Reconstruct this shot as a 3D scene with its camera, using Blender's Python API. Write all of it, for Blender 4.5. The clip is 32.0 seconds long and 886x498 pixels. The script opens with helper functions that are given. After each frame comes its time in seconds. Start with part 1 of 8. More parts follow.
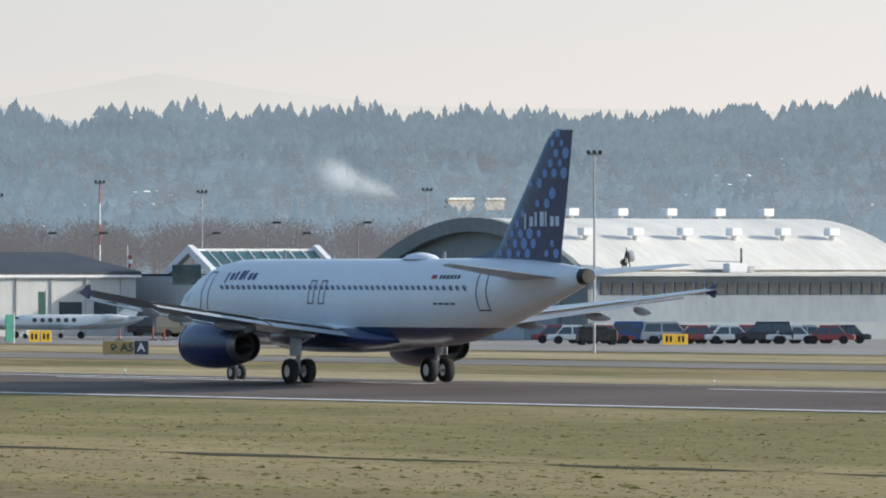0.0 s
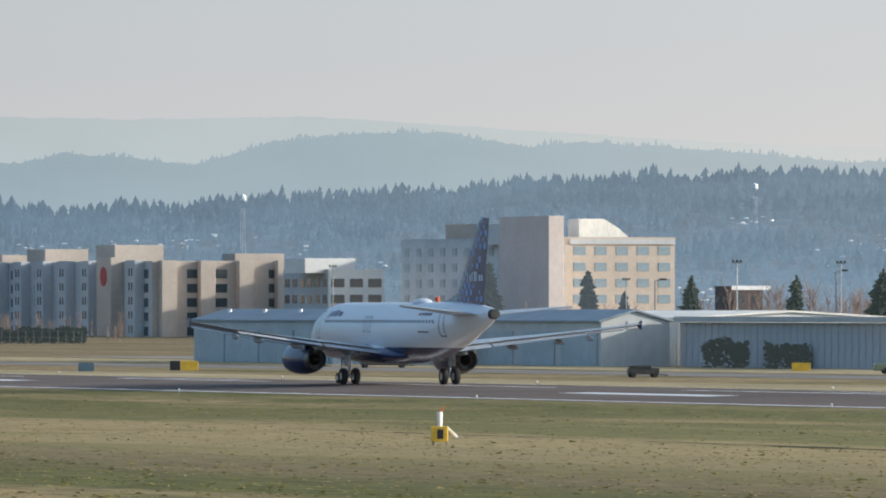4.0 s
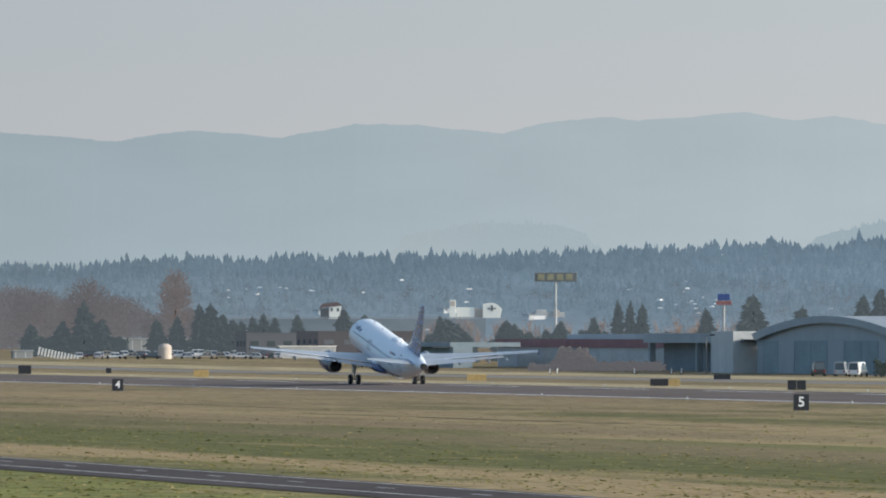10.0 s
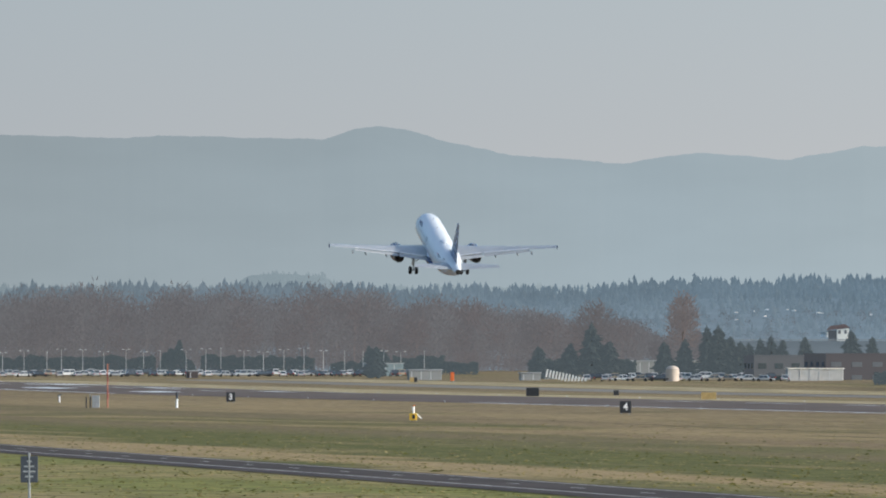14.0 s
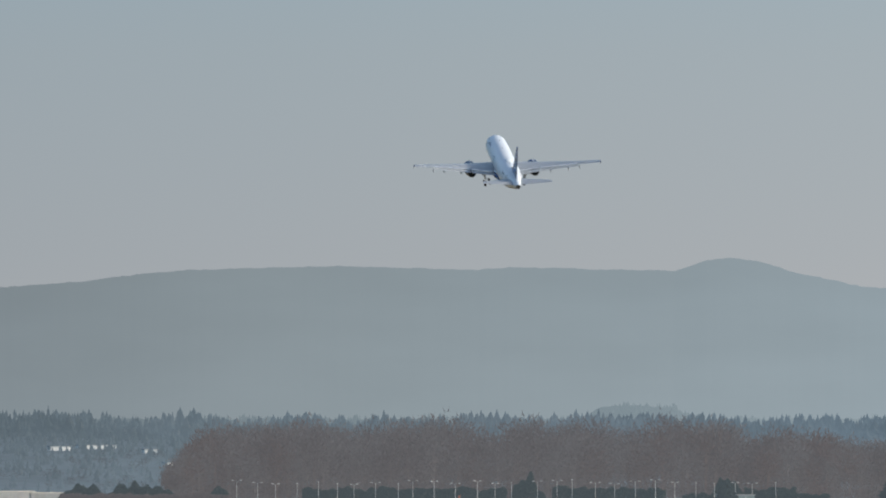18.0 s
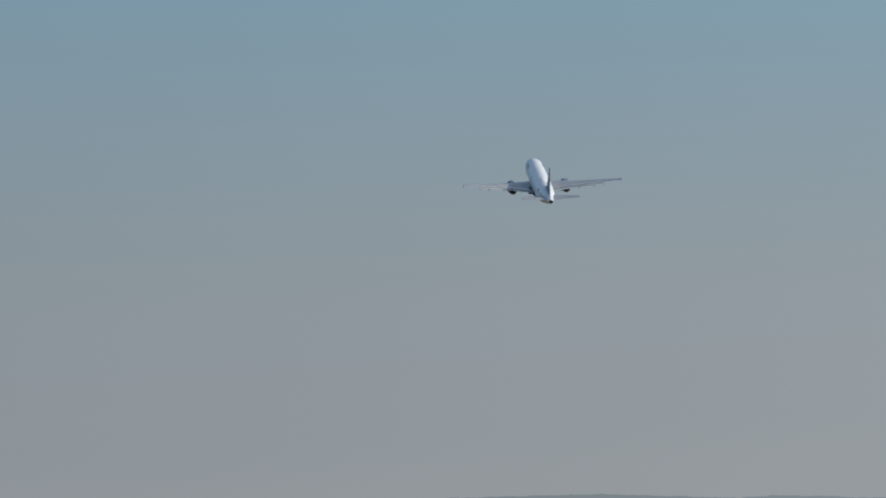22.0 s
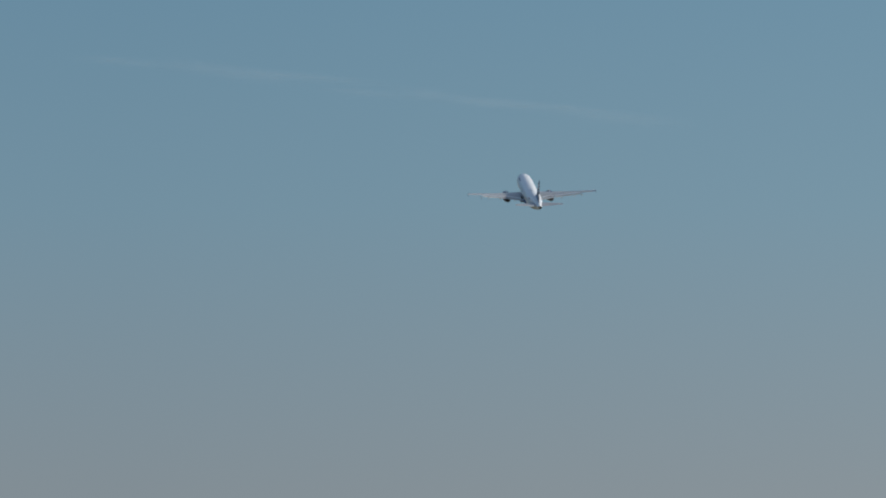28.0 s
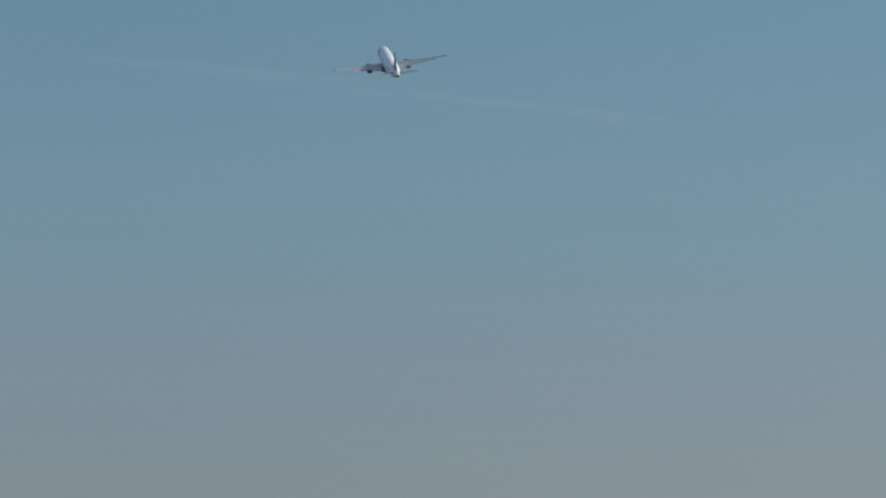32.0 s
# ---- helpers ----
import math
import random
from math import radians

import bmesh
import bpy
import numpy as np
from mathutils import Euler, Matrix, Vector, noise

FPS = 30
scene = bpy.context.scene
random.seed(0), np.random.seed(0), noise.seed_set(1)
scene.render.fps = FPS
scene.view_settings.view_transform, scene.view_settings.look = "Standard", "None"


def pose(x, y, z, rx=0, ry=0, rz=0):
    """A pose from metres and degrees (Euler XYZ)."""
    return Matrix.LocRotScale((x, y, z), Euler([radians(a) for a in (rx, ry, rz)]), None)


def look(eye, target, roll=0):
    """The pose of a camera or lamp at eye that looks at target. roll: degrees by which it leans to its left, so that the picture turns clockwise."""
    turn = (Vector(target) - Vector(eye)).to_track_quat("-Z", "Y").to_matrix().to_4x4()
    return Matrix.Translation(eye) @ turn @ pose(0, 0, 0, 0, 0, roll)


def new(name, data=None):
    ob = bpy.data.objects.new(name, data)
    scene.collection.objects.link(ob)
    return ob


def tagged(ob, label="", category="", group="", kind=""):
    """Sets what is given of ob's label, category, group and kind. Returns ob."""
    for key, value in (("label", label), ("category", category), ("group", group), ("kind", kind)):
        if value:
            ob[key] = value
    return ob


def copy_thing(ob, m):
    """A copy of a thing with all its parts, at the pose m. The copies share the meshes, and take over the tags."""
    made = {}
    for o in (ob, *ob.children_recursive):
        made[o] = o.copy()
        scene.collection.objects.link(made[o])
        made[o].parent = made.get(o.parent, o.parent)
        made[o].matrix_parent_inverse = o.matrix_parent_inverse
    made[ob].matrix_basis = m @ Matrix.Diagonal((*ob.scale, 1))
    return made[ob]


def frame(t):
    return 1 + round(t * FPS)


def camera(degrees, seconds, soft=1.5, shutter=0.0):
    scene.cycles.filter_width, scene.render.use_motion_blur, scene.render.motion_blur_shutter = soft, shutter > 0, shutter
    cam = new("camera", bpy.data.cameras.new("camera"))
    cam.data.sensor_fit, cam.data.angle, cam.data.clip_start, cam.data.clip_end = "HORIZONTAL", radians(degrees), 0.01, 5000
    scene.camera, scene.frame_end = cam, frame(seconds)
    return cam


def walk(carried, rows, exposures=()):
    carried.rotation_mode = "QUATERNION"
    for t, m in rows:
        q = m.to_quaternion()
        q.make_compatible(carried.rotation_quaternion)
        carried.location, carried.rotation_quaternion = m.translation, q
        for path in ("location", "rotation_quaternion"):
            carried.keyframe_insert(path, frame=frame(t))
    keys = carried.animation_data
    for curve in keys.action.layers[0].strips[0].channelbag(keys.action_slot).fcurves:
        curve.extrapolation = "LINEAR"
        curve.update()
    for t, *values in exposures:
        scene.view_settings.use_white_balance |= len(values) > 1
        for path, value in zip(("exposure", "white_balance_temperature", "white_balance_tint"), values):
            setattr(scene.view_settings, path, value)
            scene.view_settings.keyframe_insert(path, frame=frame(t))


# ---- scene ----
# ---- camera: it stands still on the near side of the runway and pans after the departing jet ----
# +y is the runway's heading, x is to its right; bearings are degrees clockwise from +y
EYE = (0.0, 0.0, 5.54)
PATH = [
    (0.0, 30.6646, 0.1081),
    (0.6, 28.3951, 0.1505),
    (0.8, 27.7667, 0.1629),
    (1.0, 27.1618, 0.1748),
    (1.5, 25.8728, 0.1992),
    (1.8, 25.1276, 0.2087),
    (2.0, 24.5964, 0.2231),
    (2.3, 23.7587, 0.2428),
    (2.5, 23.2339, 0.2496),
    (4.5, 18.6977, 0.3609),
    (5.0, 17.7699, 0.3801),
    (5.5, 16.9080, 0.4040),
    (5.7, 16.6222, 0.4060),
    (6.0, 16.2425, 0.4123),
    (6.5, 15.6977, 0.4217),
    (6.7, 15.4394, 0.4243),
    (7.0, 15.0791, 0.4329),
    (7.5, 14.5767, 0.4439),
    (7.8, 14.2441, 0.4543),
    (8.0, 14.0613, 0.4544),
    (8.5, 13.5168, 0.4629),
    (9.0, 13.1462, 0.4693),
    (9.5, 12.7150, 0.4877),
    (10.0, 12.2208, 0.4947),
    (10.5, 11.8648, 0.4943),
    (11.0, 11.4185, 0.5029),
    (11.5, 11.0810, 0.5134),
    (12.0, 10.8246, 0.5284),
    (12.5, 10.3786, 0.5539),
    (13.0, 10.0068, 0.5728),
    (13.5, 9.6085, 0.6022),
    (14.0, 9.3659, 0.6199),
    (14.5, 9.0488, 0.6494),
    (16.5, 8.0407, 0.8868),
    (16.8, 7.9342, 0.9907),
    (17.0, 7.8305, 1.0544),
    (17.4, 7.6054, 1.1360),
    (17.5, 7.5379, 1.1688),
    (18.0, 7.3901, 1.3601),
    (18.5, 7.1612, 1.5063),
    (19.0, 6.8143, 1.6370),
    (20.0, 6.5020, 2.0488),
    (20.5, 6.3795, 2.1735),
    (21.0, 6.2383, 2.3328),
    (21.5, 6.0620, 2.4905),
    (22.0, 5.9139, 2.6426),
    (22.5, 5.7961, 2.7640),
    (23.0, 5.6455, 2.9090),
    (23.5, 5.4301, 3.0231),
    (24.0, 5.2481, 3.1773),
    (24.5, 5.1746, 3.3368),
    (25.0, 5.1119, 3.4319),
    (25.5, 4.9900, 3.5717),
    (27.5, 4.4993, 4.0385),
    (28.0, 4.4993, 4.0385),
    (32.0, 4.4993, 4.0385),
]
cam = camera(4.981, 32.0, 1.95)
walk(cam, [(t, pose(*EYE, 90 + tilt, 0, -bearing)) for t, bearing, tilt in PATH],
     [(0.0, 0.0), (16.2, 0.0), (17.0, -0.1), (17.5, -0.16), (18.5, -0.3), (20.0, -0.46), (24.0, -0.58), (28.0, -0.67), (32.0, -0.67)])

# ---- daylight: low winter sun on the far side of the runway, hazy sky ----
SUN_BEARING, SUN_HEIGHT = 112.0, 16.0
world = bpy.data.worlds.new("sky")
scene.world = world
world.use_nodes = True
wn, wl = world.node_tree.nodes, world.node_tree.links
sky = wn.new("ShaderNodeTexSky")
sky.sky_type = "NISHITA"
sky.sun_disc = False
sky.sun_elevation, sky.sun_rotation = radians(SUN_HEIGHT), radians(SUN_BEARING)
sky.air_density, sky.dust_density, sky.ozone_density = 1.0, 1.5, 1.0
wn["Background"].inputs["Strength"].default_value = 0.1
# a bank of haze along the horizon, whiter towards the sun, that thins out upwards
way = wn.new("ShaderNodeTexCoord")
parts_of = wn.new("ShaderNodeSeparateXYZ")
wl.new(way.outputs["Generated"], parts_of.inputs[0])
haze = wn.new("ShaderNodeValToRGB")
steps = ((0.0, (6.0, 5.75, 5.6)), (0.022, (5.12, 5.36, 5.45)), (0.045, (4.7, 5.35, 5.6)), (0.075, (3.5, 5.5, 6.65)), (0.1, (2.8, 5.06, 6.65)), (0.4, (1.6, 3.0, 5.2)))
while len(haze.color_ramp.elements) < len(steps):
    haze.color_ramp.elements.new(1.0)
for e, (p, c) in zip(haze.color_ramp.elements, steps):
    e.position, e.color = p, (*c, 1)
wl.new(parts_of.outputs["Z"], haze.inputs["Fac"])
toward = wn.new("ShaderNodeVectorMath")
toward.operation = "DOT_PRODUCT"
toward.inputs[1].default_value = (math.sin(radians(SUN_BEARING)), math.cos(radians(SUN_BEARING)), 0)
wl.new(way.outputs["Generated"], toward.inputs[0])
floor_of = wn.new("ShaderNodeMath")
floor_of.operation = "MAXIMUM"
floor_of.inputs[1].default_value = -0.33
wl.new(toward.outputs["Value"], floor_of.inputs[0])
tint = wn.new("ShaderNodeCombineXYZ")
for k, (slope, level) in enumerate(((1.46, 0.21), (1.21, 0.175), (1.01, 0.165))):
    steer, gain = wn.new("ShaderNodeMath"), wn.new("ShaderNodeMath")
    steer.operation, gain.operation = "MULTIPLY_ADD", "EXPONENT"
    steer.inputs[1].default_value, steer.inputs[2].default_value = slope, level
    wl.new(floor_of.outputs[0], steer.inputs[0])
    wl.new(steer.outputs[0], gain.inputs[0])
    wl.new(gain.outputs[0], tint.inputs[k])
lit_haze = wn.new("ShaderNodeVectorMath")
lit_haze.operation = "MULTIPLY"
wl.new(haze.outputs["Color"], lit_haze.inputs[0])
wl.new(tint.outputs[0], lit_haze.inputs[1])
thin = wn.new("ShaderNodeMapRange")
thin.inputs["From Min"].default_value, thin.inputs["From Max"].default_value = 0.12, 0.45
wl.new(parts_of.outputs["Z"], thin.inputs["Value"])
blend = wn.new("ShaderNodeMix")
blend.data_type = "RGBA"
wl.new(thin.outputs[0], blend.inputs[0])
wl.new(lit_haze.outputs[0], blend.inputs[6])
upper = wn.new("ShaderNodeVectorMath")
upper.operation = "SCALE"
upper.inputs["Scale"].default_value = 2.3
wl.new(sky.outputs[0], upper.inputs[0])
wl.new(upper.outputs[0], blend.inputs[7])
wl.new(blend.outputs[2], wn["Background"].inputs["Color"])
sun = new("sun", bpy.data.lights.new("sun", "SUN"))
sun.data.energy, sun.data.angle, sun.data.color = 4.6, radians(0.6), (1.0, 0.93, 0.82)
sun.matrix_world = look((math.sin(radians(SUN_BEARING)) * 900, math.cos(radians(SUN_BEARING)) * 900, 900 * math.tan(radians(SUN_HEIGHT))), (0, 0, 0))

# ---- materials ----
def mat(name, colour, rough=0.8, metal=0.0, vary=0.12, scale=1.0, bump=0.0, second=None, coat=0.0, detail=6.0, fine=9.0, axes=(1, 1, 1)):
    """A surface with two scales of variation: broad patches and fine grain, in metres."""
    m = bpy.data.materials.new(name)
    m.use_nodes = True
    n, l = m.node_tree.nodes, m.node_tree.links
    b = n["Principled BSDF"]
    b.inputs["Roughness"].default_value, b.inputs["Metallic"].default_value = rough, metal
    b.inputs["Coat Weight"].default_value, b.inputs["Coat Roughness"].default_value = coat, 0.22
    co = n.new("ShaderNodeTexCoord")
    mp = n.new("ShaderNodeMapping")
    mp.inputs["Scale"].default_value = axes
    l.new(co.outputs["Object"], mp.inputs["Vector"])
    big, small = n.new("ShaderNodeTexNoise"), n.new("ShaderNodeTexNoise")
    for node, s, d in ((big, scale, 3.0), (small, scale * fine, detail)):
        node.inputs["Scale"].default_value, node.inputs["Detail"].default_value = s, d
        l.new(mp.outputs[0], node.inputs["Vector"])
    add = n.new("ShaderNodeMix")
    add.data_type = "FLOAT"
    add.inputs[0].default_value = 0.45
    l.new(big.outputs["Fac"], add.inputs[2])
    l.new(small.outputs["Fac"], add.inputs[3])
    ramp = n.new("ShaderNodeValToRGB")
    other = second or [c * (1 - 2.2 * vary) for c in colour]
    light = [min(1.0, c * (1 + 1.2 * vary)) for c in colour]
    ramp.color_ramp.elements[0].position, ramp.color_ramp.elements[1].position = 0.36, 0.64
    ramp.color_ramp.elements[0].color, ramp.color_ramp.elements[1].color = (*other, 1), (*light, 1)
    l.new(add.outputs[0], ramp.inputs["Fac"])
    l.new(ramp.outputs["Color"], b.inputs["Base Color"])
    if bump:
        bp = n.new("ShaderNodeBump")
        bp.inputs["Strength"].default_value, bp.inputs["Distance"].default_value = 0.6, bump
        l.new(small.outputs["Fac"], bp.inputs["Height"])
        l.new(bp.outputs["Normal"], b.inputs["Normal"])
    return m


def glow(name, colour, strength):
    m = bpy.data.materials.new(name)
    m.use_nodes = True
    b = m.node_tree.nodes["Principled BSDF"]
    b.inputs["Base Color"].default_value = (*colour, 1)
    b.inputs["Emission Color"].default_value = (*colour, 1)
    b.inputs["Emission Strength"].default_value = strength
    return m



ROADWAY = mat("road_asphalt", (0.084, 0.068, 0.061), 0.9, vary=0.15, scale=0.08, bump=0.004, fine=50)
ASPHALT = mat("asphalt", (0.165, 0.129, 0.109), 0.85, vary=0.15, scale=0.06, bump=0.004, fine=60)
WHITE_LINE = mat("line_paint", (0.85, 0.85, 0.82), 0.7, vary=0.08, scale=0.4)
ROAD_LINE = mat("worn_line_paint", (0.5, 0.48, 0.45), 0.8, vary=0.2, scale=0.5)
ROAD_DASH = mat("road_dash_paint", (0.66, 0.65, 0.61), 0.7, vary=0.15, scale=0.5)
BAR_PAINT = mat("beaded_bar_paint", (0.88, 0.88, 0.86), 0.42, vary=0.06, scale=0.4)
WHITE = mat("white_paint", (0.84, 0.87, 0.90), 0.35, vary=0.02, scale=0.3, coat=0.3)
NAVY = mat("navy_paint", (0.010, 0.034, 0.125), 0.25, vary=0.1, scale=0.4, coat=0.5)
GREYWALL_LIFTED = mat("lifted_grey_cladding", (0.12, 0.13, 0.145), 0.6, vary=0.06, scale=0.2)
PALEWALL = mat("pale_cladding", (0.29, 0.30, 0.30), 0.8, vary=0.06, scale=0.2)
CREAM = mat("cream_render", (0.55, 0.47, 0.38), 0.9, vary=0.06, scale=0.15)
BLACK = mat("black_rubber", (0.02, 0.02, 0.022), 0.8, vary=0.1, scale=3)


def grass_material():
    """Winter turf: straw-coloured and green patches, tufts, bare earth; drier in a strip along the runway's far side."""
    m = bpy.data.materials.new("winter_grass")
    m.use_nodes = True
    n, l = m.node_tree.nodes, m.node_tree.links
    b = n["Principled BSDF"]
    b.inputs["Roughness"].default_value = 0.95
    b.inputs["Specular IOR Level"].default_value = 0.15
    co = n.new("ShaderNodeTexCoord")

    def tex(scale, stretch, detail=4.0):
        mp, t = n.new("ShaderNodeMapping"), n.new("ShaderNodeTexNoise")
        mp.inputs["Scale"].default_value = stretch
        t.inputs["Scale"].default_value, t.inputs["Detail"].default_value = scale, detail
        l.new(co.outputs["Object"], mp.inputs[0])
        l.new(mp.outputs[0], t.inputs["Vector"])
        return t.outputs["Fac"]

    def ramp(fac, a, c, p0, p1):
        r = n.new("ShaderNodeValToRGB")
        r.color_ramp.elements[0].position, r.color_ramp.elements[1].position = p0, p1
        r.color_ramp.elements[0].color, r.color_ramp.elements[1].color = (*a, 1), (*c, 1)
        l.new(fac, r.inputs["Fac"])
        return r.outputs["Color"]

    def mix(fac, a, c):
        x = n.new("ShaderNodeMix")
        x.data_type = "RGBA"
        l.new(fac, x.inputs[0])
        for k, v in ((6, a), (7, c)):
            if isinstance(v, tuple):
                x.inputs[k].default_value = (*v, 1)
            else:
                l.new(v, x.inputs[k])
        return x.outputs[2]

    patches = tex(0.07, (1, 0.3, 1), 6.0)
    tufts = tex(0.9, (1, 0.45, 1), 6.0)
    fine = tex(3.0, (1, 0.5, 1), 5.0)
    broad = tex(0.02, (1, 0.25, 1), 4.0)
    green = ramp(tufts, (0.078, 0.078, 0.021), (0.176, 0.168, 0.048), 0.35, 0.65)
    straw = ramp(tufts, (0.225, 0.158, 0.072), (0.44, 0.325, 0.165), 0.32, 0.66)
    brown = ramp(tufts, (0.14, 0.098, 0.054), (0.27, 0.197, 0.11), 0.32, 0.66)
    lush = ramp(tufts, (0.135, 0.137, 0.036), (0.275, 0.265, 0.072), 0.33, 0.67)
    # the mown strips lie along the runway, with uneven rims
    xyz = n.new("ShaderNodeSeparateXYZ")
    l.new(co.outputs["Object"], xyz.inputs[0])

    def reckon(kind, a, c):
        q = n.new("ShaderNodeMath")
        q.operation = kind
        for k, v in ((0, a), (1, c)):
            if isinstance(v, (int, float)):
                q.inputs[k].default_value = v
            else:
                l.new(v, q.inputs[k])
        return q.outputs[0]

    def share(value, stops):
        """How much of a strip's cover lies at each place across or along the field."""
        lo, hi = stops[0][0], stops[-1][0]
        lie, r = n.new("ShaderNodeMapRange"), n.new("ShaderNodeValToRGB")
        lie.inputs["From Min"].default_value, lie.inputs["From Max"].default_value = lo, hi
        l.new(value, lie.inputs["Value"])
        l.new(lie.outputs[0], r.inputs["Fac"])
        while len(r.color_ramp.elements) < len(stops):
            r.color_ramp.elements.new(1.0)
        for e, (p, v) in zip(r.color_ramp.elements, stops):
            e.position, e.color = (p - lo) / (hi - lo), (v, v, v, 1)
        return r.outputs["Color"]

    across = reckon("ADD", xyz.outputs["X"], reckon("MULTIPLY", reckon("SUBTRACT", broad, 0.5), 20.0))
    rough_rim = reckon("MULTIPLY", reckon("SUBTRACT", patches, 0.5), 1.35)
    near_dry = share(across, ((40, .35), (60, .62), (71, .75), (76, .38), (96, .22), (120, .3), (130, .62), (150, .8), (163, .66), (167, .36), (212, .38), (217, .5), (290, .55), (340, .6)))
    far_dry = share(across, ((40, .35), (60, .62), (71, .72), (76, .4), (96, .2), (112, .34), (124, .56), (132, .48), (154, .3), (158, .5), (161, .7), (214, .76), (290, .66), (340, .6)))
    along = share(reckon("ADD", xyz.outputs["Y"], reckon("MULTIPLY", reckon("SUBTRACT", broad, 0.5), 300.0)), ((640, 0), (1000, 1)))
    amount = reckon("ADD", mix(along, near_dry, far_dry), rough_rim)
    cover = mix(ramp(amount, (0, 0, 0), (1, 1, 1), 0.38, 0.66), green, straw)
    worn = tex(0.03, (1, 0.09, 1), 5.0)
    mid = share(across, ((90, 0), (112, .8), (140, .8), (165, .1)))
    cover = mix(reckon("MULTIPLY", ramp(worn, (0, 0, 0), (1, 1, 1), 0.42, 0.58), mid), cover, brown)
    cover = mix(share(xyz.outputs["X"], ((45, 1), (53.5, .85), (56, 0), (60, 0))), cover, mix(ramp(patches, (0, 0, 0), (1, 1, 1), 0.5, 0.7), lush, straw))
    # worn and browner towards the far end
    cover = mix(reckon("MULTIPLY", ramp(worn, (0.25, 0.25, 0.25), (1, 1, 1), 0.35, 0.6), reckon("MULTIPLY", along, 0.62)), cover, brown)
    # paler towards the touchdown end
    cover = mix(reckon("MULTIPLY", share(xyz.outputs["Y"], ((230, .33), (400, .3), (620, 0))), share(xyz.outputs["X"], ((104, 0), (128, 1)))), cover, (0.44, 0.365, 0.16))
    cover = mix(ramp(fine, (0.38, 0.38, 0.38), (0, 0, 0), 0.3, 0.45), cover, (0.06, 0.055, 0.025))
    l.new(cover, b.inputs["Base Color"])
    bp = n.new("ShaderNodeBump")
    bp.inputs["Strength"].default_value, bp.inputs["Distance"].default_value = 0.5, 0.05
    l.new(tufts, bp.inputs["Height"])
    l.new(bp.outputs["Normal"], b.inputs["Normal"])
    return m


for dull in (ASPHALT, ROADWAY, WHITE_LINE):
    dull.node_tree.nodes["Principled BSDF"].inputs["Specular IOR Level"].default_value = 0.12
GRASS = grass_material()
STRAW = mat("dry_straw_grass", (0.47, 0.375, 0.225), 0.95, vary=0.15, scale=0.15, bump=0.05, second=(0.27, 0.225, 0.115), fine=12, axes=(1, 0.15, 1))
TAXIWAY = mat("worn_taxiway", (0.27, 0.245, 0.215), 0.9, vary=0.12, scale=0.05, fine=40)
EARTH = mat("dark_ditch_earth", (0.045, 0.042, 0.028), 0.95, vary=0.2, scale=0.4, second=(0.085, 0.085, 0.04))
for dull in (STRAW, TAXIWAY, EARTH):
    dull.node_tree.nodes["Principled BSDF"].inputs["Specular IOR Level"].default_value = 0.12

# ---- mesh helpers ----
def mesh_ob(name, bm, material, parent=None, label="", smooth=False):
    me = bpy.data.meshes.new(name)
    if smooth:
        for face in bm.faces:
            face.smooth = True
        for edge in bm.edges:
            if len(edge.link_faces) == 2 and edge.calc_face_angle() > 0.7:
                edge.smooth = False
    bm.to_mesh(me)
    bm.free()
    for m in (material if isinstance(material, (list, tuple)) else (material,)):
        me.materials.append(m)
    ob = new(name, me)
    if parent:
        ob.parent = parent
    if label:
        ob["label"] = label
    return ob


def part(name, bm, material, parent, label="", smooth=False):
    return mesh_ob(name, bm, material, parent, label, smooth)


def thing(name, x, y, z=0.0, turn=0.0, label="", category="", group="", kind=""):
    ob = new(name)
    ob.empty_display_size = 0.5
    ob.matrix_basis = pose(x, y, z, 0, 0, turn)
    return tagged(ob, label, category, group, kind)


def box(bm, x0, y0, z0, x1, y1, z1, slot=0):
    v = [bm.verts.new((x, y, z)) for z in (z0, z1) for x, y in ((x0, y0), (x1, y0), (x1, y1), (x0, y1))]
    for a in ((3, 2, 1, 0), (4, 5, 6, 7), (0, 1, 5, 4), (1, 2, 6, 5), (2, 3, 7, 6), (3, 0, 4, 7)):
        bm.faces.new([v[i] for i in a]).material_index = slot
    return bm


def boxes(*all_of):
    bm = bmesh.new()
    for b in all_of:
        box(bm, *b)
    return bm


def bevelled(bm, width=0.02, segments=1):
    bmesh.ops.bevel(bm, geom=list(bm.edges), offset=width, segments=segments, affect="EDGES", profile=0.5)
    return bm


def loft(rings, cap=True, closed=True):
    """Skin over rings of points with equal counts."""
    bm = bmesh.new()
    rows = [[bm.verts.new(p) for p in ring] for ring in rings]
    n = len(rows[0])
    for a, b in zip(rows, rows[1:]):
        for i in range(n if closed else n - 1):
            j = (i + 1) % n
            bm.faces.new((a[i], a[j], b[j], b[i]))
    if cap:
        bm.faces.new(rows[0][::-1])
        bm.faces.new(rows[-1])
    bmesh.ops.recalc_face_normals(bm, faces=list(bm.faces))
    return bm


def tube(bm, a, b, r0, r1=None, sides=8):
    a, b = Vector(a), Vector(b)
    r1 = r0 if r1 is None else r1
    q = (b - a).to_track_quat("Z", "Y")
    rows = []
    for p, r in ((a, r0), (b, r1)):
        rows.append([bm.verts.new(p + q @ Vector((math.cos(k * 2 * math.pi / sides) * r, math.sin(k * 2 * math.pi / sides) * r, 0))) for k in range(sides)])
    for i in range(sides):
        j = (i + 1) % sides
        bm.faces.new((rows[0][i], rows[0][j], rows[1][j], rows[1][i]))
    bm.faces.new(rows[0][::-1])
    bm.faces.new(rows[1])
    return bm


def tubes(*all_of):
    bm = bmesh.new()
    for t in all_of:
        tube(bm, *t)
    return bm


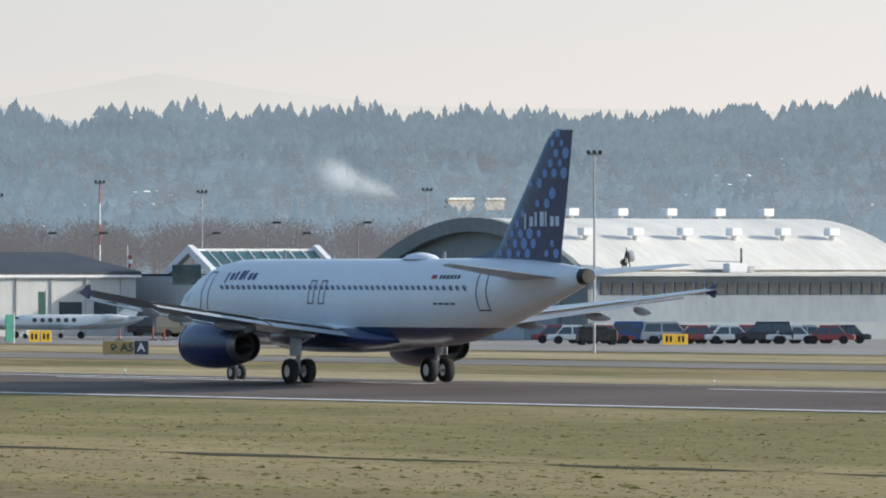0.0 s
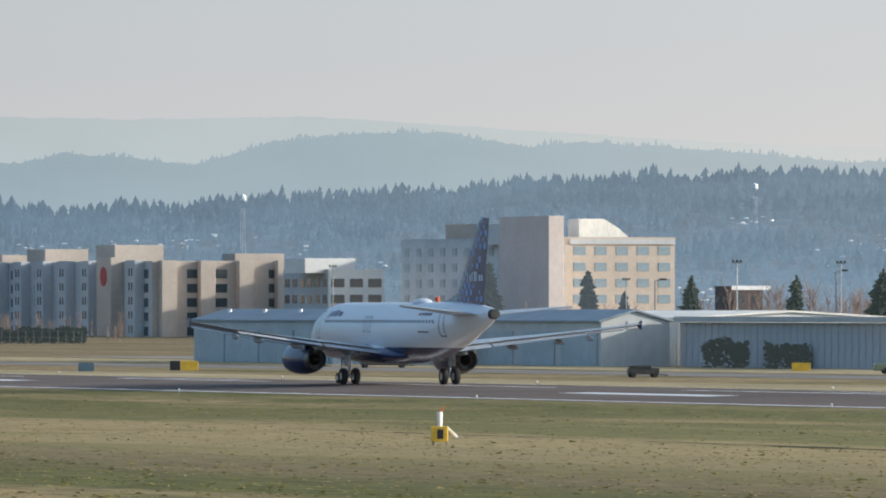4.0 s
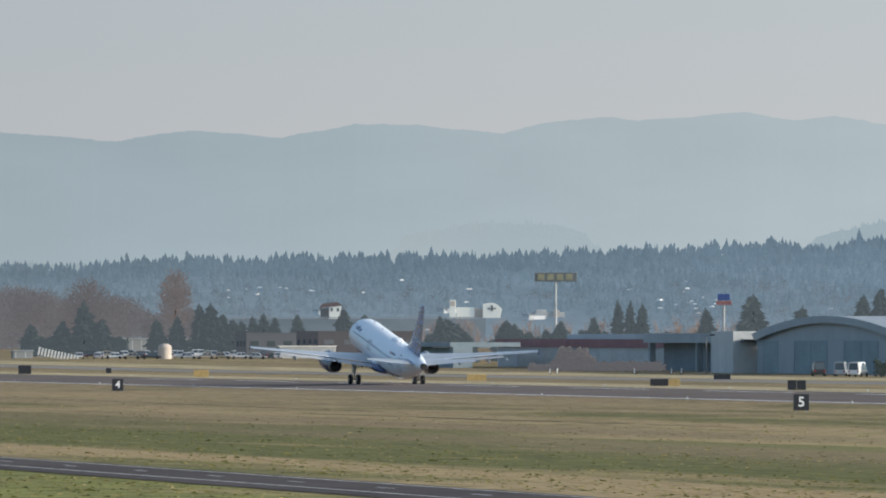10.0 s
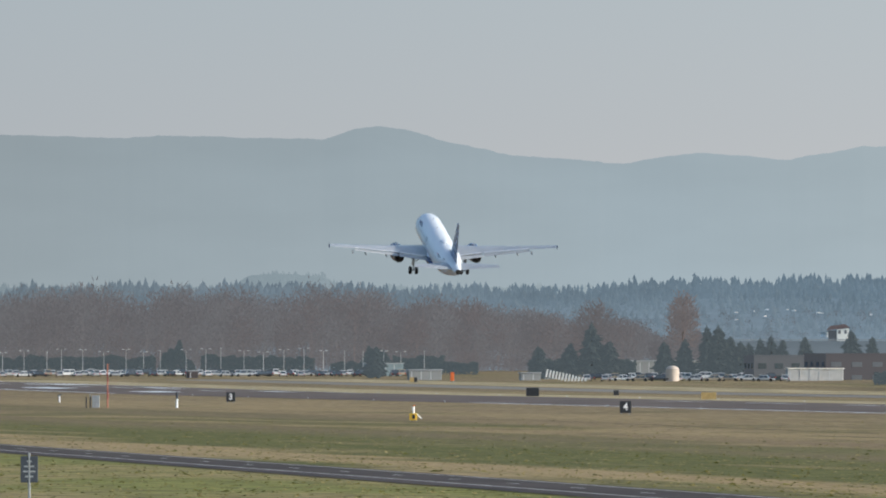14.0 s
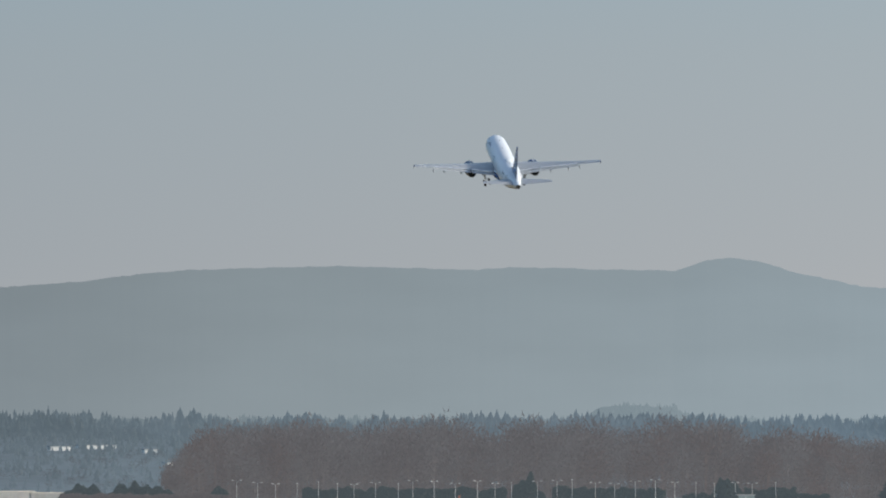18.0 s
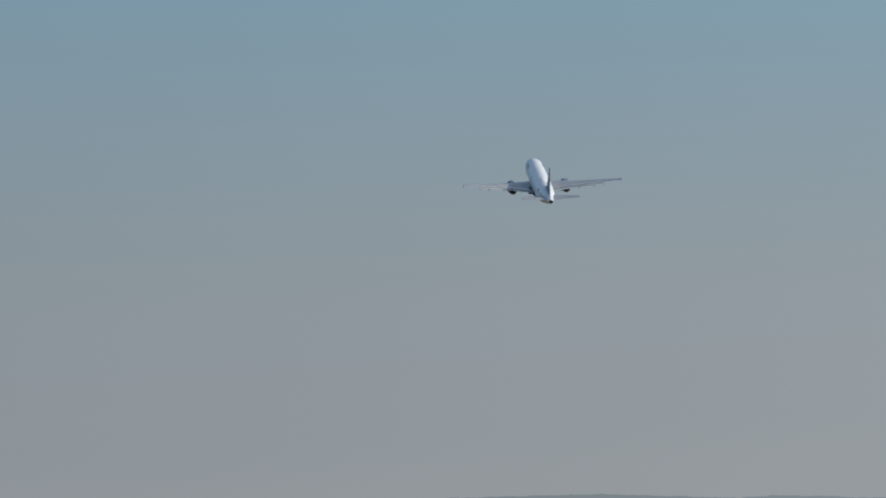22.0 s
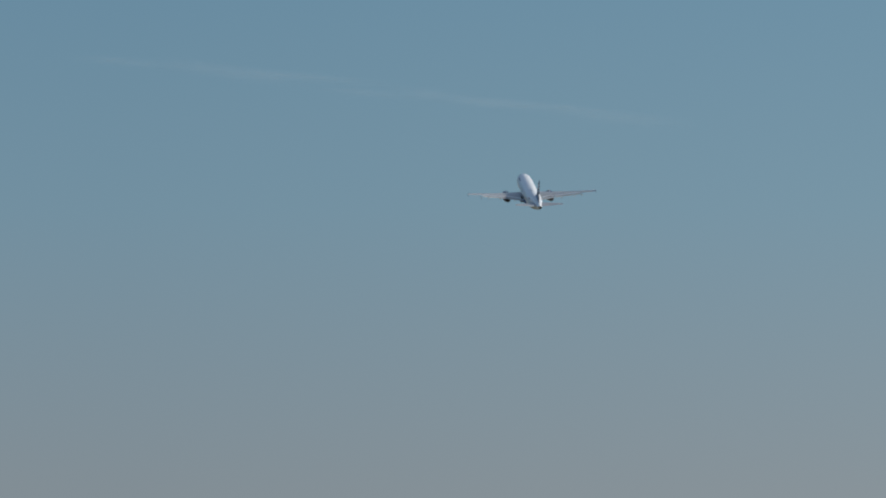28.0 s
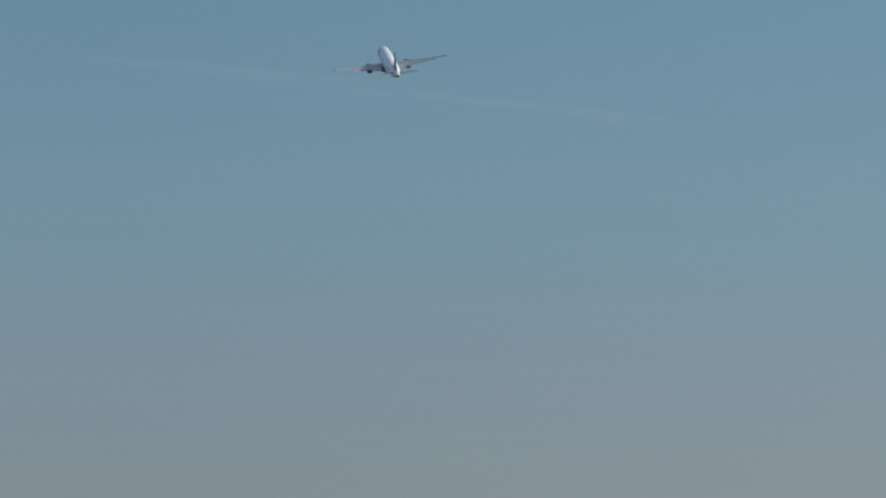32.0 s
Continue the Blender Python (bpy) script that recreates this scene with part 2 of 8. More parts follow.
def polar(bearing, d):
    return math.sin(radians(bearing)) * d, math.cos(radians(bearing)) * d


def prism(profile, y0, y1):
    """A solid with an (x, z) outline, run along y."""
    bm = bmesh.new()
    a = [bm.verts.new((x, y0, z)) for x, z in profile]
    b = [bm.verts.new((x, y1, z)) for x, z in profile]
    bm.faces.new(a)
    bm.faces.new(b[::-1])
    n = len(a)
    for i in range(n):
        bm.faces.new((a[i], b[i], b[(i + 1) % n], a[(i + 1) % n]))
    bmesh.ops.recalc_face_normals(bm, faces=list(bm.faces))
    return bm

# ---- the ground: one sheet, with the service road's bank, the crowned runway and a slight rise far off ----
PROFILE = ((-6000, 1.5), (40, 1.5), (52, 1.42), (62, 1.38), (75, 1.0), (110, 0.2), (150, -0.3), (205, -0.48), (217.5, -0.24), (219.8, -0.2),
           (242.66, 0.12), (265.5, -0.2), (268, -0.26), (285, -0.45), (340, -0.3), (6000, -0.3))
RUNWAY_X, RUNWAY_HALF, RUNWAY_END = 242.66, 22.9, 2330.0


def ground_z(x, y):
    z = float(np.interp(x, [p[0] for p in PROFILE], [p[1] for p in PROFILE]))
    return z + float(np.interp(math.hypot(x, y), (1700, 2900, 6000), (0, 2.1, 3.0)))


def strip(name, xs, ys, material, lift=0.0, parent=None):
    bm = bmesh.new()
    rows = [[bm.verts.new((x, y, ground_z(x, y) + lift)) for x in xs] for y in ys]
    for a, b in zip(rows, rows[1:]):
        for i in range(len(xs) - 1):
            bm.faces.new((a[i], a[i + 1], b[i + 1], b[i]))
    return mesh_ob(name, bm, material, parent)


gx = [-6000, -1500, -300, 0, 20, 40, 52, 62, 68, 75, 90, 110, 130, 150, 178, 205, 217.5, 219.8, 231, 242.66, 254, 265.5, 268, 276, 285, 310, 340, 420, 600, 1000, 2000, 6000]
gy = [-3000, -500, 0, 200, 400, 700, 1000, 1300, 1600, 1700, 1900, 2100, 2330, 2600, 2900, 3500, 4500, 6000]
tagged(strip("ground", gx, gy, GRASS), "rough winter grass on a flat airfield", "ground", kind="structure")
runway = tagged(strip("runway", [219.8, 231, 242.66, 254, 265.5], [-300, 0, 300, 700, 1200, 1700, 2000, 2330], ASPHALT, 0.02), "dark grey crowned asphalt runway", "runway", kind="structure")


def stripe(name, x0, x1, y0, y1, parent, lift=0.026, material=None):
    n = max(1, int((y1 - y0) / 300))
    xs = sorted({x0, x1} | ({RUNWAY_X} if x0 < RUNWAY_X < x1 else set()))
    return strip(name, xs, [y0 + (y1 - y0) * i / n for i in range(n + 1)], material or WHITE_LINE, lift, parent)


stripe("edge_line", 220.7, 221.6, 0, 2330, runway)
stripe("edge_line", 263.7, 264.6, 0, 2330, runway)
road = tagged(strip("service_road", [53.6, 56.5, 59.6], [60, 150, 300, 500, 700, 1000, 1400, 1700], ROADWAY, 0.02), "narrow dark asphalt service road", "road", kind="structure")

# ---- the departing airliner: origin under the main wheels, nose along +y ----
NOSE = 17.71
STATIONS = ((0, 3.15, .02, .02), (.12, 3.155, .27, .26), (.35, 3.17, .52, .5), (.9, 3.25, .88, .87), (1.8, 3.38, 1.25, 1.27), (3, 3.55, 1.58, 1.64), (4.5, 3.7, 1.83, 1.93), (6, 3.78, 1.95, 2.05),
            (7.5, 3.8, 1.975, 2.07), (12, 3.8, 1.975, 2.07), (18, 3.8, 1.975, 2.07), (24, 3.8, 1.975, 2.07), (25.5, 3.85, 1.96, 2.03), (27, 3.95, 1.9, 1.94), (29, 4.15, 1.72, 1.75), (31, 4.38, 1.46, 1.5),
            (33, 4.6, 1.13, 1.2), (35, 4.81, .78, .86), (36.5, 4.95, .5, .57), (37.3, 5.03, .36, .4), (37.57, 5.05, .31, .34))
WING_GREY = mat("wing_skin_grey", (0.39, 0.41, 0.43), 0.34, vary=0.06, scale=0.6, coat=0.4)
SLAT_SILVER = mat("slat_silver", (0.72, 0.73, 0.74), 0.3, 0.25, vary=0.04, scale=1.2, coat=0.2)
PALE_GREY = mat("wing_grey_paint", (0.36, 0.38, 0.41), 0.35, vary=0.05, scale=0.6, coat=0.2)
BARE_METAL = mat("bare_metal", (0.62, 0.62, 0.62), 0.28, 1.0, vary=0.06, scale=1.5)
DARK_METAL = mat("sooty_metal", (0.06, 0.058, 0.055), 0.45, 0.6, vary=0.2, scale=2)
NOZZLE_GREY = mat("heat_stained_metal", (0.20, 0.19, 0.18), 0.4, 0.7, vary=0.2, scale=2)
VANE_GREY = mat("outlet_vane_grey", (0.10, 0.10, 0.105), 0.6, vary=0.2, scale=6)
SEAM = mat("panel_seam", (0.09, 0.10, 0.13), 0.6, vary=0.1, scale=2)
PANE = mat("cabin_window", (0.23, 0.28, 0.35), 0.12, vary=0.1, scale=2, coat=0.6)
DOT_BLUE = mat("sky_blue_paint", (0.14, 0.29, 0.62), 0.3, vary=0.08, scale=1, coat=0.4)
TITLE_BLUE = mat("title_blue_paint", (0.02, 0.03, 0.16), 0.35, vary=0.05, scale=1)
TITLE_PALE = mat("title_pale_paint", (0.60, 0.68, 0.78), 0.35, vary=0.05, scale=1)
RED_PAINT = mat("red_paint", (0.5, 0.04, 0.04), 0.5, vary=0.1, scale=1)
TYRE = mat("tyre_rubber", (0.025, 0.025, 0.027), 0.85, vary=0.15, scale=6)


def station(s):
    return [float(np.interp(s, [q[0] for q in STATIONS], [q[k] for q in STATIONS])) for k in (1, 2, 3)]


def skin(s, z, side, out=0.0):
    """A point on the fuselage, side -1 (port) or +1."""
    zc, hw, hh = station(s)
    a = math.asin(max(-1, min(1, (z - zc) / hh)))
    return Vector((side * (hw + out) * math.cos(a), NOSE - s, zc + (hh + out) * math.sin(a)))


def split_colour(bm, z, low, high):
    """Faces below z get one material slot, those above another."""
    bmesh.ops.bisect_plane(bm, geom=list(bm.verts) + list(bm.edges) + list(bm.faces), plane_co=(0, 0, z), plane_no=(0, 0, 1))
    for face in bm.faces:
        face.material_index = low if face.calc_center_median().z < z else high
    return bm


def patch(bm, s0, s1, z0, z1, side, out, n=3):
    """A thin panel that follows the fuselage."""
    rows = [[bm.verts.new(skin(s0 + (s1 - s0) * i / n, z0 + (z1 - z0) * k / n, side, out)) for i in range(n + 1)] for k in range(n + 1)]
    for a, b in zip(rows, rows[1:]):
        for i in range(n):
            bm.faces.new((a[i], a[i + 1], b[i + 1], b[i]) if side < 0 else (b[i], b[i + 1], a[i + 1], a[i]))
    return bm


def outline(s0, s1, z0, z1, side, w=0.065):
    bm = bmesh.new()
    for a in ((s0, s0 + w, z0, z1), (s1 - w, s1, z0, z1), (s0 + w, s1 - w, z0, z0 + w), (s0 + w, s1 - w, z1 - w, z1)):
        patch(bm, *a, side, 0.02, 10)
    return bm


def foil(chord, thick, n=9):
    """An aerofoil's outline from the leading edge (0, 0) back: (distance back, height)."""
    top, low = [], []
    for i in range(n + 1):
        x = (1 - math.cos(math.pi * i / n)) / 2
        t = thick * 5 * (0.2969 * math.sqrt(x) - 0.126 * x - 0.3516 * x * x + 0.2843 * x ** 3 - 0.1036 * x ** 4)
        camber = 0.06 * thick * math.sin(math.pi * x)
        top.append((x * chord, (camber + t) * chord))
        low.append((x * chord, (camber - 0.8 * t) * chord))
    return top + low[-2:0:-1]


def wing_skin(sections, thick=0.12):
    """sections: (x, z, station of the leading edge, chord)."""
    return loft([[(x, NOSE - s - back, z + up + back * twist(abs(x))) for back, up in foil(c, thick)] for x, z, s, c in sections])


def twist(a):
    """Wash-out: the nose-down turn of the section at the span a."""
    return 0.0046 * max(0.0, a - 1.9)


def turned(points, centre, angle):
    ca, sa = math.cos(angle), math.sin(angle)
    return [(x, centre[0] + (y - centre[0]) * ca - (z - centre[1]) * sa, centre[1] + (y - centre[0]) * sa + (z - centre[1]) * ca) for x, y, z in points]


def wing_line(a):
    """Height and leading edge station at the span a."""
    return 2.5 + (a - 1.9) * 0.085 + 0.0022 * (a - 1.9) ** 2, 12.1 + (a - 1.9) * 0.525


def ring_solid(profile, sides=28, axis_z=0.0):
    """A body turned about the y axis: profile of (back from front, radius)."""
    return loft([[(r * math.cos(k * 2 * math.pi / sides), -b, axis_z + r * math.sin(k * 2 * math.pi / sides)) for k in range(sides)] for b, r in profile], cap=False)


def wheel(parent, x, y, z, radius, width):
    prof = ((-width / 2, radius * .5), (-width / 2, radius * .82), (-width * .42, radius * .95), (-width * .2, radius), (width * .2, radius), (width * .42, radius * .95), (width / 2, radius * .82), (width / 2, radius * .5))
    bm = bmesh.new()
    n = 20
    rows = [[bm.verts.new((u, r * math.cos(k * 2 * math.pi / n), r * math.sin(k * 2 * math.pi / n))) for k in range(n)] for u, r in prof]
    for a, b in zip(rows, rows[1:]):
        for i in range(n):
            bm.faces.new((a[i], b[i], b[(i + 1) % n], a[(i + 1) % n]))
    w = part("tyre", bm, TYRE, parent, "black rubber tyre", smooth=True)
    w.location = (x, y, z)
    hub = bmesh.new()
    tube(hub, (-width * .44 + x, y, z), (width * .44 + x, y, z), radius * .5, sides=14)
    tube(hub, (-width * .5 + x, y, z), (width * .5 + x, y, z), radius * .16, sides=8)
    part("rim", hub, BARE_METAL, parent, "pale metal rim")


airplane = thing("airplane", RUNWAY_X, 415, 0.12, label="white twin-engine airliner with navy belly and dotted navy tail fin", category="airplane")

rings = []
dense = sorted({q[0] for q in STATIONS} | {7.5 + 1.5 * i for i in range(11)})
for s in dense:
    zc, hw, hh = station(s)
    rings.append([(hw * math.cos(a * math.pi / 24), NOSE - s, zc + hh * math.sin(a * math.pi / 24)) for a in range(48)])
part("fuselage", split_colour(loft(rings), 2.66, 1, 0), (WHITE, NAVY), airplane, "glossy white fuselage over a navy belly", smooth=True)

# belly fairing round the wing root
rings = []
for s, hw, lo, hi in ((10.2, .6, 2.0, 2.2), (10.8, 1.5, 1.7, 2.45), (12, 2.1, 1.5, 2.8), (14, 2.3, 1.42, 3.05), (17, 2.32, 1.42, 3.0), (19.5, 2.2, 1.5, 2.75), (21.5, 1.7, 1.68, 2.45), (22.6, .7, 1.95, 2.2)):
    zc, hh = (lo + hi) / 2, (hi - lo) / 2
    rings.append([(hw * math.copysign(abs(math.cos(a * math.pi / 16)) ** .7, math.cos(a * math.pi / 16)), NOSE - s, zc + hh * math.sin(a * math.pi / 16)) for a in range(32)])
part("belly_fairing", split_colour(loft(rings), 2.6, 1, 0), (WHITE, NAVY), airplane, "smooth fairing where the wings meet the belly", smooth=True)

# tail cone outlet
bm = tubes(((0, NOSE - 37.2, 5.03), (0, NOSE - 37.64, 5.05), .41, .345, 18))
part("tail_outlet", bm, DARK_METAL, airplane, "dark round exhaust outlet at the tail's end")

# cabin windows, doors, titles
win = bmesh.new()
rows = [[win.verts.new((0, u * .14, v * .205)) for u in (-1, -.6, .6, 1)] for v in (-1, -.6, .6, 1)]
for j, a in enumerate(rows):
    for i, v in enumerate(a):
        if i in (0, 3) and j in (0, 3):
            v.co.y *= .82
            v.co.z *= .88
for a, b in zip(rows, rows[1:]):
    for i in range(3):
        win.faces.new((a[i], a[i + 1], b[i + 1], b[i]))
first_window = part("cabin_window", win, PANE, airplane)
window_mesh = first_window.data
made = 0
for side in (-1, 1):
    for k in range(43):
        s = 6.95 + k * 0.533
        zc, hw, hh = station(s)
        p, q = skin(s, 4.42, side, 0.008), skin(s, 4.62, side, 0.008)
        tilt = math.atan2(abs(q.x - p.x), q.z - p.z)
        ob = first_window if made == 0 else new("cabin_window", window_mesh)
        made += 1
        ob.parent = airplane
        ob.matrix_basis = Matrix.Translation(p) @ pose(0, 0, 0, 0, -side * math.degrees(tilt), 0 if side > 0 else 180)
    for s0, s1, z0, z1, name in ((4.75, 5.6, 3.25, 5.25, "front_door"), (30.2, 31.0, 3.45, 5.3, "rear_door"), (15.35, 15.9, 3.72, 4.85, "overwing_exit"), (16.35, 16.9, 3.72, 4.85, "overwing_exit")):
        part(name, outline(s0, s1, z0, z1, side), SEAM, airplane, "door with a dark outline")
    # names as plain blue and pale blocks
    for k, (w, z0, z1) in enumerate(((.16, 4.72, 5.22), (.3, 4.86, 5.18), (.2, 4.86, 5.26), (.34, 4.86, 5.3), (.14, 4.86, 5.3), (.3, 4.86, 5.18), (.3, 4.86, 5.18))):
        s = 6.9 + k * .43
        part("title_block", patch(bmesh.new(), s, s + w, z0, z1, side, 0.016, 4), TITLE_BLUE, airplane, "navy title block")
    for k in range(6):
        part("marking_bar", patch(bmesh.new(), 27.0 + k * .3, 27.22 + k * .3, 4.92, 5.1, side, 0.014, 2), SEAM, airplane, "small dark marking bar")
    bm = bmesh.new()
    patch(bm, 26.3, 26.75, 4.92, 5.1, side, 0.012, 1)
    part("flag_mark", bm, RED_PAINT, airplane, "small red marking")
    for k in range(4):
        part("marking_bar", patch(bmesh.new(), 26.9 + k * .45, 27.25 + k * .45, 3.72, 3.82, side, 0.014, 2), SEAM, airplane, "small dark marking bar")
    bm = bmesh.new()
    patch(bm, 1.55, 2.3, 3.75, 4.2, side, 0.012)
    patch(bm, 2.36, 3.0, 3.85, 4.35, side, 0.012)
    part("cockpit_window", bm, PANE, airplane, "dark cockpit window")

# roof: antenna dome and blades
rings = []
for u, r, h in ((-1.3, .05, .02), (-1.1, .4, .14), (-.6, .62, .27), (0, .66, .33), (.6, .6, .26), (1.1, .36, .12), (1.35, .05, .02)):
    rings.append([(r * math.cos(a * math.pi / 8), NOSE - 22.6 - u, 5.84 + h * max(0, math.sin(a * math.pi / 8))) for a in range(9)])
part("antenna_dome", loft(rings, closed=True), WHITE, airplane, "white antenna dome on the roof", smooth=True)
for s, h in ((9.6, .42), (24.6, .35), (14.2, .18)):
    part("blade_antenna", prism(((-.02, 5.84), (.02, 5.84), (.012, 5.86 + h), (-.012, 5.86 + h)), NOSE - s - .25, NOSE - s), PALE_GREY, airplane)
part("belly_mast", prism(((-.02, 1.75), (.02, 1.75), (.01, 1.4), (-.01, 1.4)), NOSE - 24.5, NOSE - 24.2), PALE_GREY, airplane)

WINGS = {}
for side in (-1, 1):
    # wing
    secs = []
    for a, te in ((0.6, 19.1), (1.9, 19.15), (4.2, 19.2), (6.4, 19.3), (9.0, 19.85), (12.5, 20.62), (15.5, 21.3), (16.6, 21.55), (17.0, 21.66)):
        z, le = wing_line(a)
        te_cut = te - 0.55 if a < 13.2 else te
        secs.append((side * a, z, le, te_cut - le))
    wing = part("wing", wing_skin(secs), WING_GREY, airplane, "swept pale grey wing with dark gaps at the flaps", smooth=True)
    WINGS[side] = wing
    for a0, a1, t0, t1, c0, c1, name in ((2.15, 6.3, 19.15, 19.3, 1.2, 1.1, "inner_flap"), (6.5, 13.1, 19.33, 20.75, 1.0, .66, "outer_flap")):
        pts = []
        for a, te, c in ((a0, t0, c0), (a1, t1, c1)):
            z, le = wing_line(a)
            z += (te - .62 - le) * twist(a)
            ring = [(side * a, NOSE - (te - .62) - back, z - .1 + up) for back, up in foil(c, .13, 6)]
            pts.append(turned(ring, (NOSE - (te - .62), z - .1), radians(11)))
        part(name, loft(pts), WING_GREY, wing, "flap lowered for take-off", smooth=True)
    # spoilers far paler than the skin, painting the sunlit line on the wing
    for a0, a1, t0, t1 in ((2.4, 6.2, 18.58, 18.72), (6.5, 9.6, 18.8, 19.42), (9.7, 13.0, 19.44, 20.14)):
        pts = []
        for a, te in ((a0, t0), (a1, t1)):
            z, le = wing_line(a)
            pts.append([(side * a, NOSE - (te - .62) - back, z + .05 + (te - le) * twist(a) + up) for back, up in foil(.66, .06, 5)])
        part("spoiler", loft(pts), SLAT_SILVER, wing, "spoiler panel, pale for the sunlit line on the wing's rear edge", smooth=True)
    for a0, a1 in ((2.6, 4.9), (6.6, 16.3)):
        pts = []
        for a in (a0, (a0 + a1) / 2, a1):
            z, le = wing_line(a)
            c = .62 - .018 * a
            ring = [(side * a, NOSE - (le - .2) - back, z - .16 + up) for back, up in foil(c, .3, 5)]
            pts.append(turned(ring, (NOSE - (le - .2), z - .16), radians(12)))
        part("slat", loft(pts), SLAT_SILVER, wing, "bright metal slat", smooth=True)
    for a, te, ln in ((4.3, 19.6, 3.0), (8.2, 19.9, 3.0), (11.4, 20.6, 2.4), (13.4, 21.0, 1.6)):
        z, le = wing_line(a)
        prof = ((0, .03), (.25, .1), (.8, .16), (1.6, .17), (2.4, .11), (3.0, .03))
        rr = [[(side * a + r * .75 * math.cos(k * math.pi / 5), NOSE - (te - ln + .45) - b * ln / 3 , z - .34 - b * .05 + r * 1.25 * math.sin(k * math.pi / 5)) for k in range(10)] for b, r in prof]
        part("flap_fairing", loft(rr), PALE_GREY, wing, "grey canoe fairing under the wing", smooth=True)
    z, le = wing_line(17.0)
    fence = [(side * 17.02, NOSE - u, z + v) for u, v in ((le + .45, .0), (le + 1.2, .36), (le + 1.42, .38), (le + 1.4, .03), (le + 1.32, -.28), (le + 1.1, -.25))]
    bm = bmesh.new()
    a = [bm.verts.new(p) for p in fence]
    b = [bm.verts.new((p[0] + side * .07, p[1], p[2])) for p in fence]
    bm.faces.new(a)
    bm.faces.new(b[::-1])
    for i in range(6):
        bm.faces.new((a[i], b[i], b[(i + 1) % 6], a[(i + 1) % 6]))
    bmesh.ops.recalc_face_normals(bm, faces=list(bm.faces))
    part("wingtip_fence", bm, NAVY, wing, "small navy wingtip fence")
    # tailplane
    part("tailplane", wing_skin([(side * a, 4.98 + (a - .6) * .1, 31.7 + (a - .6) * .6, 4.1 - (a - .6) * .46) for a in (.35, .9, 3.2, 5.6, 6.1, 6.22)], .1), WING_GREY, airplane, "pale grey tailplane", smooth=True)
    # engine
    ex, ez = side * 5.75, 1.84
    bm = ring_solid(((1.0, .2), (.95, .78), (.35, .8), (.06, .84), (0, .9), (.08, .97), (.4, 1.06), (1.2, 1.13), (2.2, 1.13), (3.1, 1.07), (3.9, .95), (4.45, .83)))
    engine = part("engine", bm, NAVY, airplane, "navy engine nacelle", smooth=True)
    engine.matrix_basis = pose(ex, NOSE - 11.2, ez, 1.0, 0, 0)
    part("lip", ring_solid(((.3, .795), (.05, .835), (-.012, .9), (.06, .985), (.2, 1.03))), BARE_METAL, engine, "polished metal intake lip", smooth=True)
    part("rear_cowl", ring_solid(((4.44, .832), (4.7, .78), (5.0, .72), (5.02, .68), (4.4, .7), (3.6, .72))), NOZZLE_GREY, engine, "heat-stained grey rear cowling and nozzle", smooth=True)
    part("outlet_vanes", ring_solid(((4.5, .735), (4.46, .5), (4.5, .3))), VANE_GREY, engine, "grey vanes inside the nozzle", smooth=True)
    part("exhaust_cone", ring_solid(((3.6, .74), (3.7, .46), (4.6, .4), (5.1, .22), (5.4, .02))), DARK_METAL, engine, "dark exhaust cone", smooth=True)
    z, le = wing_line(5.75)
    bm = loft([[(ex - .16, NOSE - s, a), (ex + .16, NOSE - s, a), (ex + .1, NOSE - s, b), (ex - .1, NOSE - s, b)] for s, a, b in ((11.9, 2.9, 3.02), (13.2, 2.5, 3.1), (15.0, 2.2, 2.95), (16.8, 2.45, 2.75))])
    part("pylon", bm, PALE_GREY, airplane, "pale grey engine pylon")

# fin with its spots
FIN = ((5.3, 28.65, 35.15), (5.9, 29.05, 35.2), (6.4, 29.7, 35.3), (8.8, 31.8, 35.75), (11.3, 33.95, 36.17), (11.7, 34.5, 36.23), (11.76, 34.75, 36.2))
rings = [[(up, NOSE - a - back, z) for back, up in foil(b - a, .085)] for z, a, b in FIN]
fin = part("fin", loft(rings), NAVY, airplane, "navy tail fin with rows of sky-blue spots", smooth=True)
bm = loft([[(-w, NOSE - s, 5.4), (w, NOSE - s, 5.4), (w * .3, NOSE - s, z), (-w * .3, NOSE - s, z)] for s, z, w in ((26.8, 5.86, .04), (28.0, 6.0, .1), (29.2, 6.3, .17), (30.2, 6.62, .22))])
part("fin_fillet", bm, NAVY, airplane, smooth=True)


def fin_edge(z):
    return [float(np.interp(z, [q[0] for q in FIN], [q[k] for q in FIN])) for k in (1, 2)]


def fin_half(z, s):
    le, te = fin_edge(z)
    x, c = (s - le) / (te - le), te - le
    t = .085 * 5 * (0.2969 * math.sqrt(max(x, 0)) - 0.126 * x - 0.3516 * x * x + 0.2843 * x ** 3 - 0.1036 * x ** 4)
    cam_ = 0.06 * .085 * math.sin(math.pi * x)
    return (cam_ + t) * c, (cam_ - .8 * t) * c


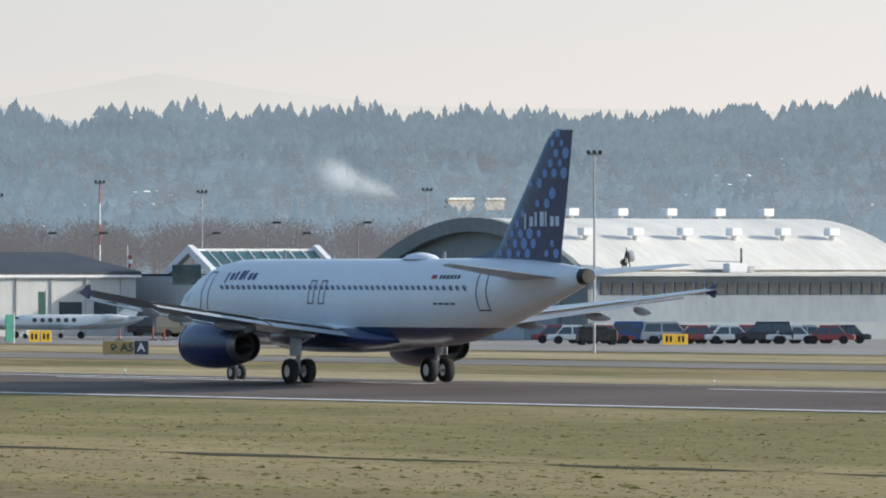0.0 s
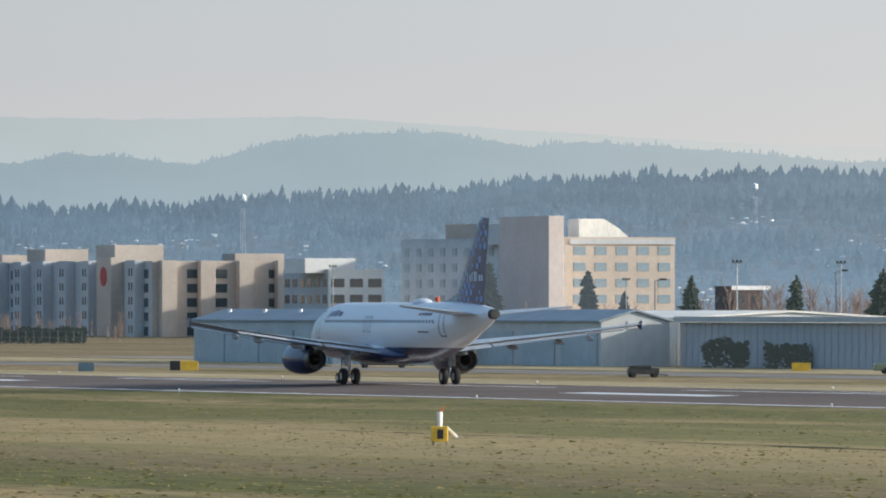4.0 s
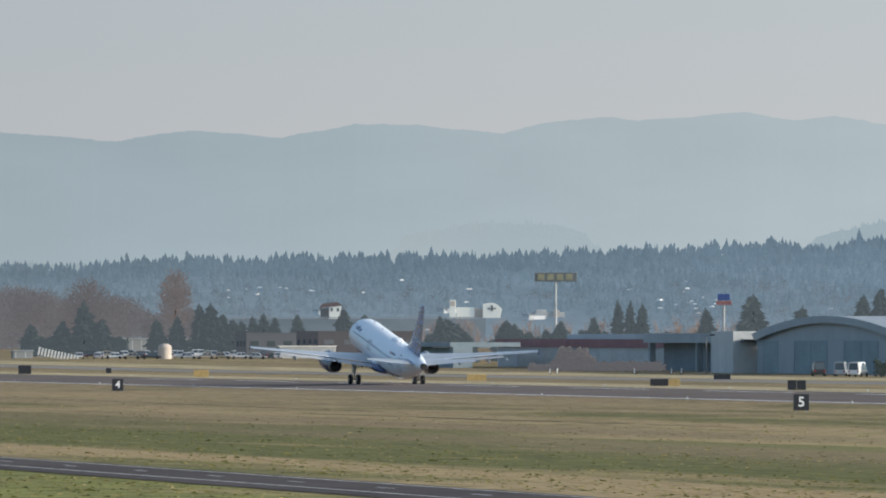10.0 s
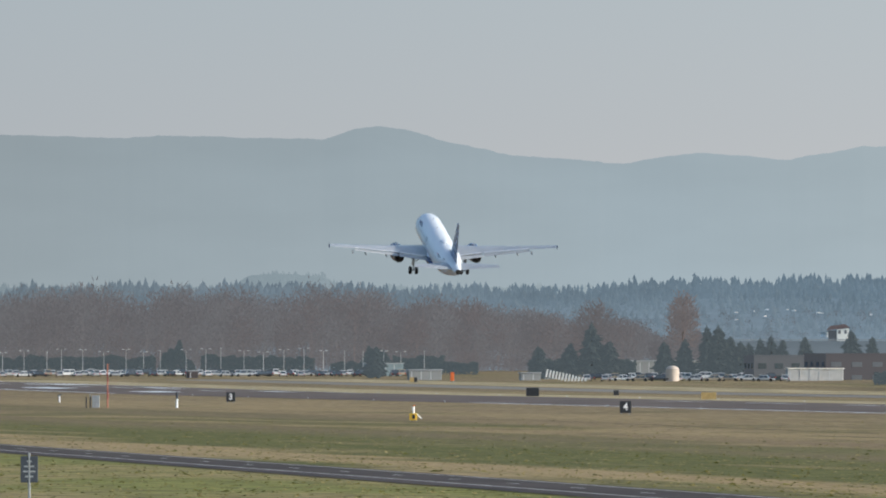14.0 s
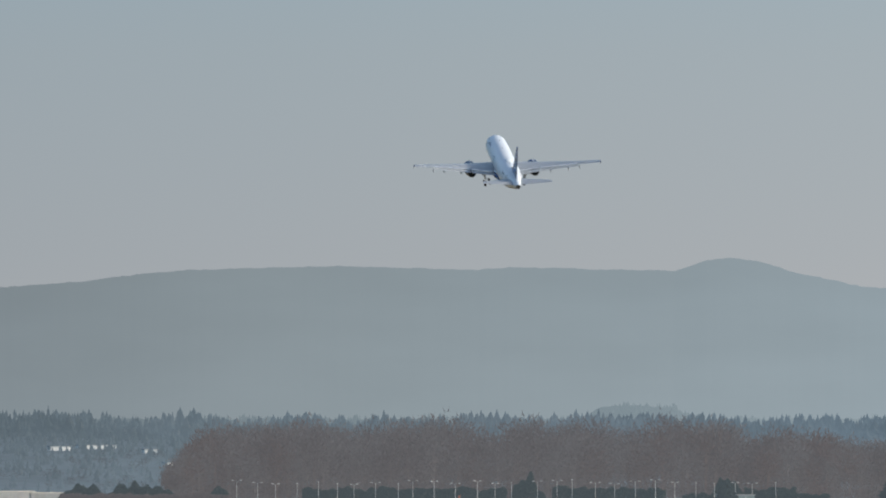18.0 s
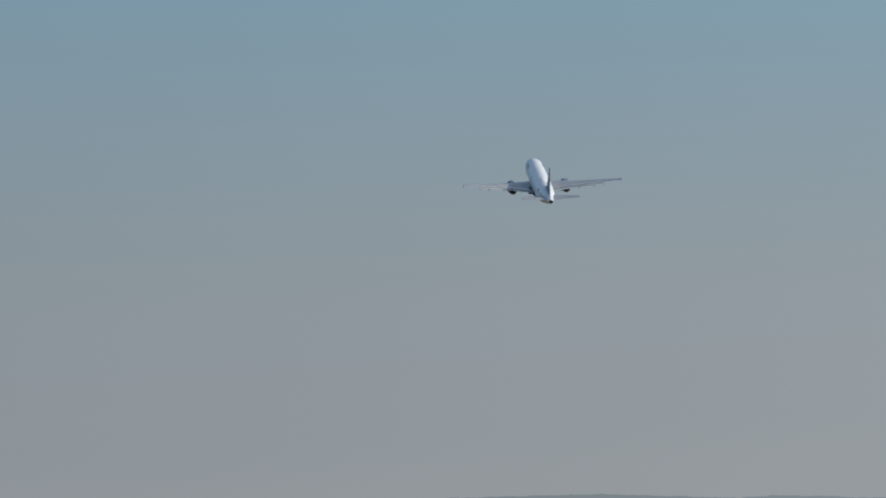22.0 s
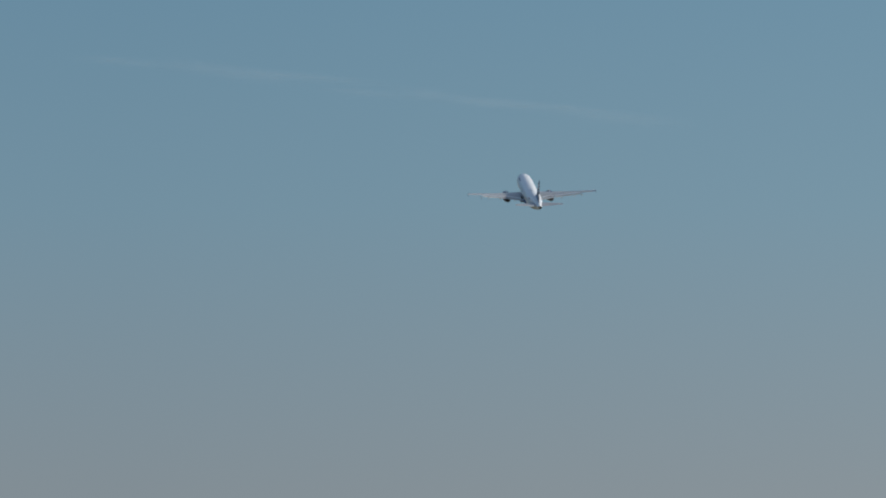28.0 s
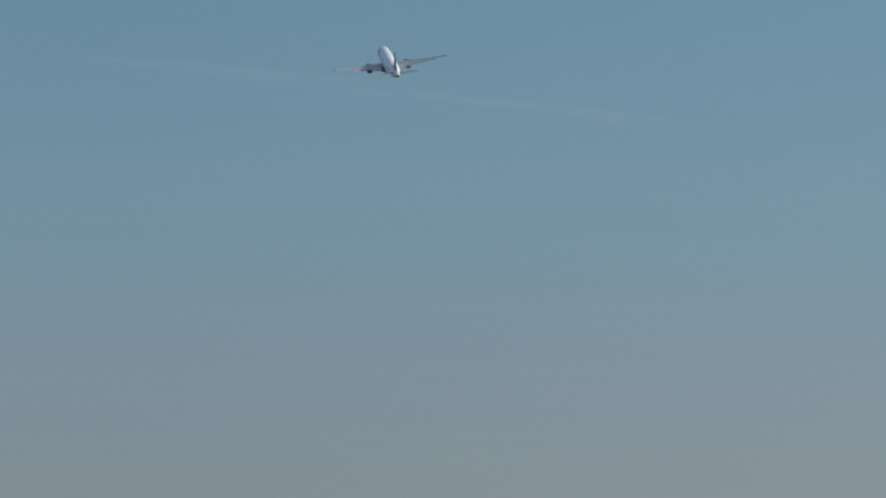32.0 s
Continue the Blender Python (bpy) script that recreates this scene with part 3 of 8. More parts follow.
bm = bmesh.new()
bm.faces.new([bm.verts.new((0, math.cos(k * math.pi / 7), math.sin(k * math.pi / 7))) for k in range(14)])
dot = None
for side in (1, -1):
    spots = random.Random(23)
    for row in range(13):
        z = 6.1 + row * .46
        le, te = fin_edge(z)
        for k in range(9):
            s = te - .42 - k * .78 - (row % 2) * .39
            if s < le + .3 or (7.1 < z < 8.2 and s > te - 3.2) or spots.random() < .3:
                continue
            hi, lo = fin_half(z, s)
            x = hi + .012 if side > 0 else lo - .012
            ob = part("tail_spot", bm, DOT_BLUE, fin) if dot is None else new("tail_spot", dot)
            dot = dot or ob.data
            ob.parent = fin
            ahead = fin_half(z, s + .15)[0 if side > 0 else 1]
            lean = math.degrees(math.atan2(x - (ahead + (.012 if side > 0 else -.012)), .15))
            r = spots.choice((.17, .23, .27)) * min(1.0, .62 + .2 * (s - le))
            ob.matrix_basis = Matrix.Translation((x, NOSE - s, z)) @ pose(0, 0, 0, 0, 0, -lean if side > 0 else 180 - lean) @ Matrix.Diagonal((1, r, r, 1))
    for k, (w, z0, z1) in enumerate(((.14, 7.2, 7.95), (.3, 7.35, 7.8), (.2, 7.35, 8.0), (.34, 7.35, 8.02), (.14, 7.35, 8.02), (.3, 7.35, 7.8), (.3, 7.35, 7.8))):
        s = (te_s := fin_edge(7.6)[1]) - 3.3 + k * .43
        pts = [(s, z0), (s + w, z0), (s + w, z1), (s, z1)]
        bm2 = bmesh.new()
        bm2.faces.new([bm2.verts.new((fin_half(z, q)[0] + .02 if side > 0 else fin_half(z, q)[1] - .02, NOSE - q, z)) for q, z in (pts if side < 0 else pts[::-1])])
        part("fin_title_block", bm2, TITLE_PALE, fin, "pale title block")

# undercarriage: each leg turns about its hinge
GEAR = {}
for side in (-1, 1):
    hinge = (side * 3.8, 0.0, 2.35)
    bm = tubes(((0, 0, .2), (0, .02, -1.0), .13, .13, 10), ((0, .02, -1.0), (0, .02, -1.77), .085, .085, 10), ((-.55, .02, -1.77), (.55, .02, -1.77), .09, .09, 8),
               ((0, .02, -.9), (0, .32, -1.25), .03, .03, 6), ((0, .32, -1.25), (0, .06, -1.62), .03, .03, 6), ((0, .02, -.5), (-side * 1.2, .1, .1), .06, .06, 8))
    leg = part("main_leg", bm, PALE_GREY, airplane, "main landing gear leg with twin wheels", smooth=False)
    leg.matrix_basis = pose(*hinge)
    wheel(leg, -.46, .02, -1.765, .585, .42)
    wheel(leg, .46, .02, -1.765, .585, .42)
    part("gear_door", bevelled(boxes((side * .2 - .02, -.55, -1.05, side * .2 + .02, .5, .15)), .015), WHITE, leg, "white door panel on the leg")
    GEAR[side] = (leg, hinge)
hinge = (0.0, NOSE - 5.07, 1.9)
bm = tubes(((0, 0, 0), (0, .05, -.95), .09, .09, 10), ((0, .05, -.9), (0, .05, -1.52), .06, .06, 10), ((-.3, .05, -1.52), (.3, .05, -1.52), .06, .06, 8), ((0, .05, -.7), (0, .75, .1), .045, .045, 8))
leg = part("nose_leg", bm, PALE_GREY, airplane, "nose landing gear leg with twin wheels")
leg.matrix_basis = pose(*hinge)
wheel(leg, -.25, .05, -1.52, .38, .22)
wheel(leg, .25, .05, -1.52, .38, .22)
for side in (-1, 1):
    part("nose_gear_door", boxes((side * .42 - .015, NOSE - 6.1, 1.35, side * .42 + .015, NOSE - 4.3, 1.98)), WHITE, airplane, "white nose gear door")
GEAR[0] = (leg, hinge)

# ---- the distance: mountains, wooded hillside, woods ----
# outlines as (bearing, height)
FAR_RIDGE = ((-0.80, 97.0), (2.06, 98.9), (3.75, 100.6), (3.97, 104.1), (4.16, 105.8), (4.33, 101.4), (4.96, 104.1), (5.34, 106.6), (5.60, 109.6), (5.97, 112.4), (6.80, 114.3), (7.52, 112.4), (7.83, 113.7), (8.69, 111.8), (8.86, 116.7), (9.01, 118.4), (9.18, 116.2), (9.34, 111.8), (9.74, 104.4), (10.17, 101.7), (10.38, 99.8), (10.58, 103.1), (10.79, 105.5), (11.32, 102.0), (11.73, 108.5), (12.08, 108.0), (12.56, 103.9), (12.78, 109.1), (13.16, 112.1), (13.29, 110.2), (13.60, 111.8), (13.91, 114.5), (14.19, 110.2), (14.43, 112.4), (14.75, 107.4), (14.86, 109.6), (15.50, 106.1), (15.94, 110.2), (16.23, 109.1), (16.93, 98.9), (17.88, 97.0), (19.00, 98.4), (19.86, 93.5), (21.13, 86.6), (23.68, 78.4), (27.60, 80.0), (28.50, 91.0), (29.06, 100.0), (29.70, 91.0), (30.50, 84.0), (33.53, 80.0))
MID_RIDGE = ((-0.80, 39.2), (8.18, 39.2), (8.27, 44.2), (8.36, 45.6), (8.60, 45.4), (8.70, 43.8), (8.80, 39.2), (11.85, 39.2), (12.02, 53.1), (12.43, 59.5), (12.87, 57.9), (13.01, 54.4), (13.19, 39.2), (14.14, 39.2), (14.32, 52.3), (14.93, 64.3), (15.15, 70.9), (15.40, 76.0), (15.78, 77.6), (16.23, 76.2), (16.71, 78.6), (17.32, 73.8), (17.57, 78.6), (17.96, 76.5), (18.30, 73.0), (18.49, 77.3), (18.75, 84.0), (19.26, 88.0), (19.70, 88.5), (20.21, 81.3), (20.50, 84.0), (20.98, 81.3), (21.45, 78.6), (22.01, 74.1), (22.52, 76.5), (22.87, 81.8), (23.18, 85.3), (23.60, 86.6), (23.85, 85.3), (24.14, 73.8), (25.14, 72.5), (25.31, 75.2), (25.74, 84.5), (26.20, 89.0), (26.74, 95.2), (27.17, 95.2), (27.40, 93.6), (27.69, 84.5), (28.13, 81.8), (28.60, 73.8), (33.53, 72.5))
WOOD_RIDGE = ((-0.80, 40.5), (4.90, 41.7), (5.95, 39.2), (6.56, 38.5), (8.15, 40.0), (10.00, 40.0), (10.63, 44.2), (11.44, 44.7), (12.24, 45.7), (13.29, 47.9), (13.83, 49.4), (14.12, 49.6), (14.95, 52.1), (15.66, 53.6), (16.55, 56.0), (17.79, 53.1), (18.43, 56.5), (18.97, 59.5), (19.38, 60.7), (19.86, 61.0), (20.15, 65.4), (21.19, 68.1), (23.04, 68.9), (24.67, 69.9), (26.54, 71.3), (28.45, 74.3), (30.04, 76.3), (31.62, 74.3), (33.15, 80.0), (33.85, 81.2))


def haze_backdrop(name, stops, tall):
    """Far hills, haze painted in as glow, paler towards the sun; stops: (x, colour)."""
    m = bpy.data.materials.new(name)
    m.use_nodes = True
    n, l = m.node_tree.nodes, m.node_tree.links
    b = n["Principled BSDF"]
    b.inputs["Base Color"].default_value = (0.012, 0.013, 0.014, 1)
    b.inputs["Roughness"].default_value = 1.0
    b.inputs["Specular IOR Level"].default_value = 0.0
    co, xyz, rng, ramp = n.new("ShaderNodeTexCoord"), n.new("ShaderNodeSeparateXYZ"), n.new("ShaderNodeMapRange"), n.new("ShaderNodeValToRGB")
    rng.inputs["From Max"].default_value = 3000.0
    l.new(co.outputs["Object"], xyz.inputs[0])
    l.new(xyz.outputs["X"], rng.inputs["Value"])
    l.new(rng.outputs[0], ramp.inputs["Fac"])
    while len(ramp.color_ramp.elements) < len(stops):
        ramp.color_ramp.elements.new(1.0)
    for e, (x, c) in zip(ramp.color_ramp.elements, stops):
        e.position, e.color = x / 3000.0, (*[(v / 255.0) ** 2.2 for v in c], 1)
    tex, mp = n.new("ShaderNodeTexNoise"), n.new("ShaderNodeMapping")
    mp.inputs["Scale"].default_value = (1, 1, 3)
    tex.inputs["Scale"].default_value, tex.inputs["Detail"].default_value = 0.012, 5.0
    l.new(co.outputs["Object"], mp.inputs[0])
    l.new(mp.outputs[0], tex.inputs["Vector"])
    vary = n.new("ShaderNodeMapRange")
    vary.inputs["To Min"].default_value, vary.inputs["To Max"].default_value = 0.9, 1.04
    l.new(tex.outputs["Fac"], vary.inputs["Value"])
    # the painted haze brightens towards the foot of the hills
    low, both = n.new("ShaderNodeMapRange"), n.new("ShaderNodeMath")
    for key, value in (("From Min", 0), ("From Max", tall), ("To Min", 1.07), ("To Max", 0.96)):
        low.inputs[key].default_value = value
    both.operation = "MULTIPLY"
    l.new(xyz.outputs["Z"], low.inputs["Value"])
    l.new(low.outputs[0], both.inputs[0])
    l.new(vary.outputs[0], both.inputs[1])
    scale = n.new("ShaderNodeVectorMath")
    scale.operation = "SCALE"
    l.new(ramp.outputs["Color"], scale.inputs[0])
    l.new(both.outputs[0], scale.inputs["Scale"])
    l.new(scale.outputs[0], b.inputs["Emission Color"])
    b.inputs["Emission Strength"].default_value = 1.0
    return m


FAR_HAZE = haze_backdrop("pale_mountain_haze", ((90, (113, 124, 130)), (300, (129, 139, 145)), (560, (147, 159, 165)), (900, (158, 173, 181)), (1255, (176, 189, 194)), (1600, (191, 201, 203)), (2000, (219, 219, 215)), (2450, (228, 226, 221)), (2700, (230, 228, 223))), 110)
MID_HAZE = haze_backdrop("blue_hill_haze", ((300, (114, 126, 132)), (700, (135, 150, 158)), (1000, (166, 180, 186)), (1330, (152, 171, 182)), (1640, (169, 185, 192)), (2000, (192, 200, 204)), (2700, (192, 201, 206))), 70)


def ridge(name, table, d, m, rough, label):
    bm = bmesh.new()
    rows = [[], [], []]
    b0, b1, n = -6.0, 36.0, 2600
    for i in range(n + 1):
        b = b0 + (b1 - b0) * i / n
        h = float(np.interp(b, [q[0] for q in table], [q[1] for q in table]))
        h += rough * (noise.noise((b * 6, d, 0)) + 0.6 * noise.noise((b * 23, d, 5)) + 0.8 * abs(noise.noise((b * 70, d, 9))))
        for row, dd, z in ((rows[0], d - 160, -4), (rows[1], d, h), (rows[2], d + 40, -4)):
            x, y = polar(b, dd)
            row.append(bm.verts.new((x, y, z)))
    for a, c in zip(rows, rows[1:]):
        for i in range(n):
            bm.faces.new((a[i], a[i + 1], c[i + 1], c[i]))
    return tagged(mesh_ob(name, bm, m, smooth=True), label, "mountains", kind="structure")


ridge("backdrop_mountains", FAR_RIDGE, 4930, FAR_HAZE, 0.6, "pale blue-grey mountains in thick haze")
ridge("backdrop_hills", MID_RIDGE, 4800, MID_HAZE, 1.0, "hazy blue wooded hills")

# patches of old snow near the crest
SNOW = mat("old_snow", (0.8, 0.82, 0.85), 0.9, vary=0.04, scale=0.1)


def far_mat(name, colours, air=((0, (0, 0, 0)),), rough=1.0, deep=False, haze=(1.2, 0.93)):
    """Far foliage in many clumps, each its own shade; air: (x, colour) of a painted haze glow."""
    m = bpy.data.materials.new(name)
    m.use_nodes = True
    n, l = m.node_tree.nodes, m.node_tree.links
    b = n["Principled BSDF"]
    b.inputs["Roughness"].default_value = rough
    b.inputs["Specular IOR Level"].default_value = 0.1
    geo, ramp = n.new("ShaderNodeNewGeometry"), n.new("ShaderNodeValToRGB")
    while len(ramp.color_ramp.elements) < len(colours):
        ramp.color_ramp.elements.new(1.0)
    for i, (e, c) in enumerate(zip(ramp.color_ramp.elements, colours)):
        e.position, e.color = i / (len(colours) - 1), (*c, 1)
    l.new(geo.outputs["Random Per Island"], ramp.inputs["Fac"])
    l.new(ramp.outputs["Color"], b.inputs["Base Color"])
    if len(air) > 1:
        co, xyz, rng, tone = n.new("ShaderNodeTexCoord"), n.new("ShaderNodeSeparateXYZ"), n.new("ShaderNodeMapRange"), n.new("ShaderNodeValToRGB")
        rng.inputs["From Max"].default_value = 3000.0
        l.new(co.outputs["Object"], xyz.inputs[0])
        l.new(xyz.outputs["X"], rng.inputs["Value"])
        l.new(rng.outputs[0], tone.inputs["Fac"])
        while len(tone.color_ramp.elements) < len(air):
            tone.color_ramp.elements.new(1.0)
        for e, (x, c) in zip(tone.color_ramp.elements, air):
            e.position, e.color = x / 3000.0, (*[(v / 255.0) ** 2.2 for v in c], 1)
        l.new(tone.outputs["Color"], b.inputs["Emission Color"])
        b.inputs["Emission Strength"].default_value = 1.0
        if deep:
            # the painted haze glows strongest on the valley floor
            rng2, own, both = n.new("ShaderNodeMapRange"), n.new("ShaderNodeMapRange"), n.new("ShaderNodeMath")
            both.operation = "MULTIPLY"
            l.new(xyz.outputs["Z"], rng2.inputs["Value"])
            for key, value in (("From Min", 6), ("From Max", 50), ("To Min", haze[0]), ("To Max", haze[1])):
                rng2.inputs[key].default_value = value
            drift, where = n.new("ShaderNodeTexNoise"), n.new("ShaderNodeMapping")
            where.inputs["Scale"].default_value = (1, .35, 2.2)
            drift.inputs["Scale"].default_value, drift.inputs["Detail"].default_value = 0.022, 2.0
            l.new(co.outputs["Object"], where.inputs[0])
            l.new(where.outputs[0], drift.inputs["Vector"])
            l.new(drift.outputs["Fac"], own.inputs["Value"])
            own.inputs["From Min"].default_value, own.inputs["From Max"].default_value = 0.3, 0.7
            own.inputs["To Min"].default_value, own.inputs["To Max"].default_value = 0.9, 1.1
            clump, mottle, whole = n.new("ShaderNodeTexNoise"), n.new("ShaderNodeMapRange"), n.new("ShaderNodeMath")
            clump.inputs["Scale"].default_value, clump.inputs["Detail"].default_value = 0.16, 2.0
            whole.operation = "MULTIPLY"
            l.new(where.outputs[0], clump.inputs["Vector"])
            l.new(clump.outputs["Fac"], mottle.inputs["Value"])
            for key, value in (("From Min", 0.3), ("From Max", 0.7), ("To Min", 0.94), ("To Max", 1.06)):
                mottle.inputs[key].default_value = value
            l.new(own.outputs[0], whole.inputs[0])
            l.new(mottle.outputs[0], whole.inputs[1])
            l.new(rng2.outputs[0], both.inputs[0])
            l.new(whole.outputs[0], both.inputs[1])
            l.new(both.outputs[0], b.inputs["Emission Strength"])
    return m


def lit_through(m):
    """Thin leaves: half of the light goes through them."""
    n, l = m.node_tree.nodes, m.node_tree.links
    leaf, both = n.new("ShaderNodeBsdfTranslucent"), n.new("ShaderNodeMixShader")
    both.inputs[0].default_value = 0.5
    l.new(n["Color Ramp"].outputs["Color"], leaf.inputs["Color"])
    l.new(n["Principled BSDF"].outputs[0], both.inputs[1])
    l.new(leaf.outputs[0], both.inputs[2])
    l.new(both.outputs[0], n["Material Output"].inputs["Surface"])


# emission colours that paint haze onto far surfaces, by x
AIR_GLOW = ((300, (97, 109, 118)), (400, (99, 112, 121)), (600, (107, 121, 132)), (860, (99, 117, 131)), (1300, (108, 129, 147)), (1900, (127, 144, 157)), (2600, (131, 146, 157)))
LOW_AIR_GLOW = ((300, (92, 92, 95)), (800, (93, 95, 99)), (1300, (100, 101, 105)), (1900, (110, 112, 115)), (2600, (118, 121, 121)))
WARM_AIR_GLOW = ((300, (90, 99, 106)), (800, (94, 106, 116)), (1300, (113, 127, 139)), (1900, (126, 133, 140)), (2600, (128, 133, 138)))
SLOPE = far_mat("hazy_hillside", ((0.014, 0.015, 0.016), (0.014, 0.015, 0.016)), AIR_GLOW, deep=True, haze=(1.2, 0.95))
FIRS = far_mat("hazy_firs", ((0.004, 0.007, 0.008), (0.007, 0.011, 0.0115), (0.01, 0.0135, 0.0135), (0.0145, 0.0155, 0.0145)), AIR_GLOW, deep=True)
GREY_CROWNS = far_mat("hazy_bare_crowns", ((0.014, 0.011, 0.0105), (0.024, 0.0175, 0.016), (0.032, 0.023, 0.0205), (0.018, 0.015, 0.0145)), WARM_AIR_GLOW, deep=True, haze=(1.18, 0.92))
BARE = far_mat("hazy_bare_twigs", ((0.036, 0.029, 0.028), (0.046, 0.036, 0.034), (0.054, 0.042, 0.039), (0.042, 0.036, 0.035)), LOW_AIR_GLOW)
RED_BARE = far_mat("hazy_reddish_twigs", ((0.05, 0.038, 0.035), (0.06, 0.045, 0.041), (0.07, 0.052, 0.046)), ((300, (93, 91, 93)), (800, (94, 93, 96)), (1300, (98, 99, 104))))
PALE_BARE = far_mat("hazy_greyish_twigs", ((0.045, 0.038, 0.038), (0.056, 0.047, 0.046), (0.068, 0.058, 0.055)), ((300, (97, 98, 101)), (800, (99, 102, 106)), (1300, (103, 109, 115))))
# walls with painted haze glow; the palest pinkish tone paints sun glints
HOUSE = far_mat("hazy_house_walls", ((0.2, 0.19, 0.19), (0.6, 0.56, 0.52), (0.3, 0.26, 0.24), (0.85, 0.76, 0.7)), AIR_GLOW)


def wood_top(b):
    return float(np.interp(b, [q[0] for q in WOOD_RIDGE], [q[1] for q in WOOD_RIDGE])) - 9.5


def slope_z(b, d):
    k = min(1.0, max(0.0, (d - 3300) / 1150.0))
    return 1.9 + (wood_top(b) - 1.9) * k ** 0.9


bm = bmesh.new()
rows = []
for j in range(9):
    d = 3300 + 150 * j if j < 8 else 4560
    rows.append([bm.verts.new((*polar(-5 + 0.4 * i, d), slope_z(-5 + 0.4 * i, min(d, 4450)) if j < 8 else -5)) for i in range(101)])
for a, c in zip(rows, rows[1:]):
    for i in range(100):
        bm.faces.new((a[i], a[i + 1], c[i + 1], c[i]))
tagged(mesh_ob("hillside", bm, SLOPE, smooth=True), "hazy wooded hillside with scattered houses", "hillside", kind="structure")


def add_fir(verts, faces, x, y, z, h, r, rnd, tiers=5):
    """A far fir: a narrow ragged spire of overlapping tiers of boughs."""
    lean, blunt = rnd.uniform(-.04, .04) * h, rnd.uniform(1.1, 3.2)
    for k in range(tiers):
        t = k / (tiers - 1)
        z0 = z + h * (.05 + .75 * t)
        z1 = z + h * rnd.uniform(.93, 1.0) if k == tiers - 1 else z0 + h * rnd.uniform(.24, .36)
        rr = r * (.3 + .7 * (1 - t ** blunt)) * rnd.uniform(.75, 1.2)
        ox, oy = lean * t + rnd.uniform(-.18, .18) * rr, rnd.uniform(-.18, .18) * rr
        base = len(verts)
        for i in range(5):
            a = rnd.uniform(-.5, .5) + i * 1.2566
            q = rr * rnd.uniform(.55, 1.3)
            verts.append((x + ox + q * math.cos(a), y + oy + q * math.sin(a), z0 + rnd.uniform(-.07, .05) * h))
        verts.append((x + lean * t, y, z1))
        faces.extend((base + i, base + (i + 1) % 5, base + 5) for i in range(5))


def add_crown(verts, faces, x, y, z, h, w, rnd, twigs, fine=.12):
    """The fuzzy rounded crown of a leafless tree: slim twigs that fan out through an egg shape."""
    cz, rz = z + h * .58, h * .42
    for _ in range(twigs):
        a, up = rnd.uniform(0, 6.283), rnd.uniform(-.75, 1.0)
        flat = math.sqrt(max(0.0, 1 - up * up))
        reach = rnd.random() ** .45 * rnd.uniform(.85, 1.08)
        c, sn, q = math.cos(a), math.sin(a), fine * rnd.uniform(.6, 1.5)
        base = len(verts)
        p = (x + w * flat * c * reach, y + w * flat * sn * reach, cz + rz * up * reach)
        k = h * rnd.uniform(.05, .1)
        tip = (p[0] + k * (.5 * flat * c + rnd.uniform(-.7, .7)), p[1] + k * (.5 * flat * sn + rnd.uniform(-.7, .7)), p[2] + k * (.25 + .3 * up + rnd.uniform(-.2, .35)))
        verts.extend(((p[0] - q, p[1] + q * .3, p[2]), (p[0] + q, p[1] - q * .3, p[2]), tip))
        faces.append((base, base + 1, base + 2))


def from_lists(name, verts, faces, m, smooth=False):
    me = bpy.data.meshes.new(name)
    me.from_pydata(verts, [], faces)
    me.materials.append(m)
    return new(name, me)


# tree line along the crest of the hills, in the same painted haze glow
rnd = random.Random(14)
verts, faces = [], []
for _ in range(5200):
    b = rnd.uniform(5, 34)
    top = float(np.interp(b, [q[0] for q in MID_RIDGE], [q[1] for q in MID_RIDGE]))
    if top < 12:
        continue
    x, y = polar(b, 4796 + rnd.uniform(-14, 3))
    h = rnd.uniform(2.5, 5.5) * (1.0 + .5 * noise.noise((b * 5, 2, 0)))
    add_fir(verts, faces, x, y, top - 2.6 - rnd.uniform(0, 2.5), h, h * rnd.uniform(.18, .4), rnd)
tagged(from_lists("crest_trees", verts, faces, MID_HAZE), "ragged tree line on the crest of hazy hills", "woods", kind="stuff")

rnd = random.Random(4)
verts, faces = [], []
crown_verts, crown_faces = [], []
for _ in range(30000):
    b = rnd.uniform(-4.5, 35.0)
    crest = rnd.random() < 0.34
    d = rnd.uniform(4300, 4450) if crest else 3380 + 1000 * rnd.random() ** 0.8
    stand = noise.noise((b * 1.7, d * .005, 3)) + .5 * noise.noise((b * 6.0, d * .012, 7))
    if not crest and stand < -0.5:
        continue
    wild = min(1.0, max(0.0, (b - 20) / 5))
    h = rnd.uniform(7.5 - 2 * wild, 12.5 + 2.5 * wild) * (1 + (.3 + .3 * wild) * noise.noise((b * 3.1, 1, 0))) if crest else rnd.uniform(8, 15)
    h *= float(np.interp(b, (8, 11, 17, 27), (1.08, .88, 1.02, 1.04) if crest else (.55, .58, .64, .98)))
    if rnd.random() < 0.04:
        h *= rnd.uniform(1.08, 1.2)
    if 11.2 < b < 13.05 and d < 3620:
        continue
    x, y = polar(b, d)
    if stand < -.06 + .25 * wild and not crest and d < 3950 + 130 * wild and rnd.random() < .7:
        if rnd.random() < .6:
            h *= .8
            add_crown(crown_verts, crown_faces, x, y, slope_z(b, d) - 1.5, h, h * rnd.uniform(.35, .55), rnd, 60, .3)
        continue
    add_fir(verts, faces, x, y, slope_z(b, d) - 2.6, h, min(4.2, h * rnd.uniform(.16, .3) * (1 + .35 * wild)), rnd, 6 if crest else 5)
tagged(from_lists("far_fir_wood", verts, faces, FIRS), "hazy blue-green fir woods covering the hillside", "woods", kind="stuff")
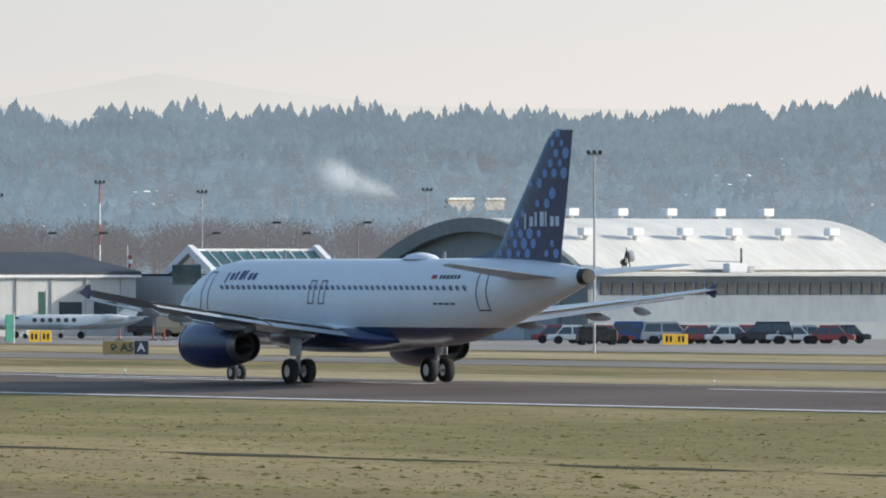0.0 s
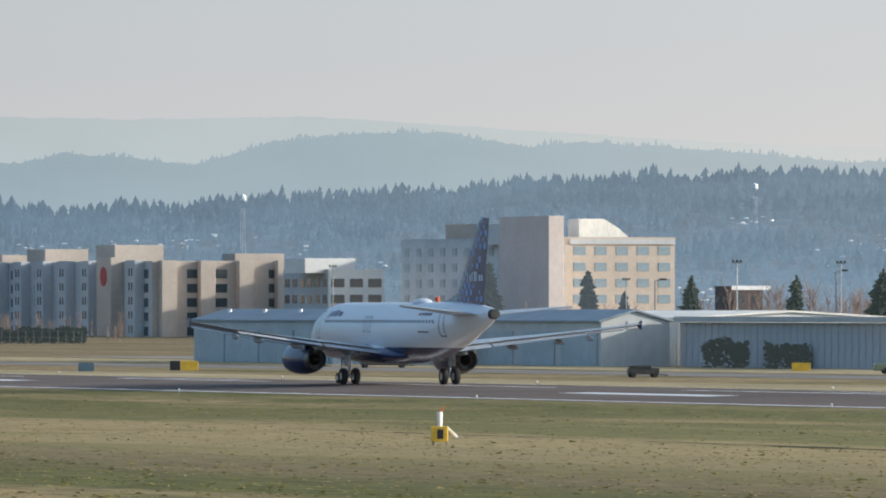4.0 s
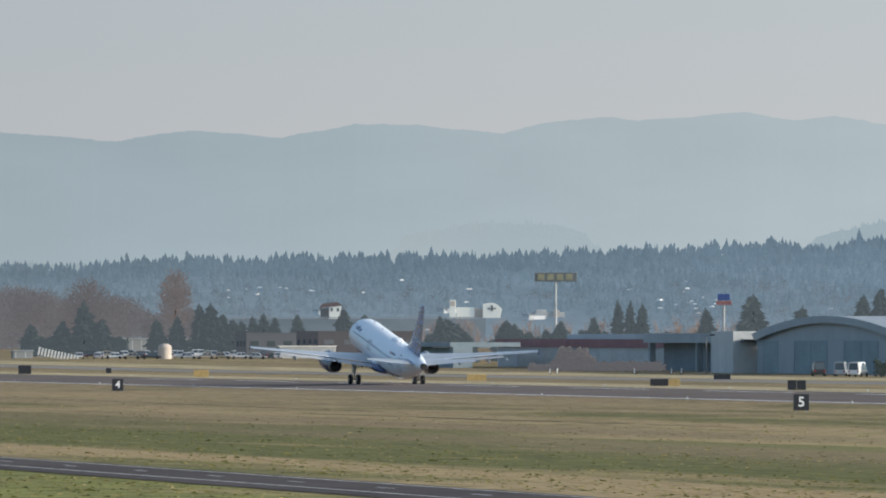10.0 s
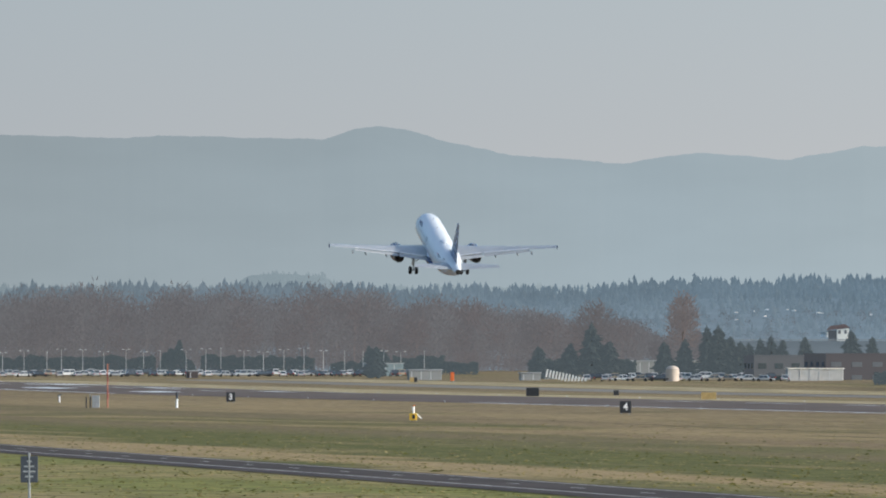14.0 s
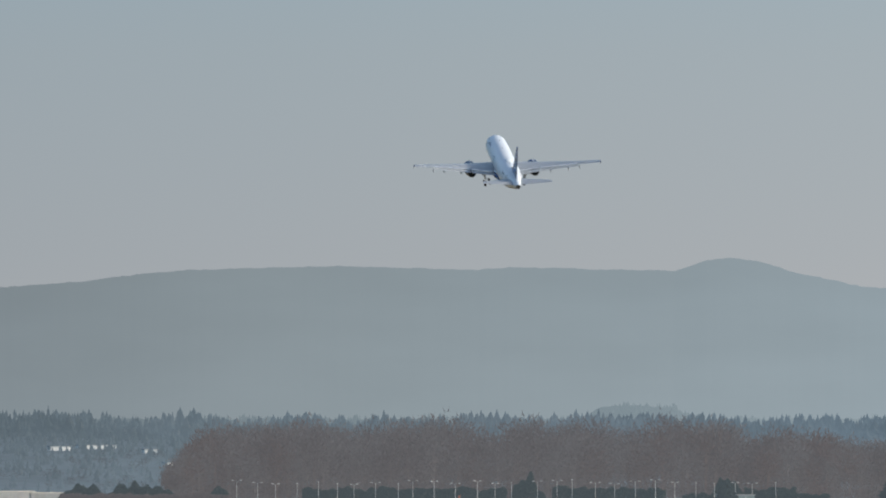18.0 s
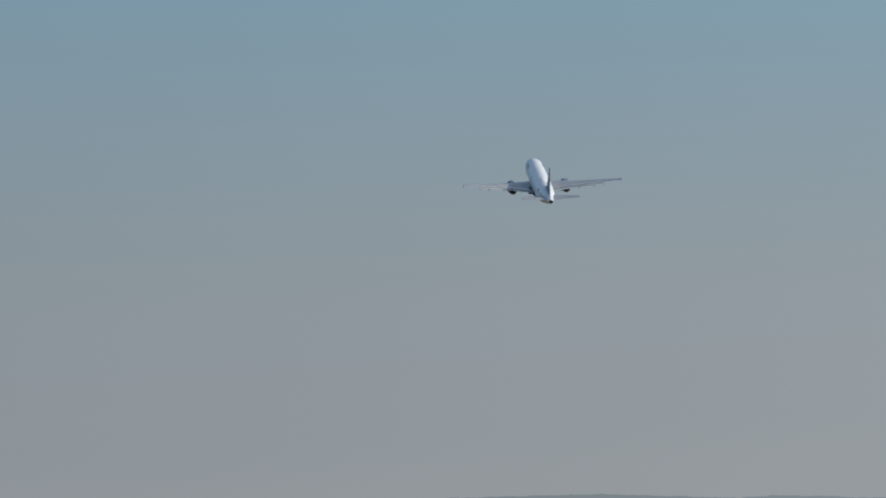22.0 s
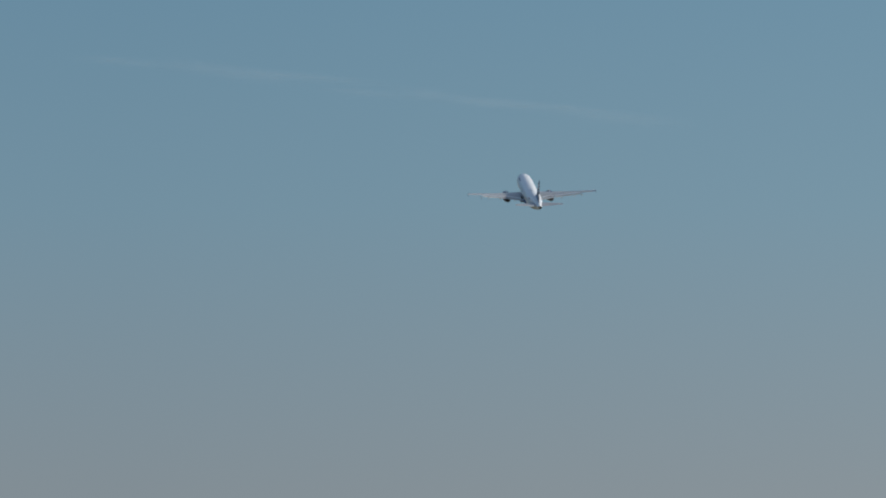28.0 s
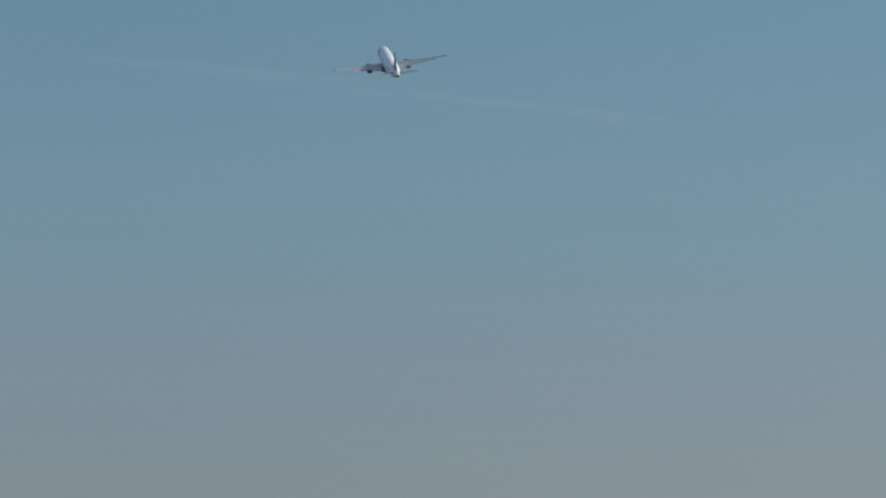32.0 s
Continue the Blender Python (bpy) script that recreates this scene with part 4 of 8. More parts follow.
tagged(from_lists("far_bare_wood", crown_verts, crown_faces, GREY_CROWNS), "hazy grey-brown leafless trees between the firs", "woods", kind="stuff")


def add_bare(verts, faces, x, y, z, h, w, rnd, limbs=16, stout=1.0):
    """A leafless tree: a trunk and thin rising limbs, each a slim three-sided spike."""
    for k in range(limbs + 1):
        if k == 0:
            p0, p1, r = (x, y, z), (x + rnd.uniform(-.04, .04) * h, y, z + h), h * .009
        else:
            t = rnd.uniform(.12, .8)
            a = rnd.uniform(0, 6.283)
            out = w * rnd.uniform(.35, 1.0) * (1.05 - .55 * t)
            p0 = (x, y, z + h * t)
            p1 = (x + out * math.cos(a), y + out * math.sin(a), z + h * min(1.0, t + rnd.uniform(.14, .4)))
            r = h * rnd.uniform(.004, .009) * stout
        base = len(verts)
        for i in range(3):
            q = i * 2.094
            verts.append((p0[0] + r * math.cos(q), p0[1] + r * math.sin(q), p0[2]))
        verts.append(p1)
        faces.extend(((base, base + 1, base + 3), (base + 1, base + 2, base + 3), (base + 2, base, base + 3)))


# the bare cottonwoods beyond the runway's end, then thinner ones along the foot of the hillside
tones = {m: ([], []) for m in (BARE, RED_BARE, PALE_BARE)}
for _ in range(950):
    b = rnd.uniform(5.85, 10.9)
    d = rnd.uniform(2990, 3220)
    verts, faces = tones[rnd.choice((BARE, BARE, PALE_BARE, RED_BARE) if noise.noise((b * 7, d * .01, 4)) > -.1 else (PALE_BARE, PALE_BARE, BARE))]
    fade = 1.0 if b < 9.0 else max(.45, 1 - (b - 9.0) * .3)
    edge = min(1.0, .55 + (b - 5.85) * 1.6)
    h = 26.0 * fade * edge * rnd.uniform(.55, 1.0) * (1 + .2 * noise.noise((b * 4, 0, 0)))
    x, y = polar(b, d)
    add_bare(verts, faces, x, y, ground_z(x, y), h * .72, h * .16, rnd, 7)
    add_crown(verts, faces, x, y, ground_z(x, y), h, h * rnd.uniform(.24, .4), rnd, 420, .15)
    add_crown(verts, faces, x, y, ground_z(x, y) - 2, h * .42, h * .3, rnd, 110, .17)
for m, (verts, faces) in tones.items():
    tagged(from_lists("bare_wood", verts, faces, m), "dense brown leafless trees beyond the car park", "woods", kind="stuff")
verts, faces = [], []
for _ in range(3200):
    b = 34.5 - 24 * rnd.random() ** 1.3
    d = rnd.uniform(3000, 3850)
    if noise.noise((b * 1.1, d * .002, 8)) < -0.15 and b < 20 or 12.15 < b < 12.95 and d > 3250:
        continue
    h = rnd.uniform(5, 9.5) if b > 22 else rnd.uniform(4, 8)
    x, y = polar(b, d)
    add_crown(verts, faces, x, y, (ground_z(x, y) if d < 3300 else slope_z(b, d)) - 1, h, h * rnd.uniform(.4, .65), rnd, 60, .17)
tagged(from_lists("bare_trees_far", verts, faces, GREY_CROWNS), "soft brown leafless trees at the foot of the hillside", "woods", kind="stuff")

# far houses: small gabled blocks, too many and too far to count
verts, faces = [], []
for _ in range(3400):
    b = rnd.uniform(10.4, 34.0)
    d = 3330 + 640 * rnd.random() ** 1.2
    if noise.noise((b * 1.6, d * .004, 11)) + .4 * noise.noise((b * 7, d * .01, 2)) < 0.24 or (b > 26 and rnd.random() < .7) or (b < 13.6 and rnd.random() < .7):
        continue
    x, y = polar(b, d)
    z, w, t, h = slope_z(b, d) + rnd.uniform(2.0, 5.8), rnd.uniform(.2, .85) * (1.5 if rnd.random() < .1 else 1), rnd.uniform(.4, .9), rnd.uniform(.16, .42)
    a = rnd.uniform(0, 3.14)
    base = len(verts)
    for u, v, k in ((-1, -1, 0), (1, -1, 0), (1, 1, 0), (-1, 1, 0), (-1, -1, 1), (1, -1, 1), (1, 1, 1), (-1, 1, 1), (-1, 0, 1.7), (1, 0, 1.7)):
        verts.append((x + u * w * math.cos(a) - v * t * math.sin(a), y + u * w * math.sin(a) + v * t * math.cos(a), z + k * h))
    faces.extend(tuple(base + i for i in q) for q in ((0, 1, 5, 4), (1, 2, 6, 9, 5), (2, 3, 7, 6), (3, 0, 4, 8, 7), (4, 5, 9, 8), (6, 7, 8, 9)))
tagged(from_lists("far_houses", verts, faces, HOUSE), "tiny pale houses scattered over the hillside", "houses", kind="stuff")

# ---- runway paint ----
y = -200.0
while y < 2280:
    stripe("centre_line", 242.2, 243.1, y, y + 36.6, runway)
    y += 61.0
for y, bars, ln in ((295, 1, 27), (445, 1, 36), (600, 1, 27), (748, 1, 30), (1370, 1, 45), (1522, 1, 45), (1675, 2, 48), (1828, 2, 48), (1980, 4, 60), (2130, 3, 48)):
    for k in range(bars):
        stripe("touchdown_bar", 234.9 - 2.6 * k - 2.4, 234.9 - 2.6 * k, y, y + ln, runway, material=BAR_PAINT)
        stripe("touchdown_bar", 250.4 + 2.6 * k, 250.4 + 2.6 * k + 2.4, y, y + ln, runway, material=BAR_PAINT)

# ---- service road paint ----
stripe("edge_line", 58.95, 59.15, 60, 1700, road, material=ROAD_LINE)
stripe("edge_line", 55.2, 55.42, 60, 1700, road, material=ROAD_LINE)
y = 100.0
while y < 900:
    stripe("lane_dash", 57.22, 57.36, y, y + 2.3, road, material=ROAD_DASH)
    y += 12.2

# ---- strips of other ground ----
tagged(strip("dry_grass_verge", [266.2, 276, 285, 293], [-200, 300, 700, 1100, 1500, 1700, 2000, 2330], STRAW, 0.03), "straw-coloured dry grass verge beside the runway", "verge", kind="structure")
tagged(strip("taxiway", [318, 326, 334], [-200, 300, 700, 1100, 1500, 1700, 2000, 2330], TAXIWAY, 0.03), "worn grey taxiway beyond the runway", "taxiway", kind="structure")
tagged(strip("dry_grass_bank", [338, 352, 364], [300, 700, 1100, 1500, 1700, 2000, 2330], STRAW, 0.03), "dry grass bank before the apron", "verge", kind="structure")
APRON = mat("apron_concrete", (0.3, 0.275, 0.245), 0.9, vary=0.12, scale=0.05, fine=40)
tagged(strip("apron", [372, 500, 900], [400, 700, 900, 1180], APRON, 0.03), "worn grey concrete parking apron", "apron", kind="structure")


def ditch(y0, y1, x0, x1, width):
    """A drainage line: a nearly flat dark strip of uneven width."""
    bm = bmesh.new()
    n = 60
    rows = []
    for i in range(n + 1):
        k = i / n
        y, x = y0 + (y1 - y0) * k, x0 + (x1 - x0) * k + 0.5 * noise.noise((k * 9, y0, 0))
        w = .42 * width * (0.4 + 0.6 * math.sin(math.pi * min(1, max(0, k)))) * max(.03, .7 + 2.0 * noise.noise((k * 13, y0, 0)))
        z = ground_z(x, y)
        rows.append([bm.verts.new(p) for p in ((x - w, y, z + .02), (x - w * .5, y, z + .03), (x + w * .2, y, z + .03), (x + w, y, z + .02))])
    for a, b in zip(rows, rows[1:]):
        for i in range(3):
            bm.faces.new((a[i], a[i + 1], b[i + 1], b[i]))
    return tagged(mesh_ob("drainage_ditch", bm, EARTH, smooth=True), "dark drainage line across the grass", "ditch", kind="structure")


ditch(225, 330, 157, 158.5, 1.7)
ditch(318, 420, 159, 160, 1.6)
ditch(428, 470, 160.5, 160.2, .7)
ditch(540, 610, 160.2, 160, .7)
ditch(640, 760, 158, 154, 1.5)
ditch(770, 960, 164, 168, .9)

# ---- turf tufts: too many to count ----
TUFT = far_mat("grass_tufts", ((0.10, 0.10, 0.03), (0.19, 0.18, 0.055), (0.30, 0.255, 0.10), (0.46, 0.37, 0.19)))
lit_through(TUFT)
rnd = random.Random(11)
verts, faces = [], []
for k in range(120000):
    b = rnd.uniform(4.5, 33.5)
    x = 61 + 155 * rnd.random() ** 1.25
    if k % 10 == 0:
        b, x = rnd.uniform(5.5, 13), rnd.uniform(34, 53)
    y = x / math.tan(radians(b))
    if y > 1000 or y < 100 or noise.noise((x * .12, y * .02, 2)) < rnd.uniform(-1.0, .25):
        continue
    z = ground_z(x, y) - .01
    s = rnd.uniform(.015, .05) * (1.8 if rnd.random() < .03 else 1)
    w, dx = s * rnd.uniform(.8, 3.0), rnd.uniform(-.3, .3)
    base = len(verts)
    verts.extend(((x + dx - w, y + rnd.uniform(-.3, .3), z), (x + dx + w, y + rnd.uniform(-.3, .3), z), (x + dx + rnd.uniform(-1, 1) * w, y + rnd.uniform(-.1, .1), z + s * rnd.uniform(.6, 1.2))))
    faces.append((base, base + 1, base + 2))
tagged(from_lists("grass_tufts", verts, faces, TUFT), "scattered tufts and clods in the rough grass", "grass", kind="stuff")

# ---- numbered boards along the runway ----
BOARD_BLACK = mat("board_black", (0.022, 0.024, 0.03), 0.5, vary=0.1, scale=2)
BOARD_YELLOW = mat("board_yellow", (0.8, 0.5, 0.05), 0.5, vary=0.1, scale=2)
BOARD_BACK = mat("board_back", (0.055, 0.065, 0.085), 0.6, vary=0.1, scale=2)
SIGN_WHITE = mat("sign_white", (0.85, 0.85, 0.85), 0.5, vary=0.03, scale=3)
ORANGE = mat("orange_paint", (0.75, 0.16, 0.04), 0.6, vary=0.1, scale=2)
STEEL = mat("galvanised_steel", (0.42, 0.43, 0.44), 0.45, 0.6, vary=0.1, scale=2)


def text_mesh(body, size):
    cu = bpy.data.curves.new("writing", "FONT")
    cu.body, cu.size, cu.align_x, cu.align_y, cu.extrude, cu.offset = body, size, "CENTER", "CENTER", 0.012, size * 0.022
    ob = bpy.data.objects.new("writing", cu)
    scene.collection.objects.link(ob)
    dg = bpy.context.evaluated_depsgraph_get()
    me = bpy.data.meshes.new_from_object(ob.evaluated_get(dg))
    bpy.data.objects.remove(ob)
    return me


def distance_sign(body, y):
    ob = thing("distance_sign", 200.2, y, ground_z(200.2, y), label="black runway distance board with a white " + body, category="sign", group="runway distance boards")
    ob.matrix_basis = pose(200.2, y, ground_z(200.2, y), 0, 0, -8)
    part("board", bevelled(boxes((-.62, -.14, .14, .62, .14, 1.44)), .02), BOARD_BLACK, ob)
    for x in (-.42, .42):
        part("foot", boxes((x - .05, -.05, -.1, x + .05, .05, .15)), STEEL, ob)
    me = text_mesh(body, 1.1)
    me.materials.clear()
    me.materials.append(SIGN_WHITE)
    num = new("number", me)
    num.parent = ob
    num.matrix_basis = pose(0, -.15, .79, 90, 0, 0)
    return ob


for k, body in enumerate("65432"):
    distance_sign(body, 486.65 + 302.5 * k)


def board(bearing, d, panels, height=0.9, tilt=0, label=""):
    """A low taxi sign; panels: (width, material) side by side."""
    x, y = polar(bearing, d)
    total = sum(w for w, _ in panels)
    ob = thing("taxi_sign", x, y, ground_z(x, y), -bearing + tilt, label=label, category="sign", group="low taxiway signs")
    at = -total / 2
    for w, m in panels:
        part("panel", bevelled(boxes((at + .015, -.12, .12, at + w - .015, .12, .12 + height)), .02), m, ob)
        at += w
    at = -total / 2 + .2
    while at < total / 2:
        part("leg", boxes((at - .04, -.04, -.15, at + .04, .04, .14)), STEEL, ob)
        at += max(.5, total - .4)
    return ob


YB, BK, BB, WB = BOARD_YELLOW, BOARD_BLACK, BOARD_BACK, SIGN_WHITE
FADED = mat("faded_sign_yellow", (0.48, 0.335, 0.135), 0.6, vary=0.1, scale=2)
A5 = board(28.88, 680, ((2.1, FADED), (1.0, BB)), .9, label="long faded yellow taxi sign with a dark end panel")
for body, x, m in (("A5", .1, BB), ("A", 1.03, SIGN_WHITE)):
    me = text_mesh(body, .78)
    me.materials.clear()
    me.materials.append(m)
    num = new("letters", me)
    num.parent = A5
    num.matrix_basis = pose(x, -.13, .57, 90, 0, 0)
bm = bmesh.new()
for q in (((-.95, .45), (-.85, .35), (-.55, .65), (-.65, .75)), ((-.99, .82), (-.99, .5), (-.9, .5), (-.9, .82)), ((-.99, .82), (-.67, .82), (-.67, .74), (-.99, .74))):
    bm.faces.new([bm.verts.new((q_x, -.128, q_z)) for q_x, q_z in q])
part("arrow", bm, BB, A5)
LIT = glow("lit_sign_yellow", (0.85, 0.5, 0.05), 0.35)
for lit_sign in (board(28.40, 790, ((.85, LIT), (.06, BK), (.85, LIT)), .9, label="glowing yellow twin taxi sign with dark marks"), board(31.97, 762, ((1.0, LIT), (.9, LIT)), .8, label="glowing yellow taxi sign by the car park")):
    for x in (-.62, -.32, .3, .6):
        part("sign_mark", boxes((x - .09, -.13, .32, x + .09, -.122, .78)), BK, lit_sign)
board(26.98, 702, ((2.4, BK), (.75, WB), (.7, WB)), .85, label="black taxi sign with two white end panels")
board(25.28, 853, ((2.0, BB),), .8, label="dark back of a taxi sign")
board(23.24, 687, ((1.0, BB), (1.05, BB)), .9, label="dark back of a double taxi sign")
board(21.72, 936, ((1.75, YB),), .75, label="yellow taxi sign on the far grass")
board(17.70, 953, ((1.5, mat("board_blue", (0.10, 0.17, 0.22), .6)),), .8, label="blue-grey back of a taxi sign")
board(17.02, 1163, ((1.7, FADED), (.7, BK)), .9, label="faded yellow taxi sign with a black panel")
board(15.80, 980, ((2.05, FADED),), 1.0, label="faded yellow taxi sign on the far grass")
board(16.20, 1060, ((.9, BB),), .6, label="small dark box on the far grass")
board(18.25, 962, ((1.0, BK), (1.7, YB)), .9, label="yellow taxi sign with a black panel")
board(14.21, 1091, ((1.0, BK), (1.0, BK)), 1.05, label="black back of a double taxi sign")
board(15.14, 1260, ((2.6, BK),), .6, label="long low dark board on the grass")
board(13.79, 1380, ((2.3, BK),), .7, label="long low dark board on the grass")
board(12.41, 1358, ((2.6, FADED),), .85, label="faded yellow taxi sign on the far grass")
board(13.47, 1217, ((2.2, BK), (1.4, FADED)), .85, label="dark taxi sign with a faded yellow panel")
board(9.87, 1560, ((2.0, BK),), 1.3, label="dark board on the far grass")
board(10.34, 1650, ((.9, BK),), .8, label="small dark board on the far grass")
board(10.86, 1472, ((2.2, FADED),), 1.0, label="faded orange taxi sign on the far grass")
board(9.20, 2180, ((.9, FADED), (.7, BK)), 1.0, label="small dark and yellow board on the far grass")
board(5.74, 2300, ((.75, BK), (.75, BK)), 1.2, label="pair of dark boards near the runway's end")

# edge lights, one every sixty metres along both sides
LENS = mat("light_lens", (0.85, 0.85, 0.8), 0.15, vary=0.05, scale=5)


def edge_light(x, y, first=[]):
    if first:
        return copy_thing(first[0], pose(x, y, ground_z(x, y)))
    ob = thing("runway_light", x, y, ground_z(x, y), label="small white runway edge light", category="light", group="runway edge lights")
    part("stem", tubes(((0, 0, 0), (0, 0, .2), .035, .035, 6)), STEEL, ob, "grey stem")
    part("lens", tubes(((0, 0, .2), (0, 0, .3), .08, .05, 8)), LENS, ob, "clear lens")
    first.append(ob)
    return ob


y = 424.0
while y < 2330:
    edge_light(218.6, y)
    edge_light(266.9, y)
    y += 60.0


def wig_lamp(bearing, d, label):
    """A yellow box on feet with a white lamp horn and a red tip."""
    x, y = polar(bearing, d)
    ob = thing("marker_lamp", x, y, ground_z(x, y), -bearing, label=label, category="lamp", group="marker lamps in the grass")
    part("box", bevelled(boxes((-.38, -.3, .12, .34, .3, .78)), .03), BOARD_YELLOW, ob, "yellow box")
    part("plate", boxes((-.12, -.33, .25, .14, -.303, .65)), BK, ob, "dark number plate")
    for lx in (-.3, .28):
        part("leg", boxes((lx - .04, -.04, -.05, lx + .04, .04, .13)), STEEL, ob)
    part("horn", tubes(((0, 0, .78), (-.02, 0, 1.4), .1, .13, 8)), SIGN_WHITE, ob, "white horn")
    part("tip", tubes(((-.02, 0, 1.38), (.16, 0, 1.62), .05, .03, 6)), ORANGE, ob, "orange tip")
    part("brace", tubes(((.3, 0, .75), (.72, 0, .3), .05, .09, 6)), SIGN_WHITE, ob, "white brace")
    return ob


wig_lamp(19.69, 434, "yellow marker box with a white horn in the grass")
wig_lamp(9.20, 955, "yellow marker box with a white horn near the runway")

# red and white mast with its cabinet, white post
DULL_RED = mat("dull_red_paint", (0.34, 0.08, 0.06), 0.7, vary=0.1, scale=2)
DULL_ORANGE = mat("dull_orange_paint", (0.45, 0.17, 0.11), 0.7, vary=0.1, scale=2)
x, y = polar(7.48, 1230)
ob = thing("antenna_mast", x, y, ground_z(x, y), -7.5, label="red and white striped mast in the grass", category="mast")
for k in range(5):
    part("mast_section", tubes(((0, 0, k * 1.06), (0, 0, (k + 1) * 1.06), .09, .09, 8)), DULL_ORANGE if k % 2 == 0 else DULL_RED, ob)
ob = thing("equipment_cabinet", x - 1.4, y + .3, ground_z(x, y), -7.5, label="grey equipment cabinet with pipes beside the mast", category="cabinet")
part("cabinet_body", bevelled(boxes((-.45, -.4, 0, .45, .4, 1.5)), .03), STEEL, ob)
part("pipe", tubes(((-.7, 0, 0), (-.7, 0, 1.7), .05, .05, 6)), STEEL, ob)
for dx in (-2.6, -2.1):
    p = thing("marker_post", x + dx, y, ground_z(x, y), label="short dark marker post in the grass", category="post", group="posts by the mast")
    part("post", tubes(((0, 0, 0), (0, 0, 1.35), .08, .08, 6)), BK, p)
x, y = polar(7.87, 1235)
ob = thing("sensor_post", x, y, ground_z(x, y), label="white weather sensor post with a dark head", category="post")
part("post", tubes(((0, 0, 0), (0, 0, 1.1), .16, .14, 8)), SIGN_WHITE, ob)
part("head", tubes(((0, 0, 1.1), (0, 0, 1.9), .12, .2, 8)), BB, ob)
x, y = polar(7.21, 1400)
ob = thing("sensor_post", x, y, ground_z(x, y), label="small white sensor post in the grass", category="post")
part("post", tubes(((0, 0, 0), (0, 0, .9), .14, .12, 8)), SIGN_WHITE, ob)
part("head", tubes(((-.3, 0, .9), (.3, 0, 1.1), .1, .1, 6)), BB, ob)

x, y = polar(9.418, 2150)
ob = thing("marker_board", x, y, ground_z(x, y), -9, label="narrow orange-red marker board beyond the runway", category="marker")
part("panel", bevelled(boxes((-.4, -.06, .5, .4, .06, 2.3)), .03), ORANGE, ob)
for dx in (-.3, .3):
    part("leg", boxes((dx - .04, -.04, -.1, dx + .04, .04, .51)), STEEL, ob)

# notice by the service road
x, y = polar(7.04, 200)
ob = thing("road_sign", x, y, ground_z(x, y), -7.0, label="small dark notice with pale bars on a post", category="sign")
part("post", tubes(((0, 0, -.1), (0, 0, 2.2), .025, .025, 6)), STEEL, ob)
part("plate", bevelled(boxes((-.17, -.015, 1.62, .17, .015, 2.14)), .008), BB, ob)
for k, w in enumerate((.1, .2, .24, .16)):
    part("text_bar", boxes((-w / 2, -.02, 2.02 - k * .1, w / 2, -.0155, 2.055 - k * .1)), STEEL, ob)


# ---- buildings beyond the runway; all stand square to it ----
ROOF_DARK = mat("dark_roof", (0.055, 0.065, 0.08), 0.7, vary=0.1, scale=0.2)
WALL_BLUE = mat("pale_blue_cladding", (0.33, 0.37, 0.395), 0.6, vary=0.05, scale=0.15, axes=(1, 1, .3))
WALL_WHITE = mat("off_white_wall", (0.55, 0.56, 0.55), 0.8, vary=0.06, scale=0.15, axes=(1, 1, .4))
WALL_GREY = mat("dark_grey_cladding", (0.072, 0.082, 0.098), 0.9, vary=0.05, scale=0.15, axes=(1, 1, .3))
DOOR_GREY = mat("grey_door_panels", (0.135, 0.148, 0.165), 0.9, vary=0.06, scale=0.2)
ROOF_PALE = mat("pale_metal_roof", (0.87, 0.83, 0.75), 0.6, 0.0, vary=0.07, scale=0.12, axes=(2, .3, 1))
GLASS = mat("dark_window_glass", (0.05, 0.07, 0.08), 0.12, vary=0.1, scale=0.5, coat=0.5)
GLASS_GREEN = mat("green_glass", (0.05, 0.13, 0.13), 0.12, vary=0.15, scale=0.4, coat=0.5)
OLIVE = mat("grey_olive_panels", (0.24, 0.26, 0.25), 0.7, vary=0.08, scale=0.2)
STUCCO = mat("cream_stucco", (0.56, 0.48, 0.41), 0.9, vary=0.06, scale=0.12)
STUCCO_GREY = mat("grey_stucco", (0.52, 0.535, 0.55), 0.9, vary=0.05, scale=0.12)
BRICK = mat("brown_brick", (0.088, 0.074, 0.077), 0.9, vary=0.12, scale=0.3)
RED_BAND = mat("maroon_band", (0.30, 0.14, 0.145), 0.7, vary=0.1, scale=0.3)
TEAL = mat("teal_panels", (0.24, 0.31, 0.33), 0.7, vary=0.08, scale=0.2)
WHITE_WALL = mat("white_panels", (0.74, 0.74, 0.72), 0.7, vary=0.05, scale=0.2)
BASE = -0.45


def wall_y(ob, x0, x1, y, h, m, name="wall", top=None, thick=0.3, z0=0.0, label=""):
    """A wall in the plane y; top: extra outline points above (x, z)."""
    pts = [(x0, z0), (x1, z0), (x1, h), *(top or ()), (x0, h)]
    return part(name, prism(pts, y, y + thick), m, ob, label)


def wall_x(ob, y0, y1, x, h, m, name="wall", thick=0.3, z0=0.0, label=""):
    """A wall in the plane x, butted between the end walls."""
    if y0 == 0:
        y0, y1 = .302, y1 - .302
    return part(name, boxes((x, y0, z0, x + thick, y1, h)), m, ob, label)


def pieces(name, ob, m, places, size, label=""):
    """Alike pieces that share one mesh: centres, and (wide, thick, high)."""
    w, t, h = size
    me = None
    for p in places:
        if me is None:
            q = part(name, bevelled(boxes((-w / 2, -t / 2, -h / 2, w / 2, t / 2, h / 2)), min(w, t, h) * .12), m, ob, label)
            me = q.data
        else:
            q = new(name, me)
            q.parent = ob
        q.location = p


